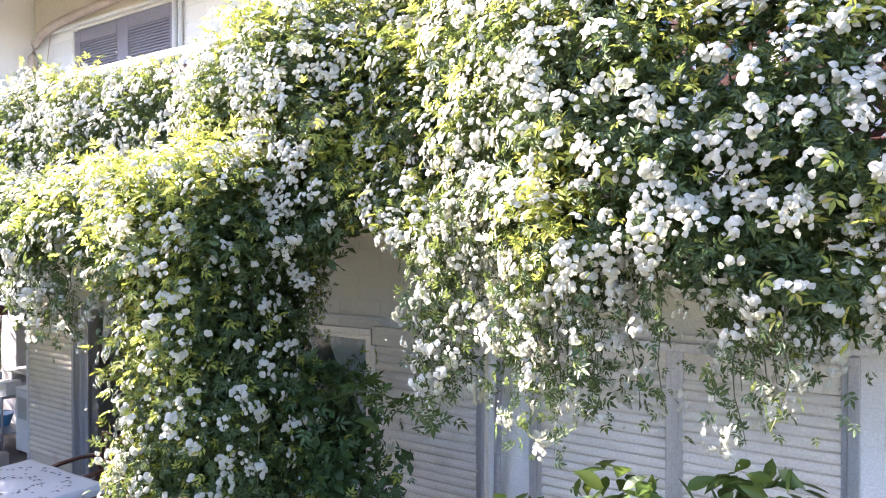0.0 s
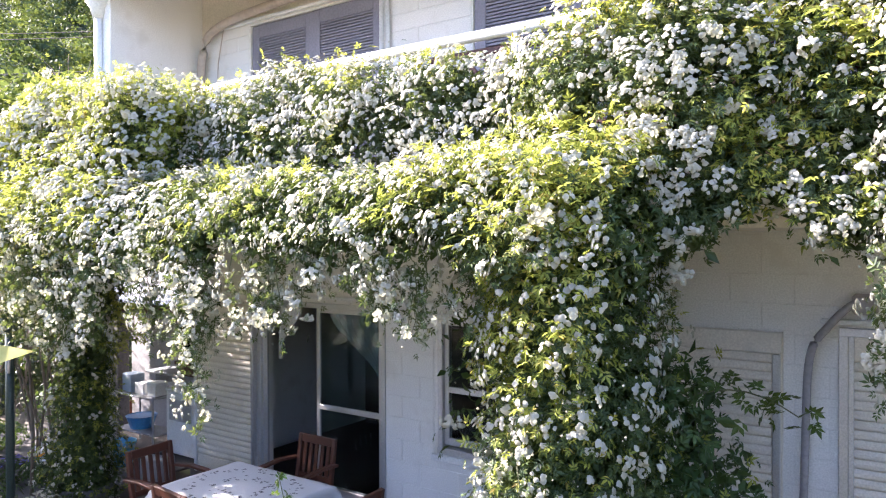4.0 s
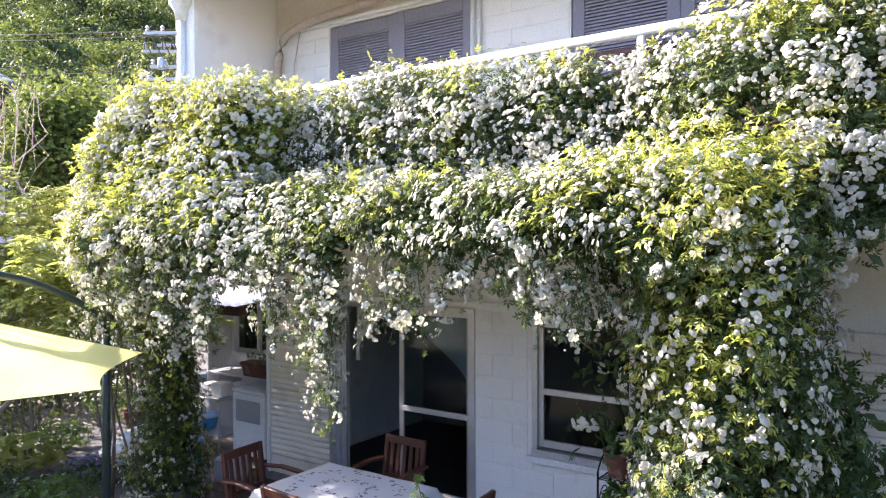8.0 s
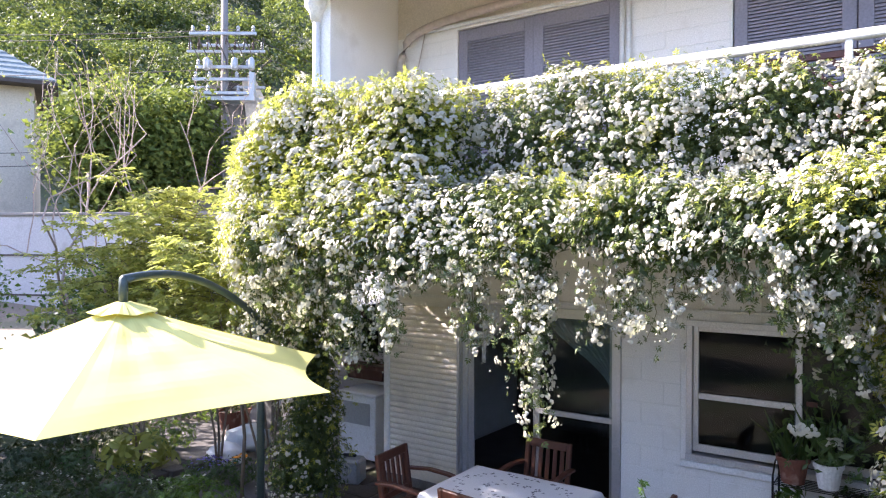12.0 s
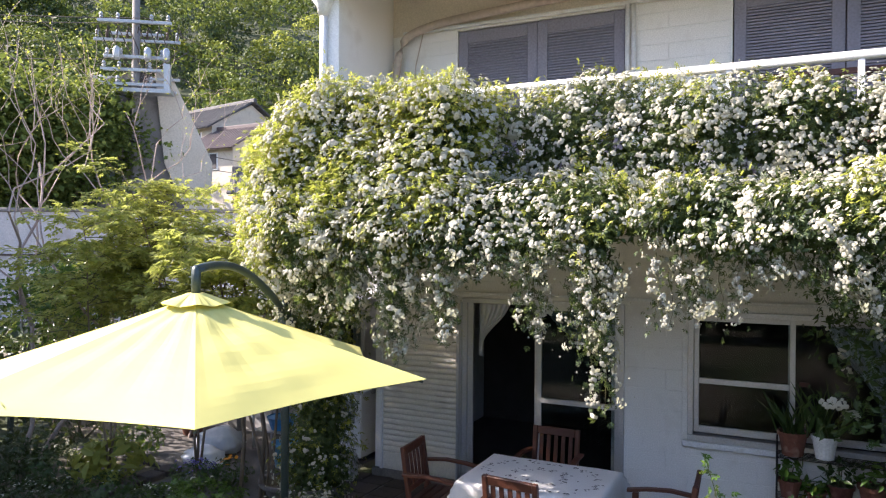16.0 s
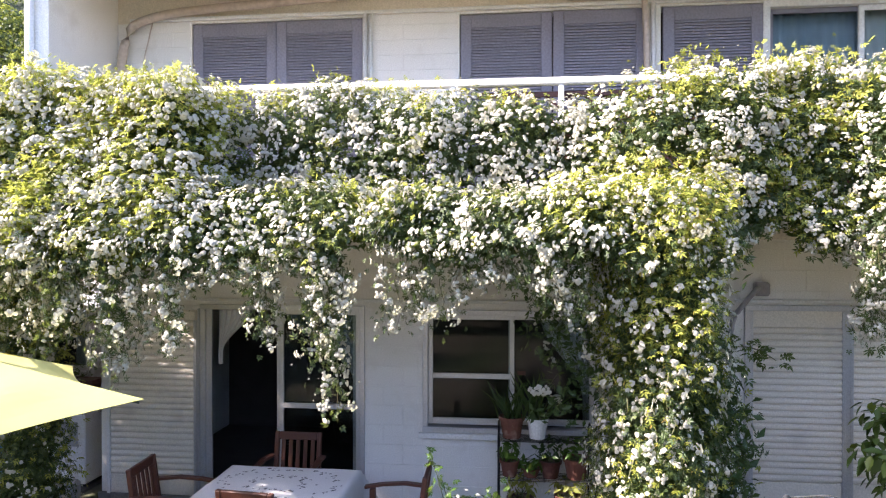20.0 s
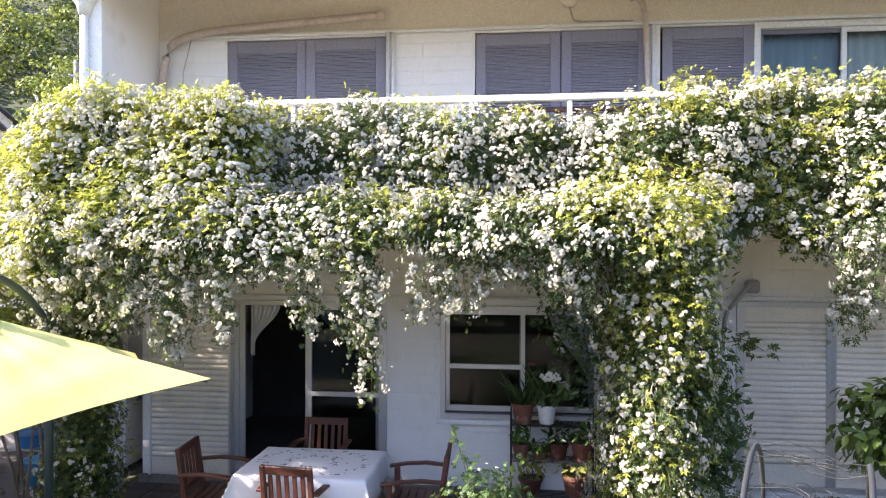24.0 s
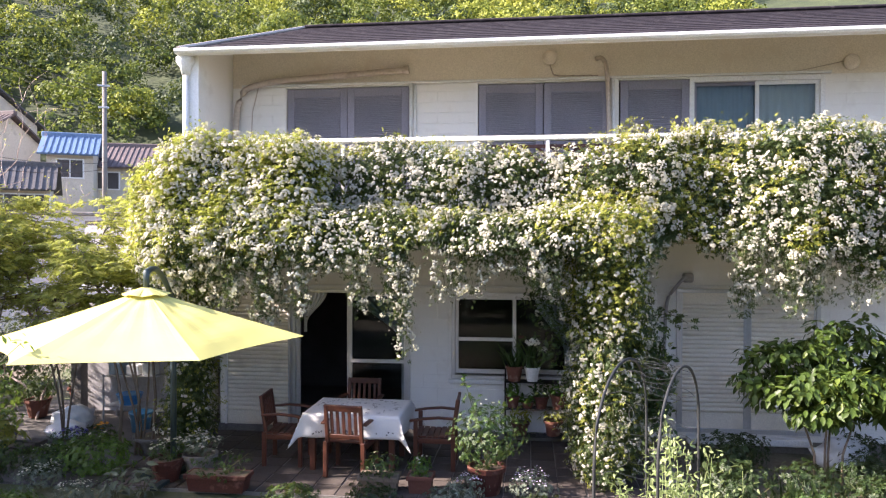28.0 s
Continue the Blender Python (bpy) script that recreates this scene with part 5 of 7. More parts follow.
def bush(name, label, category, at, r, h, leaf, n=500, size=0.06, shape="leaflet", bloom=None, group="", base=0.0, seed=0, upright=0.4, parent=None):
    """A leafy plant: stems from its foot, leaves through its crown, blossom on top."""
    rng = np.random.RandomState(seed + int(abs(at[0] * 31 + at[1] * 17) * 10))
    ob = parent or thing(name, label, category, at, 0, group)
    tv, tf = {"leaflet": (LEAF_V, LEAF_F), "ovate": (OVATE_V, OVATE_F), "blade": (BLADE_V, BLADE_F)}[shape]
    d = unit(rng.normal(size=(n, 3)))
    q = d * (0.55 + 0.45 * rng.rand(n, 1) ** 0.5)
    q *= 1 + 0.22 * waves(q, 0.9, seed + 3)[:, None]
    pos = q * np.array([r, r, h / 2]) + np.array([0, 0, base + h / 2])
    pos[:, 2] = np.maximum(pos[:, 2], base + 0.01)
    if shape == "blade":
        pos = np.stack([0.35 * r * rng.normal(size=n), 0.35 * r * rng.normal(size=n), np.full(n, base)], 1)
        ax = unit(np.stack([0.45 * rng.normal(size=n), 0.45 * rng.normal(size=n), np.ones(n)], 1))
        a = unit(np.cross(ax, rng.normal(size=(n, 3))))
        rot = np.stack([a, ax, np.cross(a, ax)], 2)
    else:
        rot = frames_for(unit(d + upright * UPV), rng, 0.35)
    tri_mesh("foliage", *tile(tv, tf, pos, rot, size * (0.65 + 0.7 * rng.rand(n))), leaf, ob, "", "stuff")
    bm = bmesh.new()
    for k in range(5):
        e = pos[rng.randint(n)]
        tube(bm, [(0.02 * k - 0.04, 0, base - 0.02), (0.5 * e[0], 0.5 * e[1], base + 0.45 * (e[2] - base)), tuple(e)], 0.006 + 0.01 * r, 0.002, 4, False)
    part("stem_tuft", bm, STEM, ob)["kind"] = "stuff"
    if bloom:
        mat, m, bs = bloom
        up = pos[np.argsort(-(pos[:, 2] + 0.3 * h * rng.rand(n)))][: max(m, 1)]
        bp = up + np.array([0, 0, 0.02])
        tri_mesh("blossom", *tile(BLOOM_V, BLOOM_F, bp, frames_for(unit(bp - np.array([0, 0, base]) + UPV * 0.5), rng, 0.3), bs * (0.7 + 0.6 * rng.rand(len(bp)))), mat, ob, "", "stuff")
    return ob


def round_pot(at, r, h, mat, label, name="flower_pot", group="", steps=20):
    pot = thing(name, label, "plant pot", at, 0, group)
    bm = bmesh.new()
    lathe(bm, [(0.70 * r, 0), (0.95 * r, 0.82 * h), (1.06 * r, 0.83 * h), (1.08 * r, h), (0.96 * r, h), (0.92 * r, 0.86 * h)], steps)
    part("body", bm, mat, pot, smooth=False)
    bm = bmesh.new()
    lathe(bm, [(0.90 * r, 0.84 * h), (0.9 * r, 0.88 * h)], 14)
    part("soil", bm, SOIL, pot)
    return pot


def trough(at, lx, ly, h, mat, label, rz=0):
    pot = thing("planter", label, "planter", at, rz, "planters")
    bm = bmesh.new()
    box(bm, -lx / 2, lx / 2, -ly / 2, ly / 2, 0, h)
    for v in bm.verts:
        if v.co.z < 0.01:
            v.co.x *= 0.9
            v.co.y *= 0.85
    part("body", bm, mat, pot)
    bm = bmesh.new()
    for b in ((-lx / 2 - 0.015, lx / 2 + 0.015, -ly / 2 - 0.015, -ly / 2 + 0.006, h - 0.035, h + 0.012), (-lx / 2 - 0.015, lx / 2 + 0.015, ly / 2 - 0.006, ly / 2 + 0.015, h - 0.035, h + 0.012),
              (-lx / 2 - 0.015, -lx / 2 + 0.006, -ly / 2, ly / 2, h - 0.035, h + 0.012), (lx / 2 - 0.006, lx / 2 + 0.015, -ly / 2, ly / 2, h - 0.035, h + 0.012)):
        box(bm, *b, bevel=0.004)
    part("rim", bm, mat, pot)
    part("soil", boxes((-lx / 2 + 0.01, lx / 2 - 0.01, -ly / 2 + 0.01, ly / 2 - 0.01, h + 0.0005, h + 0.006)), SOIL, pot)
    return pot


# rack under the window
rack = thing("plant_rack", "black iron plant rack with three shelves below the window", "plant stand", (-4.02, 3.78, 0))
for sx in (-0.42, 0.42):
    for sy in (-0.13, 0.13):
        bm = bmesh.new()
        tube(bm, [(sx, sy, 0), (sx, sy, 0.92)], 0.009, sides=6)
        part("leg", bm, BLACK_IRON, rack)
    bm = bmesh.new()
    tube(bm, [(sx, -0.13 + 0.26 * f, 0.92 + 0.10 * math.sin(math.pi * f)) for f in np.linspace(0, 1, 9)], 0.007, sides=6)
    part("end_hoop", bm, BLACK_IRON, rack)
    bm = bmesh.new()
    tube(bm, [(sx, 0.09 * math.cos(a) * a / 9, 0.70 + 0.09 * math.sin(a) * a / 9) for a in np.linspace(0, 11, 24)], 0.005, sides=5)
    part("scroll", bm, BLACK_IRON, rack)
for z in (0.14, 0.50, 0.86):
    bm = bmesh.new()
    for k in range(7):
        y = -0.12 + 0.04 * k
        tube(bm, [(-0.42, y, z), (0.42, y, z)], 0.004, sides=4)
    for x in (-0.42, 0, 0.42):
        tube(bm, [(x, -0.13, z), (x, 0.13, z)], 0.006, sides=4)
    part("shelf", bm, BLACK_IRON, rack)
for x, z, r, h, mat, lab, leafm, hh, shp in ((-0.30, 0.867, 0.115, 0.20, TERRACOTTA, "terracotta pot with upright spiky leaves on the rack", DARK_LEAF, 0.34, "blade"), (-0.06, 0.867, 0.10, 0.19, WHITE, "white pot with tall spiky leaves on the rack", DARK_LEAF, 0.40, "blade"),
                                       (-0.32, 0.507, 0.09, 0.15, TERRACOTTA, "terracotta pot with a small leafy plant on the middle shelf", TREE_LEAF, 0.18, "ovate"), (-0.12, 0.507, 0.085, 0.08, TERRACOTTA, "low terracotta pot on the middle shelf", TREE_LEAF, 0.08, "ovate"),
                                       (0.06, 0.507, 0.10, 0.16, RED_PLASTIC, "dark red pot with broad leaves on the middle shelf", DARK_LEAF, 0.22, "ovate"), (0.30, 0.507, 0.12, 0.19, TERRACOTTA, "terracotta pot with a bushy plant on the middle shelf", TREE_LEAF, 0.20, "ovate"),
                                       (0.22, 0.147, 0.12, 0.20, TERRACOTTA, "orange terracotta pot on the lowest shelf", LIME_LEAF, 0.16, "ovate"), (-0.22, 0.147, 0.12, 0.16, RED_PLASTIC, "brown pot with trailing leaves on the lowest shelf", LIME_LEAF, 0.26, "ovate")):
    p_at = (-4.02 + x, 3.78, z)
    pt = round_pot(p_at, r, h, mat, lab, group="pots on the rack")
    bush("plant", "", "", p_at, r * 1.25, hh, leafm, 30 if shp == "blade" else 70, hh if shp == "blade" else 0.075, shp, base=h * 0.9, parent=pt, seed=int(100 * (x + z + 1)))

# rose in a red pot before the patio
pt = round_pot((-4.58, 1.90, 0), 0.20, 0.30, RED_PLASTIC, "red plastic pot with a tall leafy rose bush")
bush("plant", "", "", (-4.58, 1.90, 0), 0.40, 0.72, DARK_LEAF, 760, 0.055, base=0.26, parent=pt, seed=4, bloom=(PETAL, 5, 0.03))
rng = np.random.RandomState(44)
bm = bmesh.new()
lp, ln_ = [], []
for dx, dy, top in ((-0.26, -0.02, 1.28), (-0.18, 0.05, 1.05), (0.2, 0.05, 0.98), (0.05, -0.1, 0.9)):
    pts = [(dx * f, dy * f, 0.3 + (top - 0.3) * f ** 0.9) for f in np.linspace(0, 1, 8)]
    tube(bm, pts, 0.006, 0.003, 5)
    for p in pts[2:]:
        for _ in range(4):
            lp.append(np.array(p) + rng.normal(size=3) * 0.03)
            ln_.append(rng.normal(size=3) + UPV)
part("shoot", bm, STEM, pt)
tri_mesh("shoot_leaves", *tile(LEAF_V, LEAF_F, np.array(lp), frames_for(unit(np.array(ln_)), rng, 0.3), 0.06 + 0.02 * rng.rand(len(lp))), TREE_LEAF, pt, "", "stuff")

# young tree by the east shutter
rng = np.random.RandomState(61)
ytree = thing("tree", "young broad-leaved tree with glossy green leaves by the shutter", "tree", (-0.85, 2.45, 0))
for k, (x, y, tx, ty, tz) in enumerate(((-0.12, 0.0, -0.4, 0.1, 1.05), (0.0, 0.05, 0.05, 0.05, 1.2), (0.14, -0.03, 0.45, 0.0, 1.1), (0.05, 0.1, 0.2, 0.3, 1.15))):
    bm = bmesh.new()
    tube(bm, [(x, y, -0.05), (x * 1.1, y, 0.4), (0.5 * (x + tx), 0.5 * (y + ty), 0.5 + 0.3 * tz), (tx, ty, tz)], 0.017, 0.007, 8)
    part("trunk", bm, BARK, ytree, smooth=True)
n = 4800
hub = unit(rng.normal(size=(64, 3))) * (0.35 + 0.65 * rng.rand(64, 1) ** 0.5)
hub = hub * np.array([1.02, 0.66, 0.54]) + np.array([0.16, 0, 1.27])
hub[:, 2] -= 0.22 * np.clip(np.abs(hub[:, 0]) - 0.35, 0, 1)
d = unit(rng.normal(size=(n, 3)))
pos = hub[rng.randint(64, size=n)] + d * np.array([0.24, 0.22, 0.12]) * rng.rand(n, 1) ** 0.4
out_ = unit(d * np.array([1, 1, 0.4]))
ax = unit(out_ * 0.7 - UPV * 0.75 + 0.6 * rng.normal(size=(n, 3)))
nn = unit(UPV * 0.9 + out_ * 0.6 + 0.25 * rng.normal(size=(n, 3)))
a = unit(np.cross(ax, nn))
tri_mesh("crown", *tile(OVATE_V * np.array([1.2, 1, 1]), OVATE_F, pos, np.stack([a, ax, np.cross(a, ax)], 2), 0.085 + 0.055 * rng.rand(n)), GLOSSY_LEAF, ytree, "drooping pointed green leaves", "stuff")
lp = np.stack([0.35 + 0.1 * rng.normal(size=16), 0.05 * rng.normal(size=16), 1.88 + 0.07 * rng.normal(size=16)], 1)
tri_mesh("top_shoot", *tile(OVATE_V, OVATE_F, lp, frames_for(unit(rng.normal(size=(16, 3)) + UPV), rng, 0.3), 0.10 + 0 * lp[:, 0]), GLOSSY_LEAF, ytree, "", "stuff")

# ---- arch and front bed ----
ARCH_STEEL = surface("arch_steel", (0.012, 0.014, 0.014), (0.020, 0.023, 0.023), 0.75, 0.0, fine=60, bump=0.04)
arch = thing("garden_arch", "slim grey-green metal garden arch with wire scrolls", "garden arch", (-3.3, -0.9, 0))


def hoop(a, b, top):
    """A pointed-round hoop from foot a to foot b."""
    a, b = Vector((*a, 0)), Vector((*b, 0))
    pts = [a + Vector((0, 0, z)) for z in (-0.05, 0.5, 1.0, 1.35)]
    for k in range(1, 16):
        u = k / 16
        pts.append(a.lerp(b, 0.5 - 0.5 * math.cos(math.pi * u)) + Vector((0, 0, 1.35 + (top - 1.35) * math.sin(math.pi * u) ** 0.8)))
    pts += [b + Vector((0, 0, z)) for z in (1.35, 1.0, 0.5, -0.05)]
    return pts


H1 = hoop((-0.44, -0.62), (0.09, 0.77), 1.92)
H2 = hoop((-0.07, -0.63), (0.43, 0.53), 1.90)
for pts in (H1, H2):
    bm = bmesh.new()
    tube(bm, pts, 0.010, sides=8)
    part("hoop", bm, ARCH_STEEL, arch, smooth=True)
rng = np.random.RandomState(71)
for i in (3, 5, 7, 9, 11, 13, 15, 17, 19):
    bm = bmesh.new()
    p, q = H1[i], H2[i]
    mid = p.lerp(q, 0.5) + Vector((0, 0, 0.03 * math.sin(i * 2.1)))
    tube(bm, [p, p.lerp(mid, 0.6) + Vector((0, 0, 0.02)), mid, mid.lerp(q, 0.5) - Vector((0, 0, 0.02)), q], 0.0018, sides=4)
    part("cross_wire", bm, ARCH_STEEL, arch)
for i in (3, 5, 8, 11, 13, 16, 18):
    for s in (0, 1):
        bm = bmesh.new()
        p, q = H1[i], H2[min(i + 2, len(H2) - 1)]
        c = p.lerp(q, 0.35 + 0.3 * s)
        w = (H2[i] - H1[i]).normalized()
        up = (H1[i + 1] - H1[i]).normalized()
        tube(bm, [c + (w * math.cos(t) + up * math.sin(t)) * 0.022 * t * (1 if s else -1) for t in np.linspace(0, 6.0, 16)], 0.0016, sides=4)
        part("scroll", bm, ARCH_STEEL, arch)

rng = np.random.RandomState(72)
pea = thing("sweet_pea", "pale green climbing pea plant with upright shoots in the front bed", "plant", (-3.02, -0.47, 0), group="front bed plants")
bm = bmesh.new()
lp, lnn, bp = [], [], []
for k in range(34):
    x, y = rng.normal() * 0.26, rng.normal() * 0.16
    h = 1.45 if k == 0 else 0.82 + 0.62 * rng.rand() * math.exp(-5 * x * x)
    dx, dy = rng.normal(size=2) * 0.10
    pts = [(x + dx * f + 0.02 * math.sin(9 * f + k), y + dy * f, -0.03 + h * f) for f in np.linspace(0, 1, 9)]
    tube(bm, pts, 0.005, 0.002, 4)
    for p in pts[2:]:
        for _ in range(8):
            lp.append(np.array(p) + rng.normal(size=3) * 0.045)
            lnn.append(rng.normal(size=3) + 0.6 * UPV)
    bp.append(pts[-1])
PEA_LEAF = leafy("pea_leaf", (0.20, 0.27, 0.10), (0.30, 0.37, 0.16), (0.40, 0.44, 0.22), 0.4)
part("stems", bm, PEA_LEAF, pea)["kind"] = "stuff"
tri_mesh("foliage", *tile(OVATE_V, OVATE_F, np.array(lp), frames_for(unit(np.array(lnn)), rng, 0.3), 0.036 + 0.03 * rng.rand(len(lp))), PEA_LEAF, pea, "", "stuff")
for x, y in ((-3.55, -0.35), (-2.2, -0.1), (-2.0, 0.2)):
    bush("leafy_plant", "bright green broad-leaved plant in the front bed", "plant", (x, y, 0), 0.22, 0.42, LIME_LEAF, 40, 0.16, "ovate", group="front bed plants", seed=5)
for x, y, r, h, lf, n in ((-2.5, 1.1, 0.30, 0.42, DEEP_LEAF, 420), (-2.0, 1.7, 0.38, 0.5, DEEP_LEAF, 520), (-1.4, 1.2, 0.35, 0.35, DARK_LEAF, 420), (-0.6, 1.6, 0.4, 0.4, DEEP_LEAF, 480), (-1.9, 2.6, 0.32, 0.55, DEEP_LEAF, 480), (-1.5, 3.2, 0.3, 0.4, DEEP_LEAF, 360), (-0.1, 3.3, 0.35, 0.4, DEEP_LEAF, 360), (-0.2, 1.7, 0.42, 0.45, DEEP_LEAF, 480), (0.5, 2.2, 0.45, 0.5, DEEP_LEAF, 480), (0.35, 1.2, 0.4, 0.4, DEEP_LEAF, 440), (-0.5, 2.3, 0.35, 0.4, DEEP_LEAF, 420), (0.6, 3.2, 0.4, 0.5, DEEP_LEAF, 420), (-1.2, 2.0, 0.36, 0.4, DEEP_LEAF, 420), (-4.0, 0.9, 0.3, 0.3, DEEP_LEAF, 360), (-4.9, 1.2, 0.28, 0.26, GREY_LEAF, 300), (-5.7, 1.2, 0.3, 0.26, DEEP_LEAF, 300), (-6.5, 1.0, 0.32, 0.28, DARK_LEAF, 340)):
    bush("shrub", "low dark green shrub in the garden bed", "shrub", (x, y, 0), r, h, lf, n, 0.065, group="bed shrubs", seed=9)
grass_rng = np.random.RandomState(77)
for k in range(11):
    gx, gy = -2.35 + 3.4 * grass_rng.rand(), -0.2 + 2.6 * grass_rng.rand()
    bush("grass_clump", "clump of dark green grassy leaves in the garden bed", "plant", (gx, gy, 0), 0.30, 0.4, DEEP_LEAF, 90, 0.26 + 0.2 * grass_rng.rand(), "blade", group="grass clumps", seed=k)
bush("lavender", "lavender with pale violet flowers at the patio edge", "plant", (-4.1, 1.75, 0), 0.26, 0.30, GREY_LEAF, 260, 0.05, bloom=(PINK_PETAL, 70, 0.018), group="bed flowers", seed=3)
bush("lavender", "lavender with pale violet flowers beside the rose pot", "plant", (-4.75, 1.75, 0), 0.22, 0.26, GREY_LEAF, 220, 0.05, bloom=(PINK_PETAL, 60, 0.018), group="bed flowers", seed=8)
for x, y, lx, mat, lf, lab in ((-5.75, 1.78, 0.42, BARK, DARK_LEAF, "brown planter with low green seedlings at the patio edge"), (-5.30, 1.85, 0.26, TERRACOTTA, TREE_LEAF, "terracotta planter with white flowers at the patio edge"), (-7.52, 1.62, 0.68, RED_PLASTIC, DARK_LEAF, "long red-brown plastic planter with low green plants")):
    pt = trough((x, y, -0.0), lx, 0.22, 0.18, mat, lab)
    bush("plant", "", "", (x, y, 0), lx * 0.5, 0.22, lf, 150, 0.05, base=0.17, parent=pt, seed=2, bloom=(PETAL, 6, 0.03))
pt = round_pot((-8.25, 1.85, 0), 0.19, 0.26, RED_PLASTIC, "red-brown round pot with white flowers")
bush("plant", "", "", (-8.25, 1.85, 0), 0.22, 0.24, DARK_LEAF, 120, 0.055, base=0.24, parent=pt, seed=2, bloom=(PETAL, 26, 0.035))
pt = round_pot((-7.92, 2.0, 0), 0.19, 0.28, CONCRETE, "beige stone pot with a white hydrangea")
bush("plant", "", "", (-7.92, 2.0, 0), 0.24, 0.26, GREY_LEAF, 120, 0.06, base=0.26, parent=pt, seed=6, bloom=(PETAL, 60, 0.035))
pt = round_pot((-8.42, 2.68, -0.01), 0.24, 0.34, STONE, "large dark pot at the foot of the rose column")
pt = round_pot((-8.95, 2.95, -0.01), 0.30, 0.22, STONE, "wide dark bowl beside the rose column", steps=24)
for k in range(4):
    bm = bmesh.new()
    x0 = -9.3 + 0.17 * k
    tube(bm, [(x0, 2.6 + 0.1 * k, 0), (x0 + 0.05, 2.6 + 0.1 * k, 0.7), (x0 - 0.12 + 0.1 * k, 2.65, 1.4), (x0 - 0.3 + 0.15 * k, 2.6, 2.3)], 0.022, 0.012, 6)
    tagged(part("bare_stem", bm, BARK, smooth=True), "slender bare grey-brown stem of a shrub", "plant", "bare stems")

# ---- west garden ----
rng = np.random.RandomState(73)
for x, y, r, h, lf, n, sz, shp, bl, lab in (
        (-9.15, 1.95, 0.42, 0.42, TREE_LEAF, 620, 0.065, "leaflet", (PETAL, 8, 0.04), "feathery green plant with a few white daisies"),
        (-9.55, 1.45, 0.28, 0.26, GREY_LEAF, 300, 0.045, "leaflet", (PETAL, 70, 0.022), "mound of tiny white flowers"),
        (-8.9, 1.15, 0.22, 0.18, GREY_LEAF, 220, 0.045, "leaflet", (PETAL, 60, 0.022), "mound of tiny white flowers"),
        (-10.05, 2.75, 0.26, 0.30, DARK_LEAF, 300, 0.05, "leaflet", (BLUE_PETAL, 60, 0.03), "violet pansies beside the path"),
        (-9.75, 2.95, 0.22, 0.32, DARK_LEAF, 260, 0.05, "leaflet", (ORANGE_PETAL, 8, 0.06), "leafy plant with orange marigolds"),
        (-9.9, 2.25, 0.30, 0.24, TREE_LEAF, 300, 0.06, "leaflet", None, "low light green plant by the path"),
        (-11.2, 2.6, 0.42, 0.42, LIME_LEAF, 190, 0.17, "ovate", None, "large-leaved yellow-green plant in the west bed"),
        (-11.6, 3.3, 0.35, 0.4, TREE_LEAF, 320, 0.07, "leaflet", None, "green shrub in the west bed"),
        (-11.1, 1.7, 0.40, 0.22, DEEP_LEAF, 320, 0.06, "leaflet", (PETAL, 30, 0.022), "ground cover with small white flowers"),
        (-11.9, 1.6, 0.45, 0.4, DEEP_LEAF, 380, 0.07, "leaflet", None, "dark green shrub in the west bed"),
        (-12.4, 2.6, 0.5, 0.5, DEEP_LEAF, 420, 0.07, "leaflet", None, "dark green shrub in the west bed"),
        (-12.9, 3.6, 0.6, 0.9, DEEP_LEAF, 420, 0.07, "leaflet", None, "dark green shrub by the fence"),
        (-12.6, 4.6, 0.45, 0.55, TREE_LEAF, 420, 0.07, "leaflet", None, "green shrub by the fence"),
        (-10.6, 1.0, 0.40, 0.25, TREE_LEAF, 340, 0.06, "leaflet", (PETAL, 20, 0.025), "low green plants with white flowers"),
        (-9.9, 0.7, 0.35, 0.25, DARK_LEAF, 300, 0.06, "leaflet", None, "low dark green plants"),
        (-11.6, 0.6, 0.5, 0.4, DEEP_LEAF, 380, 0.07, "leaflet", None, "dark green shrub in the west bed"),
        (-12.9, 1.2, 0.6, 0.7, DEEP_LEAF, 480, 0.08, "leaflet", None, "dark green shrub in the west bed"),
        (-12.9, 5.4, 0.7, 1.3, DEEP_LEAF, 620, 0.09, "leaflet", None, "dark green shrub at the end of the path"),
        (-13.9, 4.9, 0.7, 1.3, DEEP_LEAF, 620, 0.09, "leaflet", None, "dark green shrub by the fence"),
        (-12.4, 6.8, 0.8, 1.4, DEEP_LEAF, 620, 0.09, "leaflet", None, "dark green shrub at the end of the path"),
        (-13.6, 6.6, 0.8, 1.5, DEEP_LEAF, 620, 0.09, "leaflet", None, "tall dark green shrub beyond the path"),
        (-9.75, 1.85, 0.34, 0.32, DEEP_LEAF, 420, 0.055, "leaflet", (PETAL, 14, 0.022), "dark green ground cover with a few white flowers"),
        (-10.45, 1.95, 0.36, 0.30, DARK_LEAF, 420, 0.055, "leaflet", (PETAL, 10, 0.022), "dark green ground cover beside the edging"),
        (-10.3, 1.35, 0.38, 0.34, DEEP_LEAF, 460, 0.055, "leaflet", None, "low dark green plants"),
        (-11.6, 2.1, 0.36, 0.34, DARK_LEAF, 420, 0.06, "leaflet", None, "dark green shrub in the west bed"),
        (-11.0, 1.2, 0.40, 0.30, DEEP_LEAF, 460, 0.055, "leaflet", (PETAL, 24, 0.02), "dark ground cover with tiny white flowers"),
        (-12.2, 2.0, 0.42, 0.45, DEEP_LEAF, 460, 0.065, "leaflet", None, "dark green shrub in the west bed"),
        (-11.3, 0.2, 0.45, 0.35, DEEP_LEAF, 420, 0.065, "leaflet", None, "low dark green plants"),
        (-9.2, 0.55, 0.3, 0.25, TREE_LEAF, 280, 0.06, "leaflet", None, "low green plants beside the paved patio")):
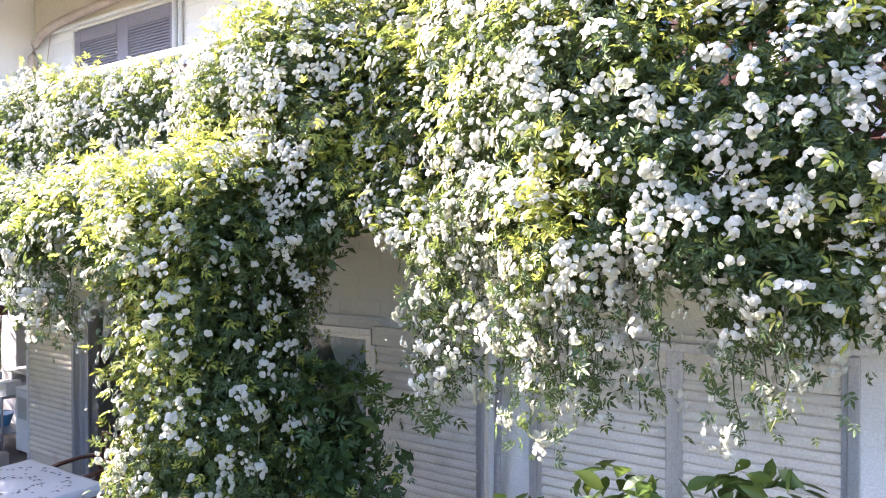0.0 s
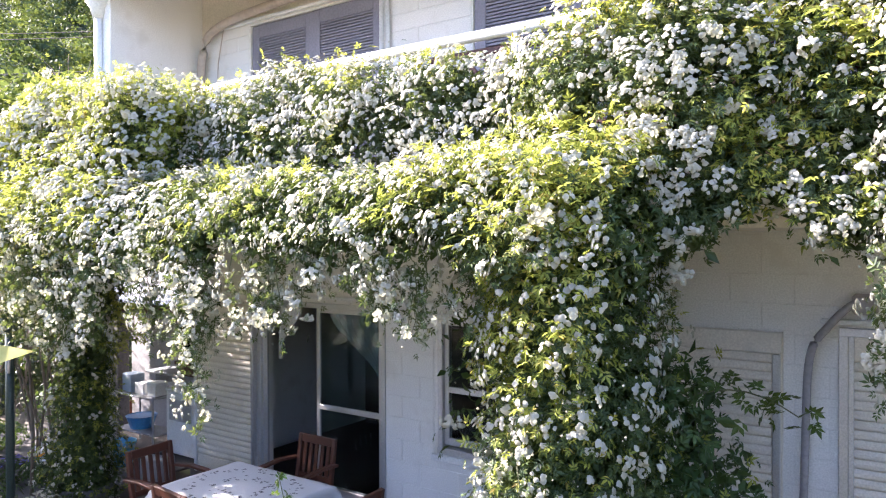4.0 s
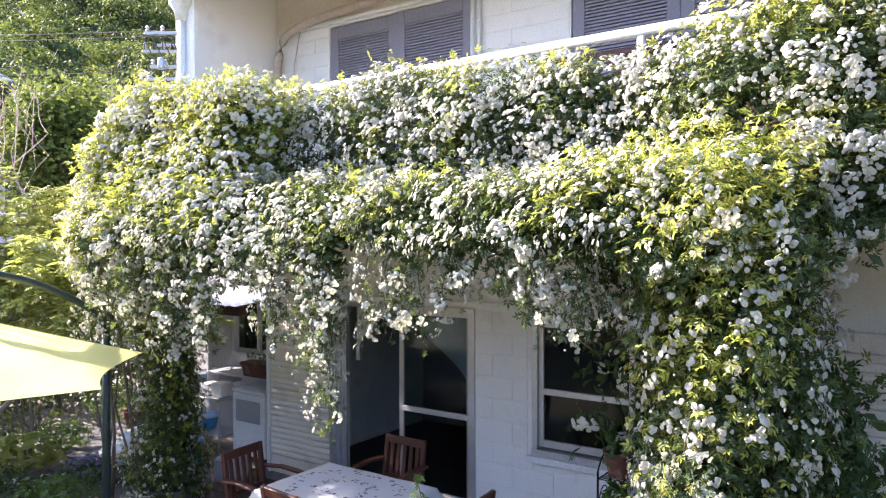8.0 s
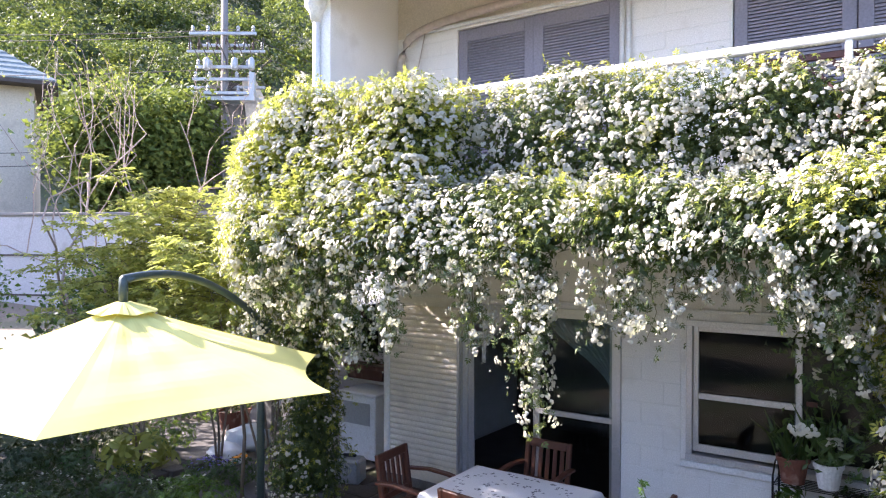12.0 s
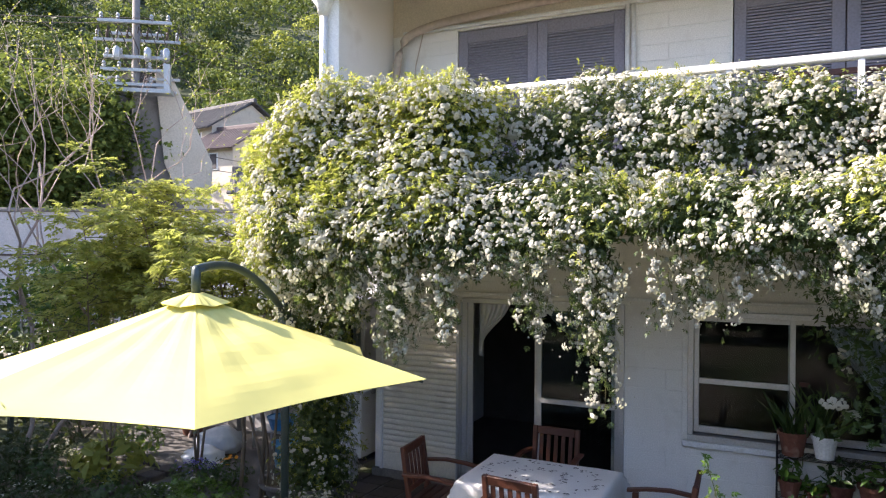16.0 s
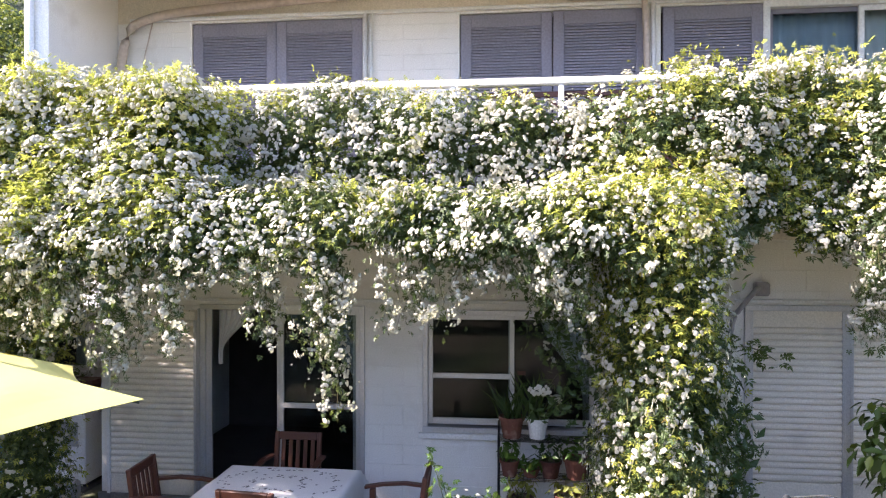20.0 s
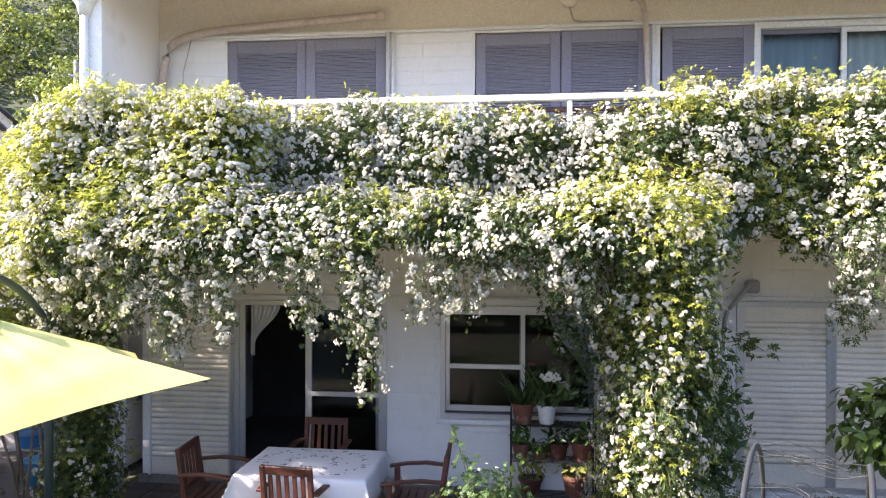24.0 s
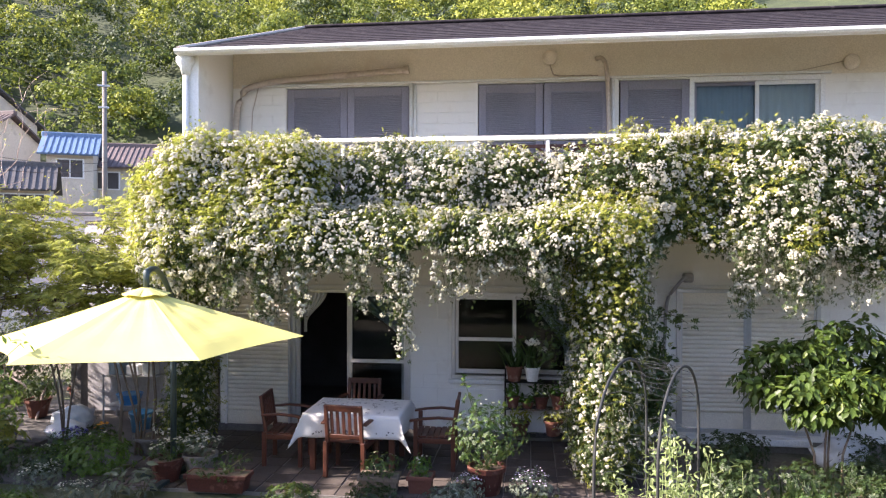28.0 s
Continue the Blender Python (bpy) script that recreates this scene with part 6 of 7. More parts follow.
    bush("shrub", lab, "plant", (x, y, 0), r, h, lf, n, sz, shp, bl, "west bed plants", seed=int(rng.randint(99)))
for x, y in ((-8.55, 1.30), (-8.28, 1.38)):
    bush("lambs_ear", "upright silver-grey leafed plant", "plant", (x, y, 0), 0.13, 0.30, GREY_LEAF, 60, 0.11, "ovate", group="silver plants", upright=1.6)
for x, y, r, h, lab in ((-11.75, 4.4, 0.18, 0.28, "terracotta pot with white flowers beside the path"), (-11.6, 5.3, 0.22, 0.30, "terracotta pot with a round green bush"), (-11.95, 4.75, 0.15, 0.22, "small terracotta pot by the path")):
    pt = round_pot((x, y, 0), r, h, TERRACOTTA, lab)
    bush("plant", "", "", (x, y, 0), r * 1.5, h * 1.4, DARK_LEAF, 260, 0.055, base=h * 0.9, parent=pt, seed=7, bloom=(PETAL, 30 if r == 0.18 else 2, 0.03))
# a row of wire fence behind the west bed
fence = thing("fence", "dark wire fence behind the west bed", "fence", (-13.6, 0, 0))
for k in range(9):
    part("post", boxes((-0.03, 0.03, -3 + 1.2 * k, -2.94 + 1.2 * k, -0.1, 1.15), bevel=0.004), GREEN_STEEL, fence)
bm = bmesh.new()
for k in range(80):
    tube(bm, [(0, -3 + 0.12 * k, 0.05), (0, -3 + 0.12 * k, 1.1)], 0.004, sides=3, cap=False)
for z in (0.08, 0.4, 0.75, 1.08):
    tube(bm, [(0, -3, z), (0, 6.6, z)], 0.005, sides=3, cap=False)
part("mesh", bm, GREEN_STEEL, fence)["kind"] = "stuff"

# side yard: bags, rack, bucket, unit
def soft_bag(at, lx, ly, h, rz, lab, mat):
    bm = bmesh.new()
    bmesh.ops.create_icosphere(bm, subdivisions=3, radius=1.0)
    for v in bm.verts:
        c = v.co
        nz = noise.noise(c * 2.2 + Vector(at)) * 0.25 + noise.noise(c * 6 + Vector(at)) * 0.16
        sx = math.copysign(abs(c.x) ** 0.6, c.x)
        sy = math.copysign(abs(c.y) ** 0.6, c.y)
        v.co = Vector((sx * lx / 2 * (1 + nz), sy * ly / 2 * (1 + nz), max(0, (c.z + 0.75) * h * 0.57 * (1 + nz))))
    ob = tagged(part("plastic_bag", bm, mat, smooth=True), lab, "bag", "bags")
    ob.matrix_world = pose(*at, 0, 0, rz)
    return ob


soft_bag((-10.85, 3.95, -0.015), 0.58, 0.38, 0.28, 20, "crumpled white plastic sack lying on the path", WHITE_PLASTIC)
soft_bag((-10.62, 3.45, -0.015), 0.55, 0.35, 0.20, -15, "white plastic sack on the path", WHITE_PLASTIC)
soft_bag((-0.30, 3.45, -0.03), 0.70, 0.45, 0.34, 40, "silver-white plastic sheet bundled under the young tree", WHITE_PLASTIC)
stand = thing("wire_shelf", "grey metal shelf with clutter in the side yard", "shelf", (-10.15, 4.45, -0.01))
for sx in (-0.42, 0.42):
    for sy in (-0.18, 0.18):
        bm = bmesh.new()
        tube(bm, [(sx, sy, 0), (sx, sy, 0.72)], 0.014, sides=8)
        part("leg", bm, GREY_METAL, stand)
for z in (0.22, 0.68):
    part("shelf", boxes((-0.42, 0.42, -0.18, 0.18, z, z + 0.02), bevel=0.004), GREY_METAL, stand)
for x, w, h, mat, lab in ((-0.28, 0.22, 0.24, BLUE_LACE, "blue and white carton on the metal shelf"), (0.0, 0.20, 0.15, LACE, "white box on the metal shelf"), (0.25, 0.18, 0.18, WHITE, "white tub on the metal shelf")):
    o = tagged(part("carton", boxes((-w / 2, w / 2, -0.1, 0.1, 0, h), bevel=0.01), mat), lab, "box", "clutter on the shelf")
    o.matrix_world = pose(-10.15 + x, 4.45, 0.691, 0, 0, 12 * x)
o = tagged(part("basin", lathe(bmesh.new(), [(0.14, 0), (0.19, 0.15), (0.20, 0.16), (0.18, 0.15)], 18), BLUE_PLASTIC), "dark blue basin on the lower shelf", "basin")
o.matrix_world = pose(-10.25, 4.45, 0.232)
bk = thing("bucket", "light blue plastic bucket with a white handle", "bucket", (-9.72, 3.85, -0.012))
LIGHT_BLUE = surface("light_blue_plastic", (0.10, 0.36, 0.62), (0.13, 0.42, 0.66), 0.4, fine=40, bump=0.03)
bm = bmesh.new()
lathe(bm, [(0.12, 0), (0.155, 0.26), (0.168, 0.26), (0.168, 0.285), (0.15, 0.285), (0.13, 0.08)], 22)
part("body", bm, LIGHT_BLUE, bk, smooth=True)
bm = bmesh.new()
tube(bm, [(0.16 * math.cos(a), -0.03 - 0.10 * math.sin(a), 0.27 - 0.10 * math.sin(a)) for a in np.linspace(0, math.pi, 12)], 0.004, sides=5)
part("handle", bm, WHITE, bk)
unit_ob = thing("washing_unit", "white box-shaped appliance under the side shelf", "appliance", (-9.30, 4.62, 0))
part("body", boxes((-0.30, 0.30, -0.25, 0.25, 0.03, 0.80), bevel=0.015), WHITE, unit_ob)
part("lid", boxes((-0.31, 0.31, -0.26, 0.26, 0.802, 0.84), bevel=0.012), LACE, unit_ob)
part("panel", boxes((-0.22, 0.22, -0.262, -0.252, 0.45, 0.72), bevel=0.004), GREY_METAL, unit_ob)
for sx in (-0.26, 0.26):
    part("foot", boxes((sx - 0.03, sx + 0.03, -0.22, 0.22, 0, 0.03)), BLACK_IRON, unit_ob)
heater = thing("toolbox", "grey and black plastic tool case on the ground", "box", (-8.85, 3.75, -0.01), 20)
part("case", boxes((-0.16, 0.16, -0.12, 0.12, 0, 0.28), bevel=0.03), GREY_METAL, heater)
part("handle", boxes((-0.08, 0.08, -0.02, 0.02, 0.285, 0.32), bevel=0.01), BLACK_IRON, heater)
# recessed side wing of the house with its window
tagged(part("wall_side_wing", wall_with_holes(-11.35, -8.61, -0.2, 3.0, [(-10.35, -9.35, 1.12, 2.22)], 5.0, 5.19), GREY_WALL), "grey rendered recessed side wing wall", "wall", kind="structure")
tagged(part("wing_back", boxes((-11.35, -8.61, 7.0, 7.1, -0.2, 3.0), (-11.35, -11.2, 5.19, 7.0, -0.2, 3.0), (-11.35, -8.61, 5.0, 7.1, 3.0, 3.08)), DARK), "closed back of the side wing", "wall", kind="structure")
sw = thing("window_3", "grey framed window of the side wing", "window", kind="structure")
surround(sw, -10.35, -9.35, 1.12, 2.22, 4.98, 5.10)
sash(sw, -10.31, -9.84, 1.16, 2.18, 5.015)
sash(sw, -9.88, -9.39, 1.16, 2.18, 5.05)
tagged(drape(-9.40, -9.80, 1.2, 2.18, 5.24, 5, 0.3), "pale curtain in the side window", "curtain")
sh_ = thing("wall_shelf", "grey shelf under the side window", "shelf", (-9.6, 4.75, 0.93))
part("board", boxes((-0.75, 0.75, -0.18, 0.25, 0, 0.03), bevel=0.004), GREY_METAL, sh_)
for x in (-0.6, 0.6):
    part("bracket", boxes((x - 0.015, x + 0.015, -0.14, 0.25, -0.16, -0.002), bevel=0.004), GREY_METAL, sh_)
pt = trough((-9.35, 4.66, 0.962), 0.62, 0.2, 0.17, RED_PLASTIC, "red-brown planter on the shelf under the side window")
bush("plant", "", "", (-9.35, 4.66, 0), 0.26, 0.2, DARK_LEAF, 60, 0.05, base=0.16, parent=pt, seed=3)
# lean-to over the side yard
lean = thing("lean_to", "low grey lean-to with concrete posts over the side yard", "lean-to", (-10.2, 4.2, -0.02))
for x, y in ((-1.12, 0.60), (1.40, 0.60)):
    part("post", boxes((x - 0.09, x + 0.09, y - 0.09, y + 0.09, 0, 1.86), bevel=0.01), STONE, lean)
part("beam", boxes((-1.46, 1.46, -0.42, -0.30, 1.865, 1.97), bevel=0.008), BROWN_LATTICE, lean)
bm = bmesh.new()
K = 40
lo = [bm.verts.new((-1.5 + 3.0 * i / K, -0.52, 1.985 + 0.012 * (i % 2))) for i in range(K + 1)]
hi = [bm.verts.new((-1.5 + 3.0 * i / K, 0.76, 2.10 + 0.012 * (i % 2))) for i in range(K + 1)]
for i in range(K):
    bm.faces.new((lo[i], lo[i + 1], hi[i + 1], hi[i]))
sheet_roof = part("roof_sheet", bm, GREY_METAL, lean, "corrugated grey roof sheet")
sheet_roof.modifiers.new("thick", "SOLIDIFY").thickness = 0.004

# a shrub whose long shoot reaches over the umbrella's edge
rng = np.random.RandomState(58)
fl = thing("flowering_shrub", "loose green shrub with white flowers reaching over the umbrella", "shrub", (-8.9, -1.6, -0.02))
lp, bp = [], []
for dx, dy, top in ((0.98, 0.68, 1.99), (0.55, 0.5, 2.05), (0.1, 0.4, 1.7), (-0.3, 0.1, 1.6), (0.2, -0.3, 1.5)):
    bm = bmesh.new()
    pts = [(dx * f ** 1.4, dy * f ** 1.4, top * f ** 0.8) for f in np.linspace(0, 1, 10)]
    tube(bm, pts, 0.010, 0.003, 5)
    part("stem", bm, STEM, fl)
    for p in pts[5:]:
        for _ in range(7):
            lp.append(np.array(p) + rng.normal(size=3) * np.array([0.06, 0.06, 0.02]))
        bp.append(np.array(p) + rng.normal(size=3) * 0.03 + np.array([0, 0, 0.04]))
lp, bp = np.array(lp), np.array(bp)
tri_mesh("foliage", *tile(OVATE_V, OVATE_F, lp, frames_for(unit(rng.normal(size=lp.shape) * 0.5 + UPV), rng, 0.3), 0.06 + 0.04 * rng.rand(len(lp))), TREE_LEAF, fl, "", "stuff")
tri_mesh("blossom", *tile(BLOOM_V, BLOOM_F, bp, frames_for(unit(rng.normal(size=bp.shape) * 0.4 + UPV), rng, 0.3), 0.05 + 0 * bp[:, 0]), PETAL, fl, "", "stuff")

# ---- west shrub: a lime green tree that leans over the umbrella ----
def limbs(bm, start, rng, depth, length, r, ends, spread=0.7, up=0.4, forks=3):
    """Forking limbs; collects their ends."""
    d = unit(np.array([rng.normal() * spread, rng.normal() * spread, 1.0 * up + 0.6]))
    pts = [np.array(start)]
    for k in range(4):
        d = unit(d + rng.normal(size=3) * 0.22)
        pts.append(pts[-1] + d * length / 4)
    tube(bm, pts, r, r * 0.6, 5 if depth < 2 else 6, False)
    ends.extend(pts[2:])
    if depth:
        for _ in range(forks):
            limbs(bm, pts[-1 if rng.rand() < 0.6 else -2], rng, depth - 1, length * 0.72, r * 0.58, ends, spread * 1.15, up * 0.7, forks)


def leaf_tree(at, name, label, seed, h, depth, mat, per, size, jitter, r, bark=BARK, shape="leaflet", stems=3, spread=0.7, group="", flat=0.7, low=None, forks=3):
    rng = np.random.RandomState(seed)
    ob = thing(name, label, "tree", at, 0, group)
    ends = []
    for k in range(stems):
        bm = bmesh.new()
        limbs(bm, (0.12 * rng.normal(), 0.12 * rng.normal(), -0.05), rng, depth, h, r, ends, spread * 0.16, 0.4, forks)
        part("trunk", bm, bark, ob, smooth=True)
    ends = np.array(ends)
    ends = ends[ends[:, 2] > (h * 0.8 if low is None else low)]
    pos = np.repeat(ends, per, axis=0)
    pos = pos + rng.normal(size=pos.shape) * jitter * np.array([1, 1, flat])
    tv, tf = (LEAF_V, LEAF_F) if shape == "leaflet" else (BLADE2_V, BLADE2_F)
    tri_mesh("crown", *tile(tv, tf, pos, frames_for(unit(rng.normal(size=pos.shape) * 0.7 + UPV), rng, 0.3), size * (0.6 + 0.8 * rng.rand(len(pos)))), mat, ob, "", "stuff")
    return ob, ends


def spray_tree(at, label, seed, stems, low, high, reach, mat, lean=(0.0, 0.0)):
    """An open shrub-tree: thin stems, level side twigs, flat sprays of pinnate leaves with air between them."""
    rng = np.random.RandomState(seed)
    ob = thing("tree", label, "tree", at, 0, "garden trees")
    P, A, U = [], [], []
    for k in range(stems):
        out = 6.283 * (k + 0.6 * rng.rand()) / stems
        top = high * (0.78 + 0.22 * rng.rand())
        foot = np.array([0.05 * math.cos(out), 0.05 * math.sin(out), -0.05])
        tip = np.array([0.55 * reach * math.cos(out) + lean[0], 0.55 * reach * math.sin(out) + lean[1], top])
        line = [foot + (tip - foot) * np.array([f ** 2.0, f ** 2.0, f ** 0.9]) + 0.05 * np.sin(np.array([5, 6, 0]) * f + k) for f in np.linspace(0, 1, 12)]
        bm = bmesh.new()
        tube(bm, line, 0.016, 0.004, 6)
        part("stem", bm, BARK, ob, smooth=True)
        bm = bmesh.new()
        for g in range(34):
            f = rng.rand() ** 0.8
            z = low + (top - low) * f
            c = np.array([np.interp(z, [p[2] for p in line], [p[i] for p in line]) for i in range(3)])
            th = out + 2.0 * rng.normal()
            ln = reach * (0.30 + 0.45 * rng.rand()) * (1.1 - 0.5 * f)
            way = np.array([math.cos(th), math.sin(th), 0.28 + 0.25 * rng.normal()])
            twig = [c + way * ln * e - np.array([0, 0, 0.30 * ln * e * e]) for e in np.linspace(0, 1, 6)]
            tube(bm, twig, 0.006, 0.002, 3, False)
            for e in range(34):
                h = 0.18 + 0.82 * rng.rand()
                side = (1 if e % 2 else -1) * np.cross(way, UPV)
                p = c + way * ln * h - np.array([0, 0, 0.30 * ln * h * h]) + side * 0.16 * rng.rand() * (1.2 - 0.6 * h) + 0.018 * rng.normal(size=3)
                P.append(p)
                A.append(unit(0.5 * way + side * (0.9 + 0.4 * rng.normal()) - 0.35 * UPV + 0.2 * rng.normal(size=3)))
                U.append(unit(UPV + 0.35 * rng.normal(size=3)))
        part("twig_growth", bm, STEM, ob)["kind"] = "stuff"
    P, A, U = np.array(P), np.array(A), np.array(U)
    a = unit(np.cross(A, U))
    tri_mesh("crown", *tile(LEAF_V, LEAF_F, P, np.stack([a, A, np.cross(a, A)], 2), 0.085 + 0.05 * rng.rand(len(P))), mat, ob, "", "stuff")
    return ob


spray_tree((-9.12, 2.72, 0), "open lime green shrub-tree leaning over the patio corner", 81, 3, 1.6, 3.45, 1.25, LIME_LEAF, (-0.45, 0.0))
spray_tree((-10.5, 3.2, 0), "open lime green shrub-tree in the west bed", 82, 3, 1.7, 3.75, 1.6, LIME_LEAF)
spray_tree((-11.4, 2.7, 0), "airy yellow-green tree beside the bare tree", 80, 3, 1.6, 3.5, 1.7, LIME_LEAF)
leaf_tree((-12.4, 2.4, 0), "tree", "slender tree with bare pinkish twigs and few buds", 83, 2.3, 4, YOUNG_LEAF, 2, 0.035, 0.035, 0.034, bark=TWIG, group="garden trees", spread=1.2, stems=2, forks=2)
leaf_tree((-13.6, 4.6, 0), "tree", "slender tree with bare twigs and small new leaves", 84, 2.3, 4, YOUNG_LEAF, 2, 0.035, 0.035, 0.03, bark=TWIG, group="garden trees", spread=1.0, stems=2, forks=2)
leaf_tree((-11.7, 4.3, 0), "tree", "thin bare tree with budding twigs behind the path", 78, 1.7, 4, YOUNG_LEAF, 2, 0.035, 0.035, 0.022, bark=TWIG, group="garden trees", spread=1.2, stems=2, forks=2)
leaf_tree((-13.2, 3.5, 0), "tree", "dark green maple beside the wire fence", 99, 1.05, 3, TREE_LEAF, 24, 0.06, 0.2, 0.022, group="garden trees", flat=0.25, shape="blade")
leaf_tree((-12.6, -0.2, 0), "tree", "dark green maple at the west fence", 85, 1.0, 3, TREE_LEAF, 22, 0.06, 0.22, 0.03, group="garden trees", flat=0.5, shape="blade")
leaf_tree((-13.6, 1.4, 0), "tree", "green maple at the west fence", 86, 1.0, 3, TREE_LEAF, 22, 0.06, 0.22, 0.03, group="garden trees", flat=0.25, shape="blade")
# unseen trees added to the west, to keep low sun off yard and patio
for k, (x, y) in enumerate(((-16.9, 0.3), (-17.2, -1.6), (-16.4, -3.4), (-13.4, -4.6), (-12.8, -7.0))):
    leaf_tree((x, y, 0), "tree", "dense leafy tree, unseen, added at the west side to shade the garden", 189 + k, 2.5 if k < 2 else 1.6, 3, DARK_LEAF if k % 2 else TREE_LEAF, 36, 0.19, 0.34 if k > 1 else 0.5, 0.07, group="garden trees", shape="blade", low=0.5)
leaf_tree((-24.5, 10.5, land(-24.5, 10.5)), "tree", "dense dark green tree with a yellow-green top behind the garden", 87, 2.6, 3, HILL_LEAF, 110, 0.18, 0.55, 0.12, shape="blade", group="garden trees")
leaf_tree((-26.6, 13.6, land(-26.6, 13.6)), "tree", "dense dark green tree behind the garden", 88, 2.4, 3, DARK_WOOD, 110, 0.18, 0.55, 0.12, shape="blade", group="garden trees")

# ---- neighbouring houses ----
TILE_ROOF = surface("grey_roof_tiles", (0.07, 0.068, 0.07), (0.115, 0.11, 0.112), 0.7, fine=12, coarse=1, bump=0.5)
BLUE_ROOF = surface("blue_roof_tiles", (0.10, 0.17, 0.29), (0.15, 0.23, 0.36), 0.5, fine=12, coarse=1, bump=0.4)
BROWN_ROOF = surface("brown_roof_tiles", (0.10, 0.075, 0.075), (0.16, 0.12, 0.115), 0.7, fine=12, coarse=1, bump=0.5)
GREEN_ROOF = surface("grey_green_shingles", (0.17, 0.21, 0.215), (0.24, 0.285, 0.29), 0.95, fine=12, coarse=1, bump=0.4, gloss=0.1)
STUCCO = surface("cream_stucco", (0.55, 0.48, 0.38), (0.62, 0.56, 0.47), 0.85, fine=20, coarse=0.6, wear=(0.42, 0.37, 0.30))
BROWN_TRIM = surface("brown_trim", (0.06, 0.045, 0.04), (0.09, 0.07, 0.06), 0.7, fine=20)


def hip_house(at, rz, w, d, h, roof_mat, label, rise=2.4, courses=13):
    """A house under a hip roof laid in level courses."""
    ho = thing("house", label, "house", at, rz, "neighbouring houses")
    part("wall", boxes((-w / 2, w / 2, -d / 2, d / 2, -4, h)), STUCCO, ho)
    e, run = 0.75, d / 2 + 0.75
    for k in range(courses):
        f0, f1 = k / courses, (k + 1) / courses
        bm = bmesh.new()
        ring = []
        for f, up in ((f0, 0.0), (f0, 0.05), (f1, 0.02), (f1, 0.0)):
            x, y, z = w / 2 + e - run * f, d / 2 + e - run * f * 0.97, h + rise * f + up
            ring.append([bm.verts.new(c) for c in ((-x, -y, z), (x, -y, z), (x, y, z), (-x, y, z))])
        for a, b in zip(ring, ring[1:]):
            for i in range(4):
                bm.faces.new((a[i], a[(i + 1) % 4], b[(i + 1) % 4], b[i]))
        part("roof_course", bm, roof_mat, ho)
    part("eave_board", boxes((-w / 2 - e, w / 2 + e, -d / 2 - e, d / 2 + e, h - 0.14, h - 0.005)), BROWN_TRIM, ho)
    for x in (-w * 0.28, w * 0.20):
        wn_ = thing_part("window", ho)
        part("frame", boxes((x - 0.8, x + 0.8, -d / 2 - 0.05, -d / 2 + 0.02, h - 1.9, h - 0.6), bevel=0.01), WHITE, wn_)
        part("pane", boxes((x - 0.72, x + 0.72, -d / 2 - 0.07, -d / 2 - 0.055, h - 1.82, h - 0.68)), DARK, wn_)
    return ho


def cottage(at, rz, w, d, h, roof_mat, label, wall_mat=STUCCO, rise=1.5, wins=3):
    ho = thing("house", label, "house", at, rz, "neighbouring houses")
    part("wall", boxes((-w / 2, w / 2, -d / 2, -d / 2 + 0.2, -3, h), (-w / 2, w / 2, d / 2 - 0.2, d / 2, -3, h), (-w / 2, -w / 2 + 0.2, -d / 2 + 0.2, d / 2 - 0.2, -3, h), (w / 2 - 0.2, w / 2, -d / 2 + 0.2, d / 2 - 0.2, -3, h)), wall_mat, ho)
    for s in (-1, 1):
        bm = bmesh.new()
        q = [bm.verts.new((s * (w / 2 - 0.01), y, z)) for y, z in ((-d / 2, h), (d / 2, h), (0, h + rise * 0.93))]
        q2 = [bm.verts.new((s * (w / 2 - 0.2), y, z)) for y, z in ((-d / 2, h), (d / 2, h), (0, h + rise * 0.93))]
        bm.faces.new(q)
        bm.faces.new(q2[::-1])
        for i in range(3):
            bm.faces.new((q[i], q[(i + 1) % 3], q2[(i + 1) % 3], q2[i]))
        part("gable", bm, wall_mat, ho)
        bm = bmesh.new()
        n = int((w + 0.8) / 0.3)
        th = math.atan2(rise, d / 2)
        ln = math.hypot(rise, d / 2) + 0.5
        for i in range(n):
            x = -w / 2 - 0.4 + i * 0.3
            box(bm, x, x + 0.24, -ln, 0, 0, 0.10)
            box(bm, x + 0.24, x + 0.30, -ln, 0, 0, 0.15)
        M = Matrix.Translation((0, 0, h + rise)) @ (pose(0, 0, 0, math.degrees(th), 0, 0) if s < 0 else pose(0, 0, 0, 0, 0, 180) @ pose(0, 0, 0, math.degrees(th), 0, 0))
        bmesh.ops.transform(bm, matrix=M, verts=bm.verts)
        part("roof", bm, roof_mat, ho)["kind"] = "stuff"
    part("ridge", boxes((-w / 2 - 0.45, w / 2 + 0.45, -0.15, 0.15, h + rise - 0.02, h + rise + 0.28), bevel=0.04), roof_mat, ho)
    for s, face in ((-1, -d / 2), (1, d / 2)):
        for k in range(wins):
            x = -w / 2 + w * (k + 0.5) / wins
            wn_ = thing_part("window", ho)
            y0, y1 = (face - 0.05, face + 0.02) if s < 0 else (face - 0.02, face + 0.05)
            part("frame", boxes((x - 0.7, x + 0.7, y0, y1, h - 1.5, h - 0.4), bevel=0.01), WHITE, wn_)
            yy = (face - 0.07, face - 0.055) if s < 0 else (face + 0.055, face + 0.07)
            part("pane", boxes((x - 0.62, x - 0.03, *yy, h - 1.42, h - 0.48)), DARK, wn_)
            part("pane", boxes((x + 0.03, x + 0.62, *yy, h - 1.42, h - 0.48)), DARK, wn_)
    return ho


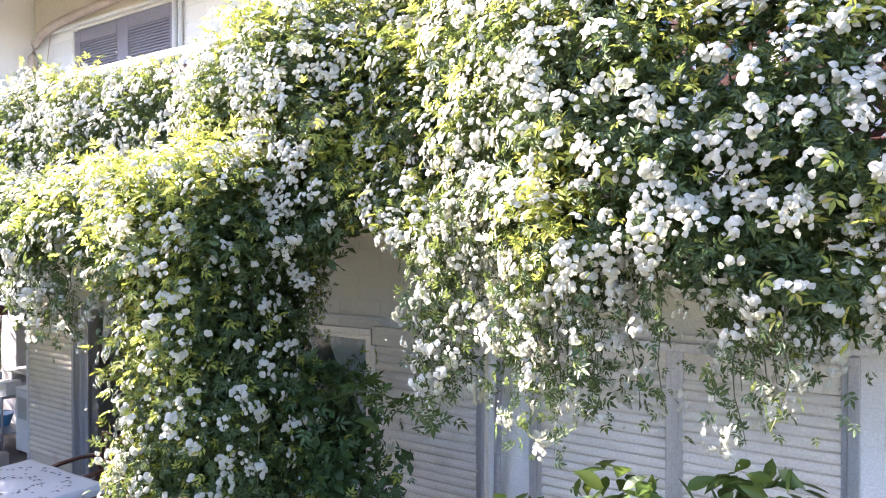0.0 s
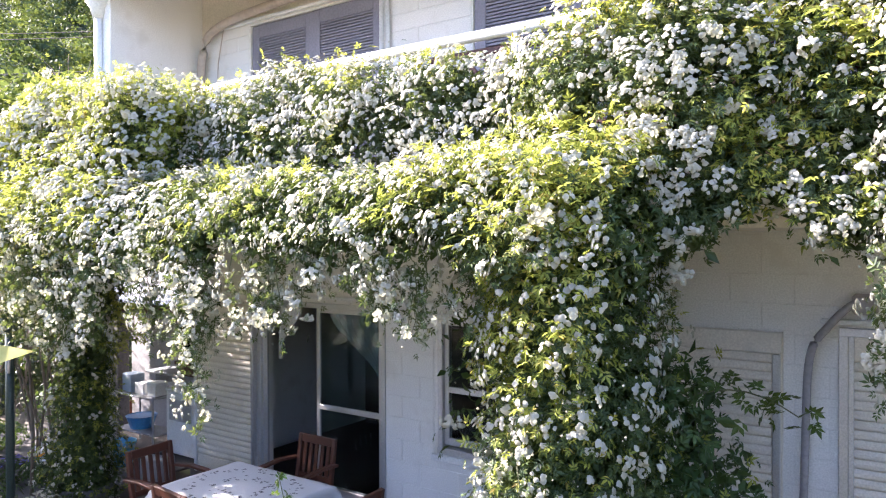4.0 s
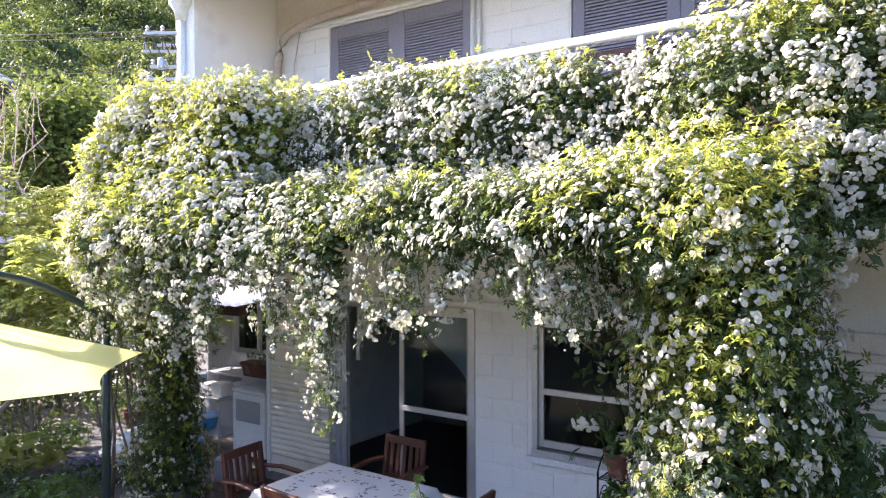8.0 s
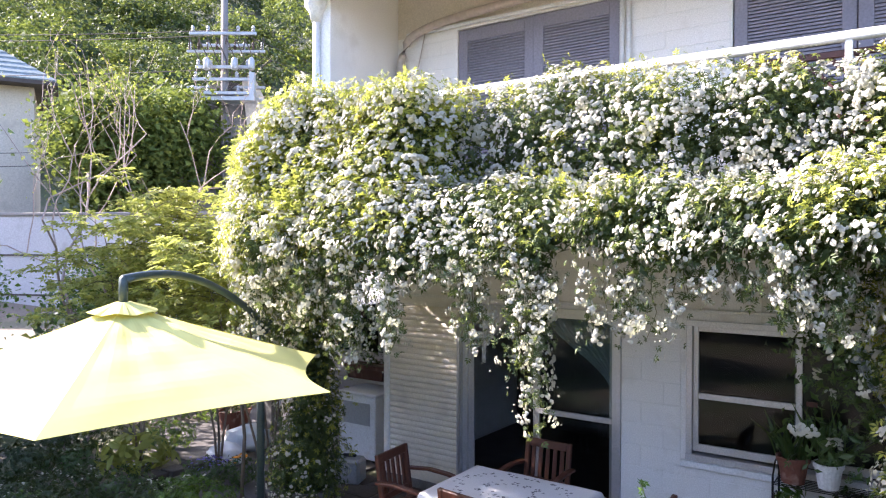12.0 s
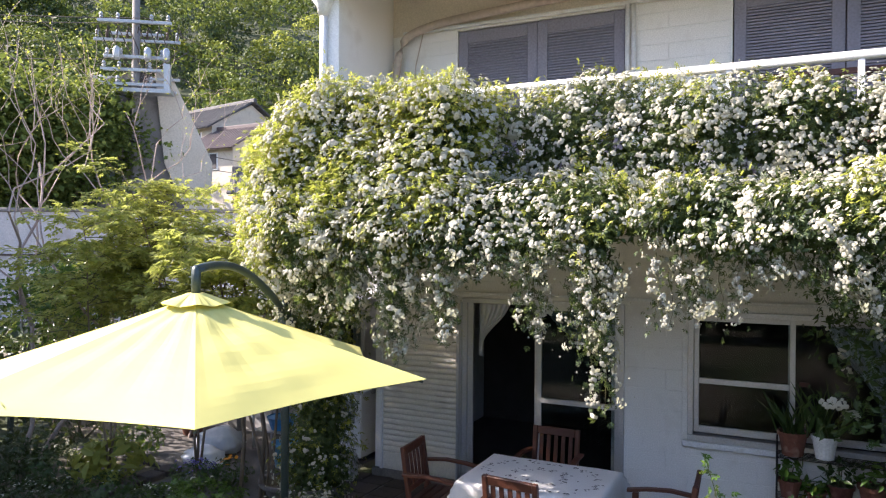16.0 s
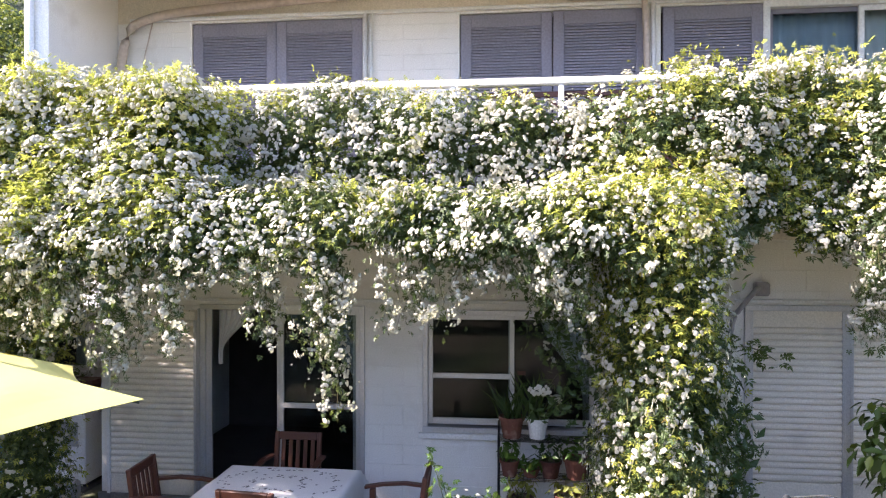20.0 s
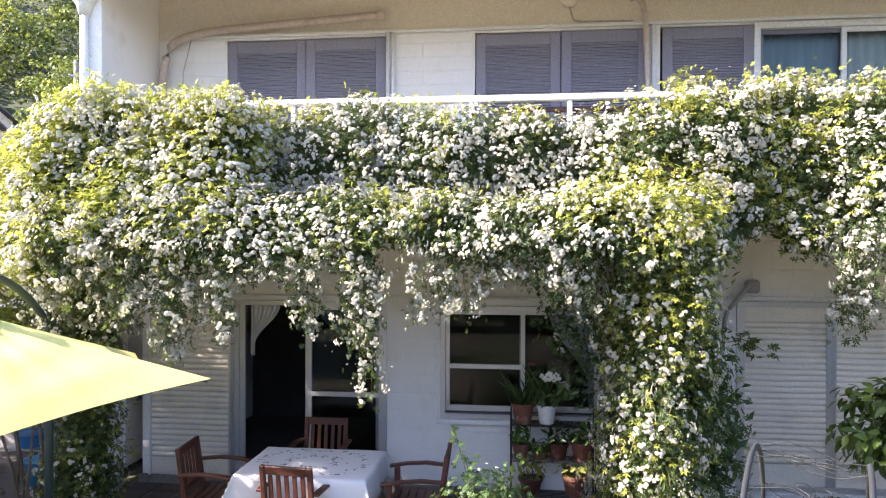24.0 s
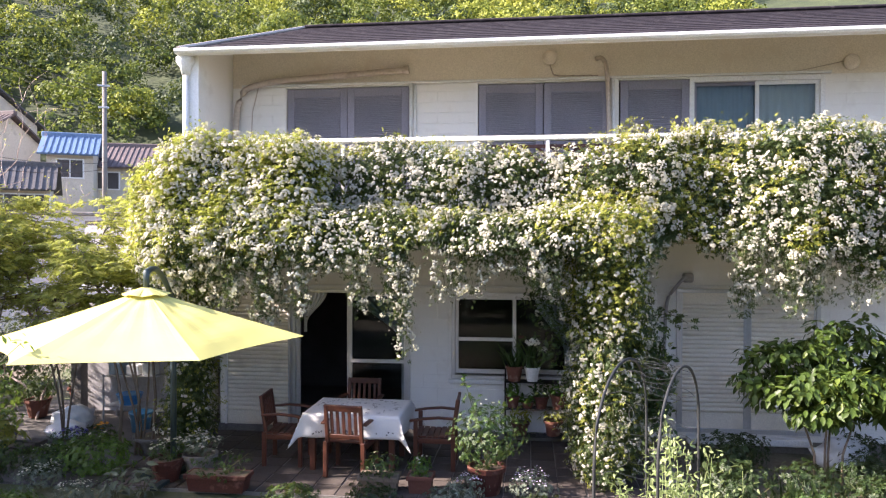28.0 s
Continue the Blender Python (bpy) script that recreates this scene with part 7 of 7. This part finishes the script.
cottage((-42.6, 37.6, 7.4), -12, 7.5, 6.5, 3.4, TILE_ROOF, "cream house with a grey tiled gable roof on the slope", STUCCO, 2.0, 2)
cottage((-29.9, 31.8, 5.2), 28, 2.3, 3.2, 2.5, BLUE_ROOF, "cream house with a bright blue tiled roof", STUCCO, 0.95, 1)
cottage((-28.6, 36.0, 4.6), 20, 4.6, 4.5, 2.7, BROWN_ROOF, "low cream house with a brown tiled roof", STUCCO, 1.3, 2)
cottage((-37.5, 34.0, 5.2), -4, 4.0, 5.0, 3.7, BROWN_ROOF, "tall cream house with a brown gable roof", STUCCO, 1.5, 1)
cottage((-29.4, 27.0, 3.1), 32, 2.6, 2.6, 2.4, TILE_ROOF, "small cream house with a dark tiled roof", STUCCO, 1.0, 2)
cottage((-24.0, 41.0, 6.5), 5, 6, 5, 2.6, BROWN_ROOF, "cream house with a red-brown tiled roof behind the roses", STUCCO, 1.6, 2)
hip_house((-34.9, 7.7, 4.6), 63, 9, 7, 3.7, GREEN_ROOF, "cream two-storey house with a grey-green hip roof beyond the trees", 3.0)
# white retaining wall along the lane and a concrete shed under the pole
rw = thing("garden_wall", "long pale grey rendered boundary wall behind the west garden", "wall", (-20.5, 9.0, 0), 24)
part("panel", boxes((-9, 6.5, -0.12, 0.12, -2.0, 3.4)), GREY_WALL, rw)
for z in (1.2, 2.3):
    part("joint_strip", boxes((-9, 6.5, -0.15, -0.121, z, z + 0.05)), BROWN_TRIM, rw)
part("coping", boxes((-9.05, 6.55, -0.17, 0.17, 3.402, 3.50), bevel=0.02), CONCRETE, rw)
shed = thing("concrete_shed", "weathered concrete outbuilding with a sloping pale gable edge", "outbuilding", (-23.6, 14.6, 0), 49)


def prism(outline, y0, y1):
    """An upright slab with the given outline in x and z."""
    bm = bmesh.new()
    a = [bm.verts.new((x, y0, z)) for x, z in outline]
    b = [bm.verts.new((x, y1, z)) for x, z in outline]
    bm.faces.new(a)
    bm.faces.new(b[::-1])
    for i in range(len(outline)):
        j = (i + 1) % len(outline)
        bm.faces.new((a[j], a[i], b[i], b[j]))
    bmesh.ops.recalc_face_normals(bm, faces=bm.faces)
    return bm


part("wall", prism([(-2.2, -1.0), (1.3, -1.0), (1.3, 5.0), (0.0, 7.9), (-0.6, 8.05), (-1.3, 7.9), (-2.2, 7.4)], -1.6, 1.6), CONCRETE, shed)
part("gable_edge", prism([(-0.2, 8.05), (0.2, 8.2), (1.55, 5.3), (1.55, 3.2), (0.8, 3.6), (0.1, 5.2)], -1.75, -1.605), STUCCO, shed, "pale sloping edge")
part("door", boxes((-0.3, 0.35, -1.68, -1.605, 3.0, 4.6), bevel=0.02), BROWN_TRIM, shed)
part("window", boxes((-1.9, -1.3, -1.66, -1.605, 4.2, 5.1), bevel=0.01), GREEN_ROOF, shed)


def utility_pole(at, h, label, transformer=False, rz=0):
    po = thing("utility_pole", label, "utility pole", at, rz, "utility poles")
    bm = bmesh.new()
    tube(bm, [(0, 0, -3), (0, 0, h + (1.6 if transformer else 0.0))], 0.17 if transformer else 0.14, 0.11, 12)
    part("pole", bm, CONCRETE, po, smooth=True)
    for z, w in ((h - 0.8, 1.1 if transformer else 0.3), (h - 1.9, 0.9 if transformer else 0.25)) + (((h - 2.3, 1.0), (h - 2.75, 1.1)) if transformer else ()):
        part("crossarm", boxes((-w, w, -0.20, -0.12, z, z + 0.10), bevel=0.01), GREY_METAL, po)
        for x in (-0.9, -0.45, 0.45, 0.9) if transformer else ():
            bm = bmesh.new()
            lathe(bm, [(0.03, 0), (0.07, 0.04), (0.04, 0.09), (0.07, 0.13), (0.03, 0.2)], 8, (x * w, -0.16, z + 0.1))
            part("insulator", bm, GREY_METAL, po)
    if transformer:
        for x in (-0.45, 0.45, 1.0):
            bm = bmesh.new()
            lathe(bm, [(0.09, 0), (0.11, 0.04), (0.11, 0.30), (0.08, 0.36), (0.04, 0.40)], 14, (x, -0.42, h - 2.0))
            part("transformer", bm, GREY_METAL, po, smooth=True)
        for z, w in ((h - 1.3, 1.3), (h - 1.1, 0.8), (h - 2.5, 1.3), (h - 2.9, 1.2)):
            part("crossarm", boxes((-w, w, 0.12, 0.20, z, z + 0.09), bevel=0.01), GREY_METAL, po)
        for k in range(9):
            bm = bmesh.new()
            x = -1.2 + 0.3 * k
            tube(bm, [(x, 0.1, h - 1.2), (x + 0.15, -0.3, h - 0.95), (x + 0.4, -0.1, h - 1.6), (0.1, 0.0, h - 2.6)], 0.022, 0.015, 5)
            part("jumper_cable", bm, BROWN_TRIM, po)
            bm = bmesh.new()
            lathe(bm, [(0.03, 0), (0.06, 0.04), (0.035, 0.08), (0.06, 0.12), (0.035, 0.16), (0.06, 0.20), (0.02, 0.26)], 8, (x, 0.16, h - 1.2))
            part("insulator", bm, BROWN_TRIM if k % 2 else GREY_METAL, po)
        part("platform", boxes((-0.5, 1.2, -0.75, -0.2, h - 3.05, h - 2.93), (0.95, 1.12, -0.5, -0.3, h - 2.93, h - 2.1)), GREY_METAL, po)
    return po


utility_pole((-22.8, 12.9, land(-22.8, 12.9)), 10.3 - land(-22.8, 12.9), "concrete utility pole with transformers and crossarms", True, 35)
utility_pole((-25.6, 28.0, land(-25.6, 28)), 11.4 - land(-25.6, 28), "thin concrete utility pole among the houses", False, 20)


def wire(a, b, sag, label="black overhead cable between the poles", r=0.012):
    bm = bmesh.new()
    a, b = Vector(a), Vector(b)
    tube(bm, [a.lerp(b, f) - Vector((0, 0, sag * 4 * f * (1 - f))) for f in np.linspace(0, 1, 15)], r, sides=4)
    tagged(part("overhead_cable", bm, BROWN_TRIM), label, "cable", "overhead cables")


for dz, dx in ((9.6, -0.6), (9.6, 0.6), (8.4, 0.0), (5.9, 0.3), (5.5, -0.2)):
    wire((-22.8 + dx, 12.8, dz), (-45.0 + dx, -6.0, dz + 0.5), 0.7)
    wire((-22.8 + dx, 12.8, dz), (-25.6 + dx, 28.0, dz + 0.9), 0.4)

# ---- unseen hedge closing the garden behind and east, added to dim skylight and reflections ----
rng = np.random.RandomState(97)
n = 9000
hx = np.where(rng.rand(n) < 0.7, -14 + 24 * rng.rand(n), 9.5 + 0.5 * rng.rand(n))
hy = np.where(hx > 9.4, -11 + 14 * rng.rand(n), -11.5 - 0.8 * rng.rand(n))
hp = np.stack([hx, hy, 4.2 * rng.rand(n) ** 0.8], 1)
hp[:, 2] *= 1 + 0.2 * waves(hp, 3.0, 98)
tri_mesh("hedge", *tile(BLADE2_V, BLADE2_F, hp, frames_for(unit(rng.normal(size=(n, 3)) + np.array([-0.3, 0.8, 0.5])), rng, 0.3), 0.35 + 0.25 * rng.rand(n)), DARK_LEAF, None, "tall dark green hedge round the garden", "stuff")["category"] = "hedge"

rng = np.random.RandomState(96)
n = 7000
hp = np.stack([-14.2 - 1.0 * rng.rand(n), -4.5 + 11.5 * rng.rand(n), 1.35 * rng.rand(n) ** 0.8], 1)
hp[:, 2] *= 1 + 0.35 * waves(hp, 1.6, 98)
tri_mesh("hedge", *tile(BLADE2_V, BLADE2_F, hp, frames_for(unit(rng.normal(size=(n, 3)) + np.array([0.6, -0.3, 0.6])), rng, 0.3), 0.12 + 0.08 * rng.rand(n)), DEEP_LEAF, None, "low dark green hedge behind the wire fence", "stuff")["category"] = "hedge"

# ---- wooded hill ----
rng = np.random.RandomState(91)
CLUMP_V = np.array([(0, 0, 0), (-0.45, 0.5, 0.12), (0, 1.0, -0.1), (0.45, 0.5, 0.12)], float)
CLUMP_F = np.array([(0, 2, 1), (0, 3, 2)])
woods = {k: ([], [], []) for k in ("spring", "green", "dark")}
n_tree = 0
while n_tree < 720:
    az = radians(-16 + 92 * rng.rand())
    dist = 50 + 125 * rng.rand() ** 0.8
    x, y = -4 - dist * math.sin(az), -4 + dist * math.cos(az)
    if y < 44 and x > -46:
        continue
    if az < radians(16) and land(x, y) + 9 < 2.7 + 0.26 * (dist - 1):
        continue
    n_tree += 1
    # darker tree kinds toward the west put the backlit slope's shade into colour
    backlit = max(0.0, min(1.0, (math.degrees(az) - 30) / 20))
    u = rng.rand()
    kind_of = "spring" if u < 0.36 - 0.32 * backlit else ("green" if u < 0.74 - 0.25 * backlit else "dark")
    rr = (2.1 + 2.5 * rng.rand() ** 1.5 + 0.008 * dist) * (0.8 if kind_of == "spring" else 1.0)
    tall = 0.75 + 0.5 * rng.rand()
    ctr = np.array([x, y, land(x, y) + 0.5 + rr * (0.4 + 0.7 * rng.rand())])
    # boughs: rounded tufts over the crown, each clothed on its outer side
    m = rng.randint(13, 22)
    bd = unit(rng.normal(size=(m, 3)))
    bd[:, 2] = np.abs(bd[:, 2]) * 1.2 - 0.35
    bc = bd * (0.55 + 0.35 * rng.rand(m, 1)) * rr * np.array([1, 1, tall])
    br = rr * (0.18 + 0.20 * rng.rand(m))
    k = int((270 + 36000 / dist) / m)
    d = unit(rng.normal(size=(m * k, 3)) + np.repeat(0.55 * unit(bd) + np.array([0, 0, 0.5]), k, axis=0))
    q = np.repeat(bc, k, axis=0) + d * np.repeat(br, k)[:, None] * (0.72 + 0.33 * rng.rand(m * k, 1)) * np.array([1.15, 1.15, 0.75])
    for store, value in zip(woods[kind_of], (q + ctr, frames_for(unit(d + 0.35 * UPV), rng, 0.38), (0.55 + 0.6 * rng.rand(m * k)) * (0.15 + 0.0017 * dist + 0.03 * rr))):
        store.append(value)
for k, mat, lab in (("spring", SPRING_WOOD, "yellow-green spring foliage of trees on the hillside"), ("green", HILL_LEAF, "mid green broad-leaved woods on the hillside"), ("dark", DARK_WOOD, "dark evergreen trees among the hillside woods")):
    tri_mesh("hillside_woods", *tile(CLUMP_V, CLUMP_F, *[np.concatenate(w) for w in woods[k]]), mat, None, lab, "stuff")["category"] = "woods"

# ---- paving stones ----
rng = np.random.RandomState(95)
bm0 = boxes((-0.145, 0.145, -0.145, 0.145, -0.03, 0.0), bevel=0.006)
stone0 = part("paving_stone", bm0, PAVE, patio)
first = True
for i in range(21):
    for j in range(8):
        x, y = -8.78 + 0.302 * i, 1.78 + 0.302 * j
        if x > -2.45 or y > FACE - 0.12:
            continue
        o = stone0 if first else stone0.copy()
        if not first:
            scene.collection.objects.link(o)
        first = False
        o.matrix_basis = pose(x + 0.003 * rng.normal(), y + 0.003 * rng.normal(), 0.002 * rng.normal(), 0.4 * rng.normal(), 0.4 * rng.normal(), 0.6 * rng.normal() + 90 * rng.randint(4))


# ---- wall blocks ----
def blocks(parent, x0, x1, z0, z1, holes, y, bw, bh, mat, thick=0.006, gap=0.005):
    shared = {}
    j = 0
    z = z0
    while z < z1 - 0.02:
        zt = min(z + bh, z1)
        x = x0 - (bw / 2 if j % 2 else 0)
        while x < x1 - 0.01:
            a, b = max(x, x0) + gap / 2, min(x + bw, x1) - gap / 2
            segs = [(a, b, z + gap / 2, zt - gap / 2)]
            for h in holes:
                nxt = []
                for s in segs:
                    if s[1] <= h[0] or s[0] >= h[1] or s[3] <= h[2] or s[2] >= h[3]:
                        nxt.append(s)
                        continue
                    if s[2] < h[2]:
                        nxt.append((s[0], s[1], s[2], h[2]))
                    if s[3] > h[3]:
                        nxt.append((s[0], s[1], h[3], s[3]))
                    lo, hi = max(s[2], h[2]), min(s[3], h[3])
                    if s[0] < h[0]:
                        nxt.append((s[0], h[0], lo, hi))
                    if s[1] > h[1]:
                        nxt.append((h[1], s[1], lo, hi))
                segs = nxt
            for s in segs:
                w, hgt = round(s[1] - s[0], 3), round(s[3] - s[2], 3)
                if w < 0.03 or hgt < 0.02:
                    continue
                if (w, hgt) not in shared:
                    me_ob = part("block", boxes((0, w, -thick, 0.002, 0, hgt), bevel=0.002), mat, parent)
                    shared[(w, hgt)] = me_ob
                    o = me_ob
                else:
                    o = shared[(w, hgt)].copy()
                    scene.collection.objects.link(o)
                o.matrix_basis = pose(s[0], y, s[2])
            x += bw
        z = zt
        j += 1


pad = lambda h, e=0.014: (h[0] - e, h[1] + e, h[2] - e, h[3] + e)
blocks(wall_lower, -8.60, 0.9, 0.10, 2.70, [pad(DOOR), (-5.25, -3.43, 0.765, 2.04), pad(SHUT_B), (-8.50, -7.50, 0.0, 2.01), (-3.44, -2.46, 0.0, 2.07)], FACE, 0.40, 0.195, WALL)
blocks(wall_upper, -8.40, 0.9, 3.95, 4.955, [pad(UP1), pad(UP2), (-2.935, -0.265, 3.0, 4.96)], FACE, 1.2, 0.15, WALL, 0.005, 0.004)
